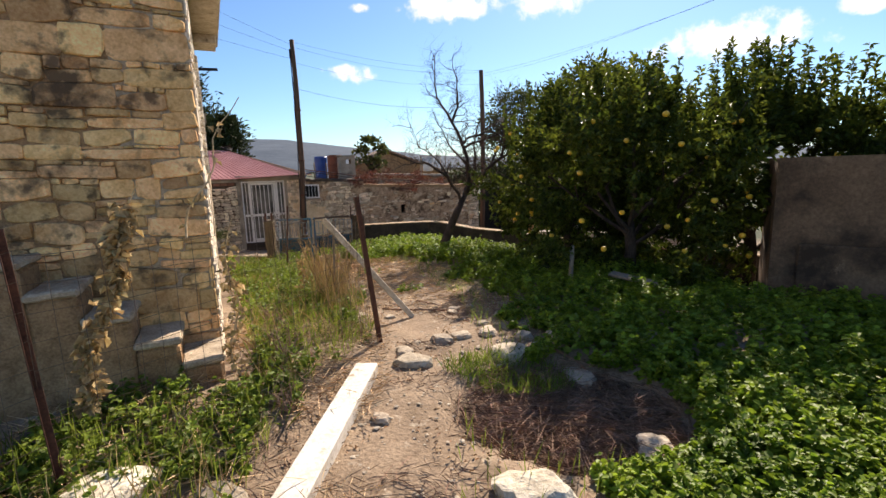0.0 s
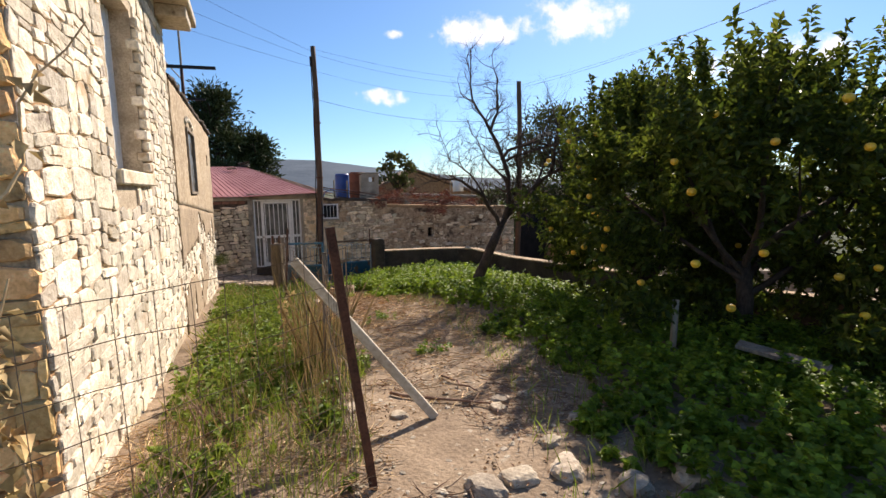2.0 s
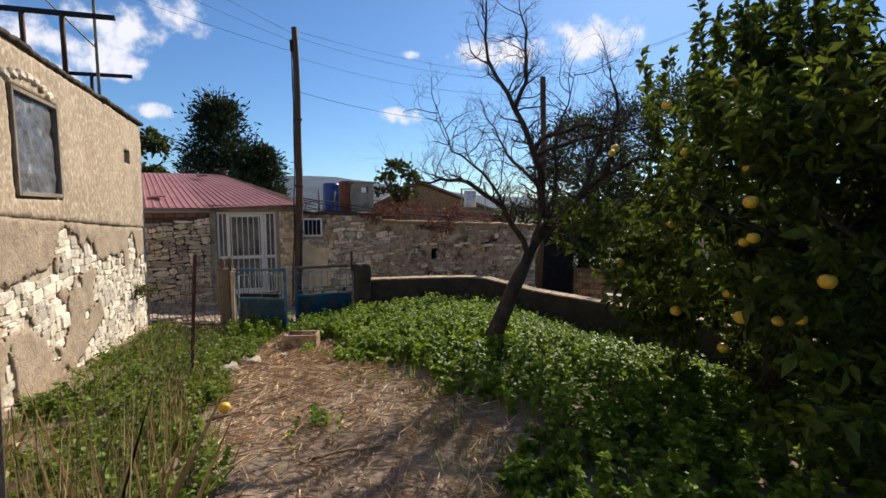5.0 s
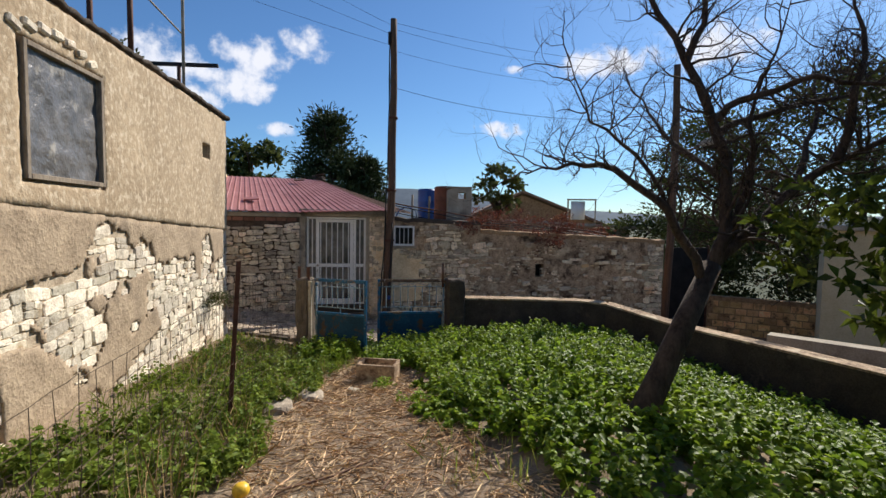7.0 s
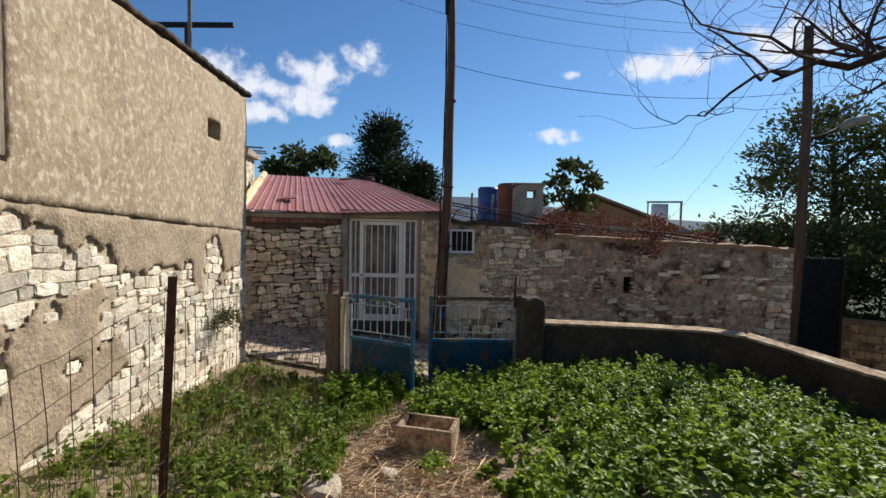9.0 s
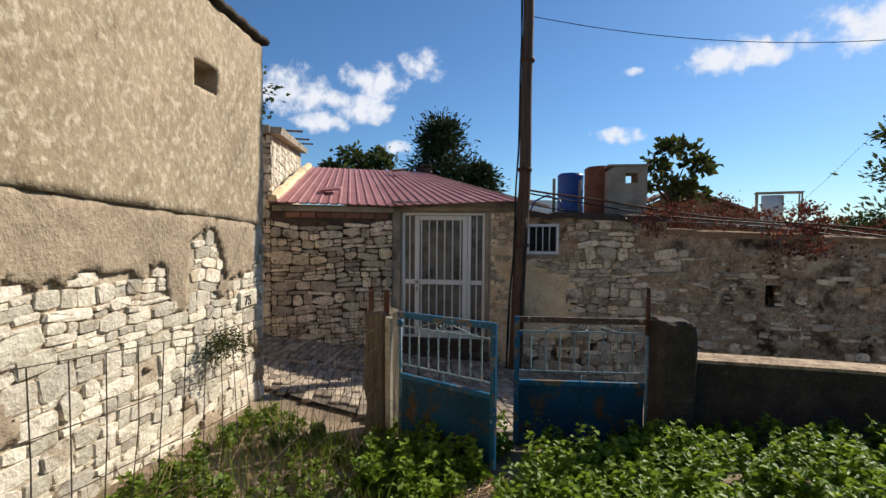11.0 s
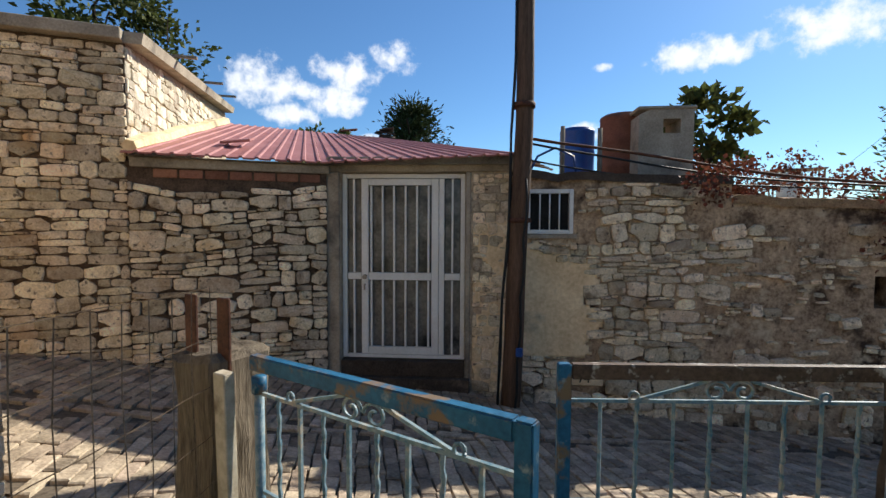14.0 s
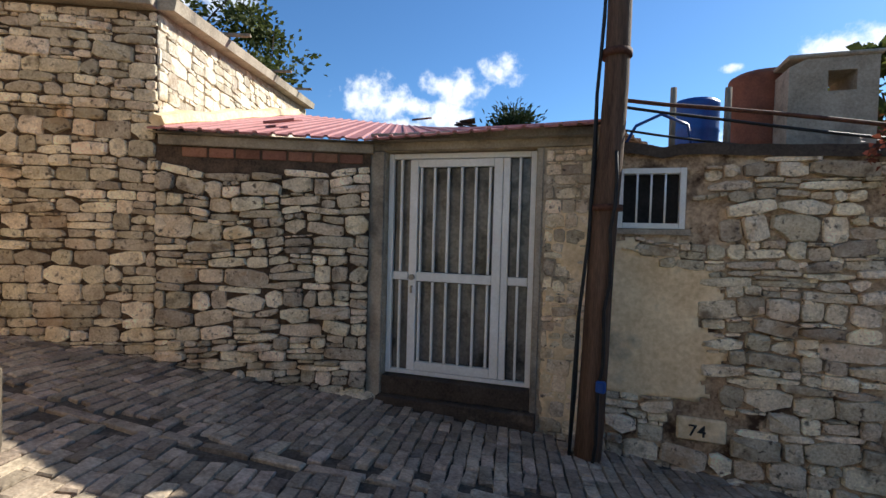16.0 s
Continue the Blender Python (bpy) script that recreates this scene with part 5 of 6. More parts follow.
def mesh_panel(p, q, cols, seed, height=1.2, slump=.03):
    """Welded wire between two posts: p and q are x, y, top."""
    rng = random.Random(seed)
    bm = bmesh.new()
    a, b = Vector(p[:2]), Vector(q[:2])
    nrm = Vector((-(b - a).y, (b - a).x)).normalized()
    rows = 9

    def at(u, v):
        x, y = a.lerp(b, u)
        ground = gz(x, y)
        top = p[2] + (q[2] - p[2]) * u - slump * 4 * u * (1 - u)
        o = .05 * noise.noise((x * 2, y * 2, v * 2 + seed)) * math.sin(u * math.pi) + .01 * noise.noise((x * 9, y * 9, v * 7))
        return Vector((x + nrm.x * o, y + nrm.y * o, ground + .02 + (top - ground - .02) * v + .012 * noise.noise((u * 9, v * 9, seed))))

    for k in range(cols + 1):
        add_tube(bm, [at(k / cols, v / 6) for v in range(7)], .0017 if seed < 3 else .0017, 3, False)
    for k in range(rows + 1):
        v = (k / rows) ** 1.1
        add_tube(bm, [at(u / (2 * cols), v) for u in range(2 * cols + 1)], .0019 if seed < 3 else .0018, 3, False)
    part("wire_mesh", bm, WIRE, fence, "bent rusty welded wire mesh")


for i, ((p, q), cols) in enumerate(zip(zip(FP, FP[1:]), (14, 20, 17, 14, 18, 40))):
    mesh_panel((p[0], p[1], p[2] - .12), (q[0], q[1], q[2] - .10), cols, i + 1, slump=.10 if i in (2, 3) else .05)
bm = bmesh.new()
a, b = Vector((-.35, 4.88, -.05)), Vector((-1.20, 4.70, 1.06))
m = look(a, b).to_3x3().to_4x4()
add_box(bm, Matrix.Translation((a + b) / 2) @ m, .042, .058, (b - a).length, .006)
tagged(part("timber_brace", bm, WOOD_PALE, None), "weathered pale timber leaning on the wire fence", "timber")
bm = bmesh.new()
a, b = Vector((-.80, 1.25, .03)), Vector((-.60, 3.33, .06))
add_box(bm, Matrix.Translation((a + b) / 2) @ look(a, b).to_3x3().to_4x4(), .165, .10, (b - a).length, .008)
bmesh.ops.subdivide_edges(bm, edges=bm.edges, cuts=3, use_grid_fill=True)
for v in bm.verts:
    v.co += noise.noise_vector(v.co * 6) * .005
tagged(part("painted_beam", bm, BEAM, None), "white painted timber beam lying on the soil", "beam")
bm = bmesh.new()
f = Face((-3.06, 11.34), (-2.58, 11.42), (.2, -1))
for s0, s1, o0, o1, za, zb in ((0, .486, -.04, 0, -.88, -.55), (0, .486, -.31, -.27, -.88, -.55), (0, .04, -.269, -.041, -.88, -.552), (.446, .486, -.269, -.041, -.88, -.552), (.041, .445, -.269, -.041, -.88, -.80)):
    add_box(bm, f.m((s0 + s1) / 2, (za + zb) / 2, (o0 + o1) / 2), s1 - s0, o1 - o0, zb - za, .006)
tagged(part("concrete_trough", bm, MORTAR_BROWN, None), "small grey concrete trough standing on the path", "trough")

# ---- rocks ----


def rock(x, y, sx, sy, sz, seed, mat, label, flat=1.0, rot=0):
    bm = bmesh.new()
    bmesh.ops.create_icosphere(bm, subdivisions=3, radius=1)
    for v in bm.verts:
        c = v.co.copy()
        v.co *= 1 + .32 * noise.noise(c * 1.1 + Vector((seed * 3.1, 0, 0))) + .16 * noise.noise(c * 2.7 + Vector((seed, 2, 0))) + .07 * noise.noise(c * 6.0 + Vector((seed, 5, 0)))
        if v.co.z > .35 * flat:
            v.co.z = .35 * flat + (v.co.z - .35 * flat) * .25
    bmesh.ops.transform(bm, matrix=Matrix.Translation((x, y, gz(x, y) + sz * .15)) @ pose(0, 0, 0, 0, 0, rot) @ Matrix.Diagonal((sx, sy, sz, 1)), verts=bm.verts)
    tagged(part("rock", bm, mat, None, smooth=False), label, "rock", "loose rocks in the garden")


for i, (x, y, s) in enumerate(((.42, 2.02, .14), (-1.62, 2.0, .17), (-1.45, 1.80, .12), (-.03, 4.08, .085), (.14, 4.17, .075), (.73, 4.16, .08), (-.35, 3.75, .075), (-.42, 2.7, .05), (.62, 4.9, .06), (1.05, 4.25, .09),
                                (-3.15, 9.95, .15), (-2.85, 10.9, .07), (.55, 3.75, .13), (1.25, 2.55, .12), (1.05, 3.5, .12), (-1.1, 2.0, .10), (.37, 4.56, .06), (.41, 4.26, .09), (.09, 5.05, .055), (-.26, 3.54, .11), (.11, 5.19, .06), (-.95, 5.0, .06), (-3.12, 10.45, .14), (-.6, 4.9, .05), (.3, 5.3, .045))):
    rock(x, y, s * 1.35, s, s * .72, i + 1, STONE_WHITE if i < 3 else FIELD_ROCK, "pale rough limestone rock lying on the soil" if i < 3 else "brownish grey rough rock lying on the soil", flat=1.7, rot=i * 47)
bm = bmesh.new()
add_box(bm, Matrix.Translation((2.37, 5.62, .12)) @ pose(0, 0, 0, 4, 6, -42), .62, .15, .035, .004)
tagged(part("board", bm, WOOD_GREY, None), "grey board lying under the citrus trees", "board")
tube_ob = tube("stake", [(1.66, 5.95, -.12), (1.68, 5.96, .50)], [.032, .027], WOOD_GREY, None, sides=7)
tagged(tube_ob, "pale wooden stake standing in the weeds", "stake")

# ---- plants ----
rs = np.random.RandomState(11)


def unit(v):
    return v / np.maximum(np.linalg.norm(v, axis=1, keepdims=True), 1e-9)


def rand_dirs(n):
    return unit(rs.normal(size=(n, 3)))


def leaves(name, base, axis, size, width, mat, parent=None, fold=0.25, label="", droop=0.0, flat=0.0, broad=False):
    """Many single leaves: pointed blades folded along the middle, from base along axis."""
    n = len(base)
    axis = unit(axis)
    side = rand_dirs(n)
    if flat:
        side[:, 2] *= 1 - flat
    side = unit(side - axis * np.sum(side * axis, axis=1, keepdims=True))
    up = np.cross(side, axis)
    up *= np.sign(up[:, 2:3] + 1e-9)
    size, width = np.broadcast_to(size, n)[:, None], np.broadcast_to(width, n)[:, None]
    mid = base + axis * size * .45 + up * width * .12
    tip = base + axis * size - np.array([0, 0, 1]) * size * droop
    l, r = mid + side * width / 2 + up * width * fold, mid - side * width / 2 + up * width * fold
    if broad:
        out = base + axis * size * .74 + up * width * .10 - np.array([0, 0, 1]) * size * droop * .5
        l = base + axis * size * .30 + side * width * .48 + up * width * fold
        r = base + axis * size * .30 - side * width * .48 + up * width * fold
        l2, r2 = out + side * width * .40 + up * width * fold * .7, out - side * width * .40 + up * width * fold * .7
        co = np.stack([base, l, l2, tip, r2, r], axis=1).reshape(-1, 3)
        k = np.arange(n)[:, None] * 6
        tri = np.concatenate([k, k + 1, k + 2, k, k + 2, k + 3, k, k + 3, k + 4, k, k + 4, k + 5], axis=1).reshape(-1)
    else:
        co = np.stack([base, l, tip, r], axis=1).reshape(-1, 3)
        k = np.arange(n)[:, None] * 4
        tri = np.concatenate([k, k + 1, k + 2, k, k + 2, k + 3], axis=1).reshape(-1)
    me = bpy.data.meshes.new(name)
    me.vertices.add(len(co))
    me.vertices.foreach_set("co", co.ravel())
    me.loops.add(len(tri))
    me.loops.foreach_set("vertex_index", tri)
    me.polygons.add(len(tri) // 3)
    me.polygons.foreach_set("loop_start", np.arange(0, len(tri), 3))
    me.update(calc_edges=True)
    me.validate()
    me.materials.append(mat)
    ob = new(name, me)
    if parent:
        ob.parent = parent
    if label:
        tagged(ob, label)
    return ob


PATH_Y = [-2, 0, 2, 4, 6, 8, 9, 10, 11, 12, 13.4]
PATH_X = [-.1, 0.0, -.05, .02, -.25, -1.0, -1.75, -2.35, -2.75, -3.1, -3.5]
PATH_W = [.5, .5, .5, .72, .80, .80, .75, .62, .50, .42, .35]


def off_path(x, y):
    """Signed metres beyond the path's edge; negative on the path. Also the side."""
    c, w = np.interp(y, PATH_Y, PATH_X), np.interp(y, PATH_Y, PATH_W)
    slope = np.interp(y, PATH_Y[:-1], np.diff(PATH_X) / np.diff(PATH_Y))
    d = (x - c) / np.sqrt(1 + slope ** 2)
    return np.abs(d) - w, d


def house_x(y):
    return H0[0] + (H1[0] - H0[0]) * (y - H0[1]) / (H1[1] - H0[1])


WALL_Y = ([-2.6, -.25, .9, 2.07, 2.72, 4.6, 6.5], [13.9, 14.6, 13.96, 12.9, 12.2, 10.1, 7.9])


def scatter(n, x0, x1, y0, y1, keep):
    x, y = rs.uniform(x0, x1, n), rs.uniform(y0, y1, n)
    k = keep(x, y)
    return x[k], y[k]


def soft_noise(x, y, f, seed=0):
    return np.array([noise.noise((a * f, b * f, seed)) for a, b in zip(x, y)])




def in_pit(x, y):
    return ((x - PIT[0]) / PIT[2]) ** 2 + ((y - PIT[1]) / PIT[3]) ** 2 < 1


def right_bed(x, y):
    e, d = off_path(x, y)
    return (d > 0) & (e > .05 + .12 * np.sin(y * 5) + .1 * np.sin(y * 2.3 + 1)) & (y < np.interp(x, *WALL_Y) - .1) & ~in_pit(x, y) & ~((y < 2.6) & (x < .75)) & (x < 6.2) & (np.hypot(x + 2.75, y - 11.1) > .55) & ~((x > 3.9) & (y > 5.2 - (x - 3.9) * .7))


def left_bed(x, y):
    e, d = off_path(x, y)
    return (d < 0) & (e > .04 + .1 * np.sin(y * 4)) & np.where(y > 3.6, x > house_x(y) + .04, x > -2.9) & (y < np.where(x < -4.75, 12.55, 13.2)) & (np.hypot(x - -2.23, y - 8.31) > .28) & ~((x > -.98) & (x < -.42) & (y < 3.5)) & ~((.437 * (x + 1.82) - .9 * (y - 3.62) < .80) & (-.9 * (x + 1.82) - .437 * (y - 3.62) > -.2))


def weeds(name, xs, ys, heights, per, lsize, mat, label):
    """Leafy weeds: whorls of leaves up each stem."""
    n = len(xs)
    z = land(xs, ys)
    stem = rs.normal(size=(n, 2)) * .25
    i = np.repeat(np.arange(n), per)
    t = rs.uniform(.06, 1.0, len(i)) ** .7
    h = heights[i]
    base = np.stack([xs[i] + stem[i, 0] * t * h, ys[i] + stem[i, 1] * t * h, z[i] + t * h], axis=1)
    a = rs.uniform(0, 2 * math.pi, len(i))
    axis = np.stack([np.cos(a), np.sin(a), rs.uniform(-.25, .75, len(i))], axis=1)
    s = lsize * rs.uniform(.55, 1.25, len(i)) * (1.15 - .45 * t)
    ob = leaves(name, base, axis, s, s * .72, mat, None, .14, droop=.2, flat=.8, broad=True)
    return tagged(ob, label, "weeds", kind="stuff")


x, y = scatter(15000, -3.6, 6.2, .9, 14.6, right_bed)
swell = soft_noise(x, y, .8, 2) + .8 * soft_noise(x, y, 2.3, 6)
k = swell > -.62
x, y, swell = x[k], y[k], swell[k]
hh = np.clip(.21 + .13 * swell + rs.uniform(-.07, .10, len(x)), .05, .46) * np.clip((y - .6) / 2.2, .45, 1) * np.where((x > -.5) & (y > 8.3), 1.05, 1.0)
hh *= np.clip(off_path(x, y)[0] / .35, .35, 1) * np.clip(.45 + (y - 1.2) * .22, .5, .9)
hh *= np.clip(.3 + np.hypot(x + .08, y - 9.5) * 1.1, .3, 1)
weeds("weed_bed", x, y, hh, 23, .066, LEAF_WEED, "dense bright green leafy weeds covering the garden bed")
x, y = scatter(6500, .5, 4.6, 1.0, 3.6, right_bed)
weeds("low_weeds", x, y, rs.uniform(.03, .13, len(x)), 15, .045, LEAF_WEED, "low dense yellow-green weeds beside the hollow")
x, y = scatter(9000, -6.4, .3, .6, 13.2, left_bed)
sw = soft_noise(x, y, 1.1, 5) + .6 * soft_noise(x, y, 2.6, 15)
k = sw > np.interp(y, [1, 4.6, 5.6], [-.05, -.05, -.3])
x, y, sw = x[k], y[k], sw[k]
hh = np.clip(.15 + .11 * sw + rs.uniform(-.06, .1, len(x)), .04, .34) * np.interp(y, [1, 4.5, 6, 11.3, 12.4], [.6, .65, 1, 1, .5])
weeds("weed_strip", x, y, hh, 16, .060, LEAF_STRIP, "low green weeds between the house and the path")
x, y = scatter(520, -2.4, -1.05, 1.7, 3.1, lambda x, y: soft_noise(x, y, 2.0, 31) > -.15)
weeds("corner_weeds", x, y, rs.uniform(.04, .17, len(x)), 12, .05, LEAF_STRIP, "low green weeds at the foot of the fence")
x, y = scatter(700, -4.4, -2.2, 12.0, 13.4, lambda x, y: (y < np.interp(x, *FRONT) - .1) & (np.abs(x + 3.55) > .12))
weeds("gate_weeds", x, y, rs.uniform(.10, .34, len(x)), 13, .07, LEAF_WEED, "green weeds growing at the foot of the gate")


def blades(name, xs, ys, lo, hi, width, mat, label, spread=.35, cat="grass"):
    n = len(xs)
    base = np.stack([xs, ys, land(xs, ys) - .01], axis=1)
    a = rs.uniform(0, 2 * math.pi, n)
    lean = np.abs(rs.normal(size=n)) * spread
    axis = np.stack([np.cos(a) * lean, np.sin(a) * lean, np.ones(n)], axis=1)
    s = rs.uniform(lo, hi, n)
    return tagged(leaves(name, base, axis, s, width, mat, None, .1, droop=.12), label, cat, kind="stuff")


x, y = scatter(48000, -6.4, .4, .4, 13.2, left_bed)
blades("grass_strip", x, y, .07, .30, .006, LEAF_GRASS, "thin green grass between the house and the path")
x, y = scatter(7000, -1.5, 5, 1.0, 9.5, lambda x, y: (off_path(x, y)[1] > 0) & (np.abs(off_path(x, y)[0]) < .45) & ~in_pit(x, y))
blades("grass_edge", x, y, .06, .26, .007, LEAF_GRASS, "grass fringe along the path edge")
x, y = scatter(14000, -6.0, .2, .6, 12.5, lambda x, y: left_bed(x, y) & (soft_noise(x, y, .9, 8) > .05))
blades("dry_grass", x, y, .10, .40, .004, LEAF_DRY, "dry straw-coloured grass standing among the weeds")
x, y = scatter(1300, -2.6, -.6, 4.6, 8.2, lambda x, y: np.abs(x - np.interp(y, [4.0, 5.85, 7.5, 9.4], [-.62, -1.4, -2.2, -3.1])) < .22)
blades("dry_grass", x, y, .2, .8, .004, LEAF_DRY, "tall dry yellow grass along the wire fence", .18)
x, y = scatter(230, -1.70, -1.25, 5.6, 6.4, lambda x, y: x < 9)
blades("dry_grass", x, y, .35, 1.2, .0035, LEAF_DRY, "tall clump of dry yellow grass at a fence post", .16)
# LEAF_STRIP instead of LEAF_GRASS: the tuft's shade comes from the darker colour
x, y = scatter(2600, -.1, 1.1, 3.1, 3.9, lambda x, y: ((x - .5) / .52) ** 2 + ((y - 3.45) / .26) ** 2 < 1)
blades("grass_tuft", x, y, .06, .19, .006, LEAF_STRIP, "green grass tuft, coloured darker for shade, at the rim of the hollow", .5)
# straw and twigs lying about
x, y = scatter(32000, -4.2, 1.0, 5.0, 12.8, lambda x, y: (off_path(x, y)[0] < .08) & (rs.uniform(size=len(x)) < np.interp(y, [5, 6.5, 8.2, 9], [.12, .25, .8, 1])))
a = rs.uniform(0, 2 * math.pi, len(x))
ob = leaves("straw_litter", np.stack([x, y, land(x, y) + rs.uniform(.004, .03, len(x))], axis=1), np.stack([np.cos(a), np.sin(a), rs.uniform(-.12, .18, len(x))], axis=1), rs.uniform(.05, .26, len(x)), .009, STRAW, None, .4)
tagged(ob, "dry straw and stalks strewn over the path", "straw", kind="stuff")
x, y = scatter(14000, -3.0, 2.2, .6, 6.0, lambda x, y: (soft_noise(x, y, 1.3, 3) > .02) & ((off_path(x, y)[0] < .5) | in_pit(x, y)))
a = rs.uniform(0, 2 * math.pi, len(x))
ob = leaves("twig_litter", np.stack([x, y, land(x, y) + rs.uniform(.004, .03, len(x))], axis=1), np.stack([np.cos(a), np.sin(a), rs.uniform(-.1, .2, len(x))], axis=1), rs.uniform(.04, .22, len(x)), .006, TWIG, None, .4)
tagged(ob, "brown dead twigs and stalks on the soil", "twigs", kind="stuff")
x, y = scatter(8500, 0, 1.7, 2.2, 3.7, in_pit)
a = rs.uniform(0, 2 * math.pi, len(x))
ob = leaves("twig_heap", np.stack([x, y, land(x, y) + rs.uniform(-.01, .035, len(x))], axis=1), np.stack([np.cos(a), np.sin(a), rs.uniform(-.12, .14, len(x))], axis=1), rs.uniform(.10, .42, len(x)), .007, TWIG, None, .4)
tagged(ob, "heap of reddish dead twigs in a shallow hollow", "twigs", kind="stuff")


def pebbles():
    x, y = scatter(8000, -2.2, 1.6, .8, 7.2, lambda x, y: (off_path(x, y)[0] < .12) & (rs.uniform(size=len(x)) < np.interp(y, [.8, 3.2, 4, 5.6, 7], [.3, .5, 1, .8, .2])))
    n = len(x)
    r = np.minimum(.004 + rs.exponential(.005, n), .022)
    z = land(x, y)
    oct_v = np.array([(1, 0, 0), (0, 1, 0), (-1, 0, 0), (0, -1, 0), (.5, .5, .6), (-.5, .45, .65), (-.4, -.5, .6), (.5, -.5, .65), (0, 0, -.5)])
    fs0 = [(0, 1, 4), (1, 5, 4), (1, 2, 5), (2, 6, 5), (2, 3, 6), (3, 7, 6), (3, 0, 7), (0, 4, 7), (4, 5, 6, 7)]
    vs, fs = [], []
    for i in range(n):
        q = oct_v * rs.uniform(.75, 1.25, (9, 3)) * r[i] * np.array([1.3, 1, .45])
        c, s = math.cos(i * 2.4), math.sin(i * 2.4)
        o = len(vs)
        vs += [(x[i] + a * c - b * s, y[i] + a * s + b * c, z[i] + .001 + d) for a, b, d in q]
        fs += [[o + k for k in f] for f in fs0]
    tagged(mesh_part("pebbles", vs, fs, PEBBLE), "pale pebbles and stone chips on the path", "pebbles", kind="stuff")


pebbles()
x, y = scatter(8000, -3.0, 2.2, .5, 7.5, lambda x, y: (off_path(x, y)[0] < .35) & (soft_noise(x, y, 1.7, 12) > -.12))
a = rs.uniform(0, 2 * math.pi, len(x))
ob = leaves("leaf_litter", np.stack([x, y, land(x, y) + rs.uniform(.006, .03, len(x))], axis=1), np.stack([np.cos(a), np.sin(a), rs.uniform(-.15, .35, len(x))], axis=1), rs.uniform(.012, .045, len(x)), rs.uniform(.006, .02, len(x)), LITTER, None, .5)
tagged(ob, "curled brown dead leaves scattered on the soil", "dead leaves", kind="stuff")
x, y = scatter(9000, -2.6, -.3, .5, 4.6, lambda x, y: (off_path(x, y)[0] > -.15) & (soft_noise(x, y, 1.5, 21) > -.15))
a = rs.uniform(0, 2 * math.pi, len(x))
ob = leaves("dead_thatch", np.stack([x, y, land(x, y) + rs.uniform(.0, .07, len(x))], axis=1), np.stack([np.cos(a), np.sin(a), rs.uniform(-.1, .5, len(x))], axis=1), rs.uniform(.05, .22, len(x)), .006, STRAW, None, .4)
tagged(ob, "matted dead grass stalks among the weeds", "dead grass", kind="stuff")


def orange(x, y, z, r=.045):
    me = bpy.data.meshes.get("fruit")
    if me is None:
        bm = bmesh.new()
        bmesh.ops.create_uvsphere(bm, u_segments=12, v_segments=8, radius=1)
        for v in bm.verts:
            if v.co.z > .8:
                v.co.z -= (v.co.z - .8) * .5
        me = bpy.data.meshes.new("fruit")
        bm.to_mesh(me)
        bm.free()
        me.polygons.foreach_set("use_smooth", [True] * len(me.polygons))
        me.materials.append(FRUIT)
    ob = new("orange", me)
    ob.matrix_basis = Matrix.Translation((x, y, z)) @ Matrix.Diagonal((r, r, r * .93, 1))
    return ob


tagged(orange(-2.28, 8.43, gz(-2.28, 8.43) + .055, .05), "ripe orange fallen on the straw", "orange")


def branching(bm, tips, start, direction, length, radius, depth, rng, bend=.35, up=.15, kids=(2, 4), shrink=.62, sides=(9, 7, 5, 4, 3)):
    """A branch and its twigs, grown outwards from a point."""
    n = 5
    pts, p, d = [start], Vector(start), Vector(direction).normalized()
    for k in range(n):
        d = (d + Vector((rng.uniform(-1, 1), rng.uniform(-1, 1), rng.uniform(-1, 1))) * bend * .5 + Vector((0, 0, up * .5))).normalized()
        p = p + d * (length / n)
        pts.append(p.copy())
    sd = sides[max(0, len(sides) - 1 - depth)]
    add_tube(bm, pts, [radius * (1 - .55 * k / n) for k in range(n + 1)], sd, False)
    if depth == 0:
        tips.append((pts[-1], d))
        return
    for _ in range(rng.randint(*kids)):
        k = rng.randint(2, n)
        base = pts[k]
        dd = (pts[k] - pts[k - 1]).normalized()
        o = Vector((rng.uniform(-1, 1), rng.uniform(-1, 1), rng.uniform(-.5, 1)))
        o = (o - dd * o.dot(dd)).normalized()
        branching(bm, tips, base, dd * rng.uniform(.4, .9) + o * rng.uniform(.5, 1.0), length * shrink * rng.uniform(.75, 1.2), radius * (1 - .55 * k / n) * .62, depth - 1, rng, bend, up, kids, shrink, sides)
    tips.append((pts[-1], d))


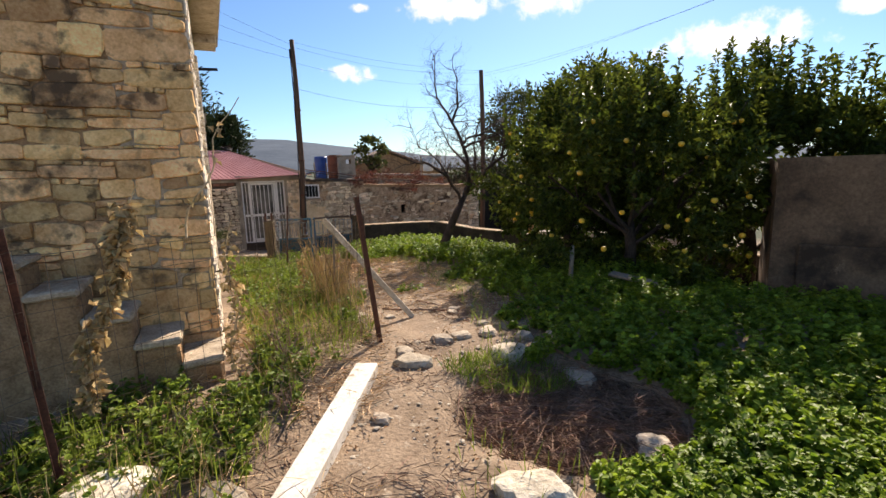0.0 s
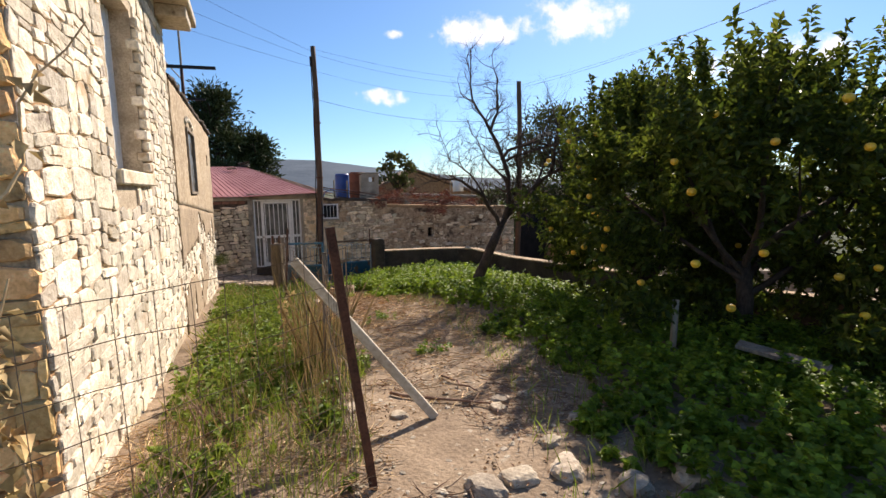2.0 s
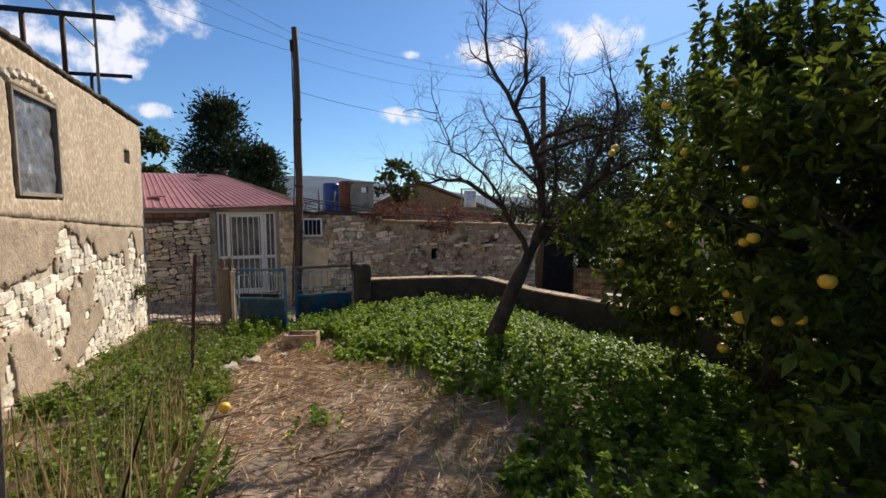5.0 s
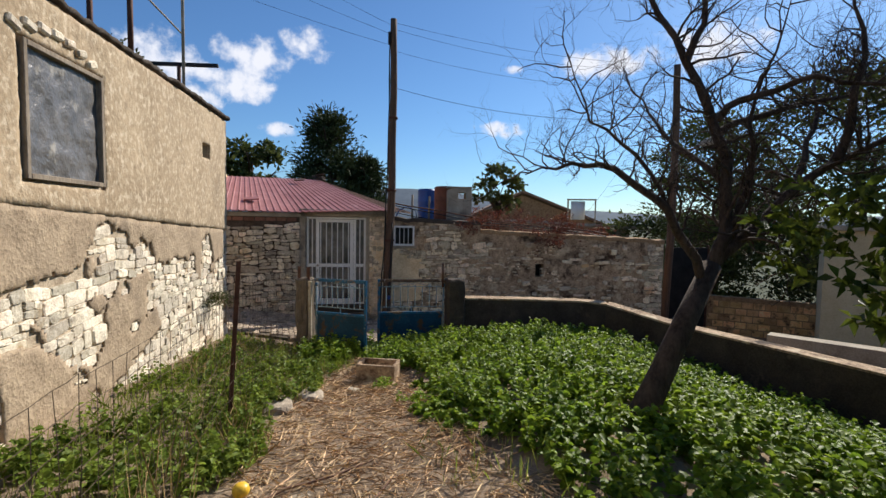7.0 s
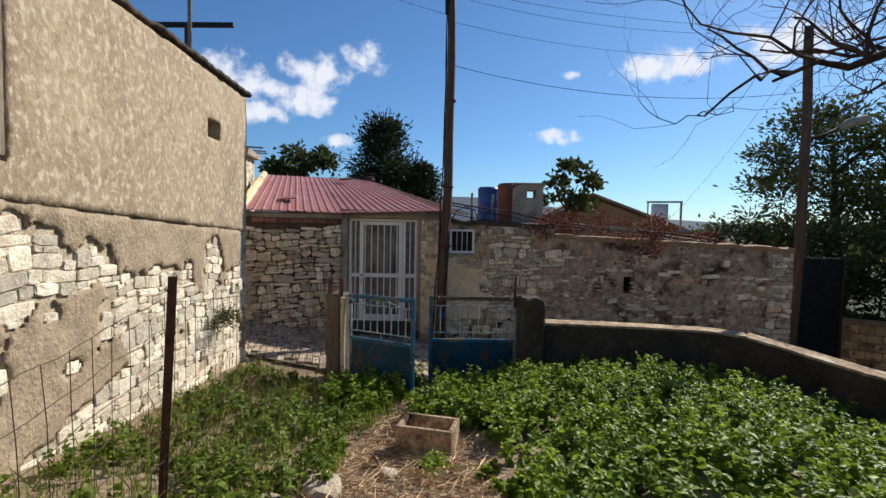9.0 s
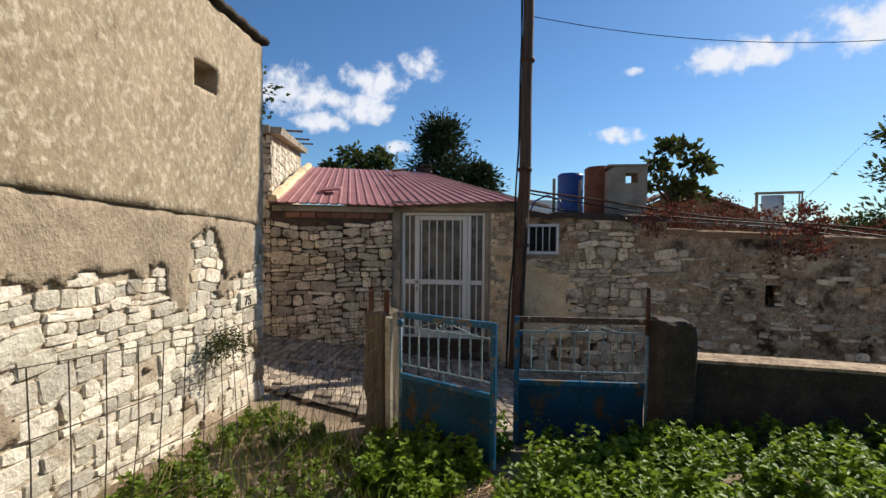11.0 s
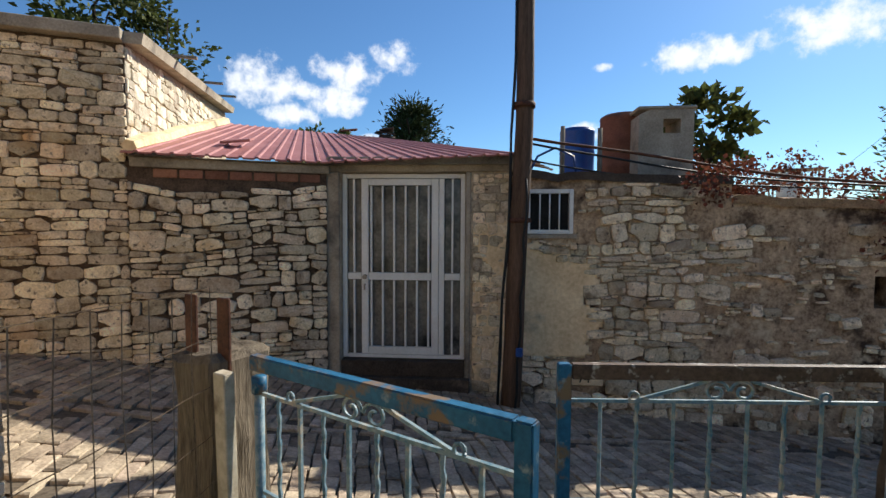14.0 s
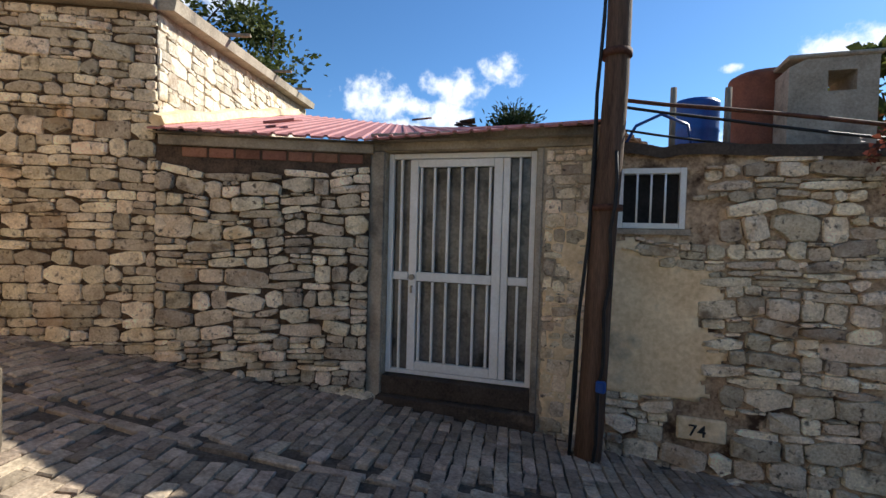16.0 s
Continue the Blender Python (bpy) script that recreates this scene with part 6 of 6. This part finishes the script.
def bare_tree():
    t = thing("bare_tree", "leaning leafless fruit tree with dark bark", "tree")
    rng = random.Random(4)
    tips = []
    tube("trunk", [(-.06, 9.78, -.35), (.0, 9.82, -.12), (.12, 9.9, .15), (.28, 10.05, .5), (.5, 10.3, .92)], [.14, .098, .086, .080, .072], BARK, t, sides=14)
    limbs = [
        ([(.42, 10.2, .80), (.14, 10.1, 1.33), (-.24, 9.9, 1.60), (-.56, 9.8, 1.66), (-.87, 9.7, 1.57)], .052),
        ([(.14, 10.1, 1.33), (-.1, 10.0, 1.75), (-.42, 9.9, 2.0), (-.6, 9.85, 2.45)], .026),
        ([(.5, 10.3, .90), (.62, 10.35, 1.23), (.51, 10.45, 1.98), (.27, 10.4, 2.5), (-.05, 10.3, 3.0), (-.08, 10.3, 3.9)], .074),
        ([(.27, 10.4, 2.5), (.46, 10.5, 2.83), (.42, 10.5, 3.26), (.30, 10.45, 3.8)], .042),
        ([(.52, 10.45, 2.05), (.74, 10.3, 2.22), (1.05, 10.2, 2.26), (1.45, 10.1, 2.16), (1.9, 10.0, 2.3)], .042),
        ([(.52, 10.45, 1.95), (1.06, 10.6, 2.16), (1.51, 10.8, 2.30), (1.9, 11.0, 2.6)], .040),
        ([(.66, 10.42, 1.15), (.76, 10.5, 1.54), (.75, 10.4, 1.83), (.80, 10.4, 2.4), (.95, 10.4, 2.9)], .040),
        ([(.5, 10.3, .92), (.71, 10.4, 1.1), (1.06, 10.5, 1.5), (1.35, 10.5, 1.74), (1.7, 10.5, 1.9), (2.3, 10.4, 2.0)], .072),
        ([(1.35, 10.5, 1.74), (1.46, 10.5, 2.48), (1.36, 10.5, 3.0)], .046),
        ([(1.06, 10.5, 1.5), (1.3, 10.9, 1.9), (1.5, 11.3, 2.4), (1.6, 11.5, 2.9)], .040),
        ([(.60, 10.4, 1.5), (.3, 10.8, 1.95), (.1, 11.2, 2.3), (-.1, 11.4, 2.7)], .036),
    ]
    for pts, r in limbs:
        bm = bmesh.new()
        pts, r = [Vector(p) for p in pts], r * .72
        fine = []
        for k in range(len(pts) - 1):
            for j in range(3):
                q = pts[k].lerp(pts[k + 1], j / 3)
                fine.append(q + noise.noise_vector(q * 2.3) * (.07 if k + j else 0) + noise.noise_vector(q * 6) * (.035 if k + j else 0))
        pts = fine + [pts[-1]]
        n = len(pts) - 1
        add_tube(bm, pts, [r * (1 - .88 * (k / n) ** 1.3) for k in range(n + 1)], 9, False)
        for k in range(1, n + 1):
            d0 = (pts[k] - pts[k - 1]).normalized()
            for _ in range((2, 3, 2)[k % 3] if k > 2 else 1):
                o = Vector((rng.uniform(-1, 1), rng.uniform(-1, 1), rng.uniform(-.3, 1))).normalized()
                st = pts[k - 1].lerp(pts[k], rng.uniform(.3, 1))
                branching(bm, tips, st, d0 * .5 + o, rng.uniform(.25, .55), max(.006, r * (1 - .6 * k / n) * .34), 2, rng, 1.05, .10, (3, 5), .66, (6, 4, 3))
        part("limb", bm, BARK, t, smooth=True)


bare_tree()


def citrus(cx, cy, r, top, seed, fruits, label, full=.43):
    t = thing("citrus_tree", label, "tree", "citrus trees beside the garden")
    rng = random.Random(seed)
    base = gz(cx, cy)
    bm = bmesh.new()
    tips = []
    add_tube(bm, [(cx, cy, base - .1), (cx + .04, cy, base + .45), (cx + .02, cy + .05, base + .9)], [.11, .085, .07], 10)
    for k in range(7):
        a = k * .9 + rng.uniform(-.2, .2)
        branching(bm, tips, Vector((cx, cy, base + .5 + .07 * k)), (math.cos(a), math.sin(a), .8), r * .95, .04, 1, rng, .35, .2, (2, 3))
    part("trunk", bm, BARK, t, smooth=True)
    # shoots in clumps all through the crown, upright ones standing free at the top
    shoots, h, clumps = [], top - base, []
    for k in range(64):
        u = Vector((rng.gauss(0, 1), rng.gauss(0, 1), rng.gauss(0, 1))).normalized()
        q = rng.uniform(.55, 1.0)
        wob = 1 + .22 * noise.noise((u.x * 2.2 + seed, u.y * 2.2, u.z * 2.2))
        taper = (1 - .42 * max(0, u.z) ** 1.5) / max(.45, math.sqrt(1 - min(0, u.z) ** 2)) ** .75
        clumps.append((Vector((cx + u.x * r * q * wob * taper, cy + u.y * r * q * wob * taper, base + h * full + u.z * h * (full - .05) * q * wob)), u))
    for k in range(860):
        c, u = clumps[k % 64]
        c = c + Vector((rng.gauss(0, 1), rng.gauss(0, 1), rng.gauss(0, .9))) * .17
        c.z = max(c.z, base + .12 + rng.uniform(0, .3))
        shoots.append((c, (u + Vector((rng.uniform(-.5, .5), rng.uniform(-.5, .5), .6))).normalized(), rng.uniform(.16, .40)))
    for k in range(78):
        a, q = rng.uniform(0, 6.28), rng.uniform(0, .92)
        c = Vector((cx + math.cos(a) * r * q, cy + math.sin(a) * r * q, top - 1.0 - .55 * q * q + .3 * noise.noise((a, q * 3, seed))))
        shoots.append((c, Vector((rng.uniform(-.22, .22), rng.uniform(-.22, .22), 1)).normalized(), rng.uniform(.5, 1.15)))
    b, ax = [], []
    for c, d, ln in shoots:
        m = int(26 * ln / .3)
        for j in range(m):
            p = c + d * (ln * j / m)
            o = Vector((rng.gauss(0, 1), rng.gauss(0, 1), rng.gauss(0, 1)))
            b.append(p), ax.append(o.normalized() + d * .55)
    s = rs.uniform(.065, .12, len(b))
    leaves("crown", np.array(b), np.array(ax), s, s * .45, LEAF_CITRUS, t, .22, "glossy dark green citrus foliage", droop=.1)
    for k in range(fruits):
        a = rng.uniform(math.pi * .8, math.pi * 1.85)
        z = rng.uniform(.18, .75)
        q = r * (1.0 - .5 * (z - .5) ** 2) * rng.uniform(.92, 1.06)
        f = orange(cx + math.cos(a) * q, cy + math.sin(a) * q, base + (top - base) * z, rng.uniform(.028, .040))
        f.name, f.parent = "fruit", t


citrus(2.40, 8.95, 1.32, 3.05, 1, 14, "dense dark green citrus tree with few oranges", .47)
citrus(2.85, 7.05, 1.62, 2.95, 2, 40, "dense dark green citrus tree hung with oranges", .48)
citrus(4.75, 7.1, 1.3, 3.15, 3, 12, "tall dark green citrus tree behind a wall")
citrus(6.3, 5.7, 1.25, 3.3, 4, 6, "tall dark green citrus tree behind a wall")
citrus(3.9, 9.6, 1.3, 2.9, 5, 4, "dark green citrus tree at the back of the garden")

# ---- shaded shed wall on the right ----
shed = thing("shed", "low shed with stained brown plaster walls", "shed")
SH = Face((3.88, 5.42), (8.2, 2.6), (-.5, -1))
wall("wall", SH, [(0, 1.55), (SH.length, 1.60)], -.5, .3, SHED, shed)
SH2 = Face((3.88, 5.42), (4.3, 6.2), (-1, .3))
wall("wall", SH2, [(0, 1.55), (SH2.length, 1.55)], -.5, .25, SHED, shed)
block("wall_foot", SH, .25, SH.length, -.3, .58, 0, .03, SHED, shed, .02, "dark damp wall foot")
for k in range(3):
    block("brick", SH, 1.0 + k * .26, 1.22 + k * .26, 1.60, 1.74, -.2, -.04, BRICK, shed, .008)


def foliage_tree(name, label, base, height, r, crown_lo, seed, mat, n, size, slim=.45, dense=.5, cone=0.0, clumps=40):
    t = thing(name, label, "tree")
    rng = random.Random(seed)
    b = Vector(base)
    tube("trunk", [b, b + Vector((.02 * height, 0, height * .45)), b + Vector((0, .02 * height, height * .85))], [height * .03, height * .022, height * .006], BARK, t, sides=8)
    bm, tips = bmesh.new(), []
    for k in range(6):
        z = height * (crown_lo + (.8 - crown_lo) * k / 6)
        a = k * 2.3
        branching(bm, tips, b + Vector((0, 0, z)), (math.cos(a), math.sin(a), .5), r * .9, height * .012, 1, rng, .3, .1, (2, 3))
    part("limb", bm, BARK, t)
    pts, ax = [], []
    for k in range(clumps):
        u = Vector((rng.gauss(0, 1), rng.gauss(0, 1), rng.gauss(0, 1))).normalized()
        zz = rng.random()
        rad = r * ((1 - zz) ** .55 if cone else math.sqrt(max(.05, 1 - (2 * zz - 1) ** 2))) * rng.uniform(.55, 1.05)
        a = rng.uniform(0, 6.28)
        c = np.array([b.x + math.cos(a) * rad, b.y + math.sin(a) * rad, b.z + height * (crown_lo + (1 - crown_lo) * zz)])
        cr = r * rng.uniform(.16, .34)
        m = n // clumps
        o = rs.normal(size=(m, 3)) * np.array([1, 1, .6]) * cr * .6
        pts.append(c + o), ax.append(unit(o) + rand_dirs(m) * .7 + np.array([0, 0, .25]))
    p, q = np.concatenate(pts), np.concatenate(ax)
    s = rs.uniform(.7, 1.3, len(p)) * size
    leaves("crown", p, q, s, s * slim, mat, t, .2)
    return t


foliage_tree("pine_tree", "large dark pine standing far behind the roofs", (-28.9, 54.3, -3), 16.0, 4.7, .25, 3, LEAF_PINE, 12000, .6, .3, cone=1, clumps=70)
foliage_tree("pine_tree", "large dark pine standing far behind the roofs", (-25.4, 56.3, -3), 11.2, 3.6, .2, 13, LEAF_PINE, 7000, .6, .3, cone=1, clumps=40)
foliage_tree("broadleaf_tree", "green broadleaf tree behind the red roof", (-26.0, 37.6, -2), 9.0, 2.6, .45, 5, LEAF_FIG, 3500, .40, .7, clumps=26)
foliage_tree("fig_tree", "small fig tree growing behind the yard wall", (-3.12, 20.9, -1.6), 4.4, .62, .70, 6, LEAF_FIG, 620, .17, .75, clumps=16)
foliage_tree("olive_tree", "shaggy olive tree beside the lane", (5.6, 31.5, -2.2), 8.2, 3.2, .15, 7, LEAF_FIG, 14000, .26, .35, clumps=90)
foliage_tree("olive_tree", "shaggy olive tree beside the lane", (9.0, 27, -2.2), 8.8, 3.6, .2, 17, LEAF_FIG, 14000, .26, .35, clumps=80)
foliage_tree("shrub", "dense green shrub at the lane's end", (3.9, 24.5, -2.2), 3.6, 1.6, .05, 27, LEAF_FIG, 4500, .16, .5, clumps=40)
foliage_tree("shrub", "dense green shrub at the lane's end", (1.6, 27.5, -2.2), 3.4, 1.8, .05, 28, LEAF_FIG, 4500, .16, .5, clumps=40)
foliage_tree("shrub", "dense green shrub at the lane's end", (7.2, 23.5, -2.2), 3.0, 1.8, .05, 29, LEAF_FIG, 4500, .16, .5, clumps=40)
foliage_tree("shrub", "dense green shrub at the lane's end", (11.5, 21.5, -2.2), 4.2, 2.2, .05, 30, LEAF_FIG, 4500, .18, .5, clumps=40)
foliage_tree("oak_tree", "green tree behind the tall stone house", (-19.9, 20.6, -.5), 8.5, 2.4, .4, 9, LEAF_FIG, 7000, .22, .6, clumps=60)


def vine():
    v = thing("grape_vine", "red autumn grape vine sprawling over the yard wall", "vine")
    rng = random.Random(31)
    bm, tips = bmesh.new(), []
    pts, ax = [], []
    for k in range(24):
        s = rng.uniform(1.9, 5.4)
        o = -rng.uniform(.15, 1.6)
        z = .93 + .20 * math.exp(-((s - 2.9) / 1.0) ** 2)
        branching(bm, tips, S3F.p(s, z, o), (rng.uniform(-1, 1), rng.uniform(-1, 1), rng.uniform(-.1, .05)), rng.uniform(.4, .75), .014, 1, rng, .4, -.08, (3, 5), .7)
    tagged(part("stem", bm, TWIG, v), kind="stuff")
    for p, d in tips:
        m = 75
        o = rs.normal(size=(m, 3)) * np.array([.11, .11, .06])
        pts.append(np.array(p) + o), ax.append(rand_dirs(m) + np.array([0, 0, -.3]))
    p = np.concatenate(pts)
    s = rs.uniform(.03, .065, len(p))
    leaves("foliage", p, np.concatenate(ax), s, s * .85, LEAF_RED, v, .15)


vine()


def dry_stalk(p, h, lean, seed, n=120):
    t = thing("dry_stalk", "withered tan climbing stalk on the fence", "dry plant", "withered stalks")
    rng = random.Random(seed)
    b = Vector(p)
    pts = [b + Vector((lean[0] * k / 10 + .03 * math.sin(k * 1.1 + seed), lean[1] * k / 10 + .03 * math.cos(k * 1.3), h * k / 10)) for k in range(11)]
    tube("stem", pts, [.009 - .0006 * k for k in range(11)], STRAW, t, sides=5)
    base = np.array([pts[rng.randint(0, 9)].lerp(pts[rng.randint(1, 10)], .1) for _ in range(n)]) + rs.normal(size=(n, 3)) * .018
    s = rs.uniform(.035, .085, n)
    leaves("foliage", base, rand_dirs(n) + np.array([0, 0, -.6]), s, s * .6, LEAF_DRY, t, .5)


dry_stalk((-2.06, 2.42, .25), 1.25, (.46, .05), 1, 460)
dry_stalk((-1.45, 3.05, .05), 1.2, (.02, .05), 2, 120)
dry_stalk((-1.85, 3.3, 1.1), 1.0, (.35, .25), 3, 14)
dry_stalk((-2.0, 6.3, -.2), .8, (.1, .0), 4, 80)
b = np.stack([HF.p(HF.y_at(12.0), 0, .06).x + rs.normal(size=900) * .10 + .03, HF.p(HF.y_at(12.0), 0, .06).y + rs.normal(size=900) * .12, -.02 + rs.normal(size=900) * .06], axis=1)
wp = leaves("wall_plant", b, rand_dirs(900) + np.array([.8, .3, -.1]), .05, .011, LEAF_FIG, None)
tagged(wp, "dark green caper plant growing from the stone wall", "plant", kind="stuff")

# ---- houses and hills beyond ----
far_house = thing("far_house", "distant low house with a brown tiled gable roof", "house")
FH = Face((-6.5, 30.2), (.2, 32.2), (.3, -1))
wall("wall", FH, [(0, 1.3), (3.0, 2.6), (6.9, 1.2)], -2.2, .4, MORTAR_TAN, far_house)
for a, b in ((0, 3.0), (3.0, 7.4)):
    bm = bmesh.new()
    z0, z1 = (1.25, 2.72) if a == 0 else (2.72, 1.05)
    vs = [bm.verts.new(FH.p(s, z + dz, o)) for s, z in ((a, z0), (b, z1)) for dz, o in ((0, .3), (.12, .3), (.12, -5), (0, -5))]
    for k in range(4):
        bm.faces.new((vs[k], vs[(k + 1) % 4], vs[4 + (k + 1) % 4], vs[4 + k]))
    bm.faces.new(vs[:4]), bm.faces.new(vs[4:])
    part("roof", bm, TILE, far_house, "brown roof tiles")
annex = thing("flat_house", "low house with a flat concrete roof", "house")
FA = Face((-3.2, 26.4), (1.4, 27.6), (.3, -1))
wall("wall", FA, [(0, 1.15), (FA.length, .95)], -2.2, 3, MORTAR_GREY, annex)
bm = bmesh.new()
add_box(bm, FA.m(FA.length / 2, 1.14, -1.4) @ pose(0, 0, 0, 0, 2.2, 0), FA.length + .5, 3.4, .12, .02)
part("roof", bm, CONCRETE, annex)
tank = thing("water_heater", "white solar water tank on a thin frame", "water tank")
tube("tank", [(-.75, 27.9, 1.35), (-.75, 27.9, 2.15)], .3, WHITE_PAINT, tank, sides=16)
for dx, dy in ((-.42, -.3), (.75, -.1), (-.42, .4), (.75, .5)):
    tube("leg", [(-.75 + dx, 27.9 + dy, 1.15), (-.75 + dx, 27.9 + dy, 2.22)], .025, CONCRETE, tank, sides=5)
bm = bmesh.new()
add_box(bm, Matrix.Translation((-.6, 27.95, 2.235)), 1.25, .8, .03)
part("top", bm, CONCRETE, tank)
yellow = thing("yellow_house", "small house with pale yellow plaster", "house")
YF = Face((4.55, 18.3), (9.0, 16.6), (-.3, -1))
wall("wall", YF, [(0, 1.15), (YF.length, 1.2)], -2.6, 4, YELLOW, yellow)
bm = bmesh.new()
add_box(bm, YF.m(YF.length / 2, 1.22, -2), YF.length + .3, 4.3, .12, .02)
part("roof", bm, CONCRETE, yellow)
lane_wall = thing("lane_wall", "low rough wall along the far side of the lane", "wall")
LW = Face((2.6, 15.4), (7.5, 12.6), (-.4, -1))
wall("wall", LW, [(0, -.62), (LW.length, -.5)], -2.4, .3, CONCRETE, lane_wall)
LB = Face((3.2, 22.0), (8.0, 21.0), (0, -1))
lb = wall("wall", LB, [(0, -.9), (LB.length, -.9)], -2.6, .25, MORTAR_TAN, lane_wall)
for r in range(5):
    for k in range(16):
        block("brick", LB, .02 + k * .29 + .14 * (r % 2), .29 + k * .29 + .14 * (r % 2), -2.0 + r * .2, -1.83 + r * .2, 0, .015, STONE_OLD, lb, 0.0)
dg = thing("metal_gate", "dark green sheet metal gate at the lane's end", "gate")
GF = Face((1.9, 21.2), (3.2, 22.0), (0, -1))
block("panel", GF, .05, 1.45, -2.2, .55, -.05, 0, DARK, dg, .01)
block("frame", GF, 0, .049, -2.2, .62, -.07, .02, RUST, dg, .005)
block("frame", GF, 1.451, 1.5, -2.2, .62, -.07, .02, RUST, dg, .005)


def hills():
    az = np.linspace(75, -75, 90)
    el = np.interp(az, [-75, -40, -12.7, -8.4, -4.8, 1.3, 6, 12, 17, 22, 30, 45, 75], [1.6, 1.2, .85, .95, 1.1, 1.5, 2.1, 2.8, 3.5, 3.7, 3.4, 2.6, 2.2])
    vs, fs = [], []
    for i, (a, e) in enumerate(zip(az, el)):
        e = e + .10 * noise.noise((i * .35, 0, 0)) + .05 * noise.noise((i * 1.1, 3, 0))
        for dist, k in ((700, -.05), (950, .55), (1250, 1.0), (1500, .5)):
            h = 1.2 + dist * math.tan(radians(e)) * k
            vs.append((-math.sin(radians(a)) * dist, math.cos(radians(a)) * dist, h))
    for i in range(len(az) - 1):
        for k in range(3):
            fs.append((i * 4 + k, i * 4 + k + 1, i * 4 + k + 5, i * 4 + k + 4))
    tagged(mesh_part("backdrop", vs, fs, HILL, smooth=True), "wooded hills on the horizon with haze painted into their blue-green colour", "hill", kind="structure")


hills()


# ---- sticks and small growth on the path ----
def stick(a, b, r, seed):
    rng = random.Random(seed)
    a, b = Vector(a), Vector(b)
    n = 7
    pts = []
    for k in range(n + 1):
        p = a.lerp(b, k / n) + Vector((rng.uniform(-.03, .03), rng.uniform(-.03, .03), 0))
        pts.append((p.x, p.y, gz(p.x, p.y) + r * .8 + .012))
    ob = tube("stick", pts, [r * (1 - .5 * k / n) for k in range(n + 1)], TWIG, None, sides=6)
    tagged(ob, "crooked brown stick lying on the path", "stick", "sticks on the path")


for k, (a, b, r) in enumerate((((-.75, 5.3, 0), (.15, 5.05, 0), .014), ((-.35, 5.75, 0), (-.05, 5.35, 0), .012), ((.1, 2.55, 0), (.32, 2.75, 0), .010), ((-2.3, 8.2, 0), (-1.7, 9.0, 0), .012),
                               ((-1.2, 7.6, 0), (-.7, 7.75, 0), .010), ((-3.1, 10.9, 0), (-2.7, 11.15, 0), .012), ((.9, 3.9, 0), (1.35, 3.2, 0), .012), ((-1.0, 1.2, 0), (-1.3, 2.2, 0), .009), ((-1.55, 8.3, 0), (-1.45, 8.75, 0), .011))):
    stick(a, b, r, k)


def dry_bush(x, y, h, seed):
    b = thing("dry_bush", "small leafless twiggy bush among the weeds", "bush", "dry bushes")
    rng = random.Random(seed)
    for k in range(5):
        bm, tips = bmesh.new(), []
        a = k * 1.3 + seed
        branching(bm, tips, Vector((x, y, gz(x, y) - .02)), (.5 * math.cos(a), .5 * math.sin(a), 1), h, .008, 2, rng, .6, .15, (3, 4), .6, (5, 4, 3))
        part("stem", bm, TWIG, b)


dry_bush(-1.25, 3.48, .36, 1)
dry_bush(-1.0, 2.75, .22, 2)
dry_bush(-1.75, 4.55, .26, 3)
x = np.concatenate([cx + rs.normal(size=18) * .09 for cx in (-1.35, -2.6, -1.9, -3.05, -.55)])
y = np.concatenate([cy + rs.normal(size=18) * .07 for cy in (8.1, 11.1, 10.3, 11.95, 6.6)])
weeds("path_weeds", x, y, rs.uniform(.04, .13, len(x)), 9, .045, LEAF_WEED, "small tufts of green weeds on the path")
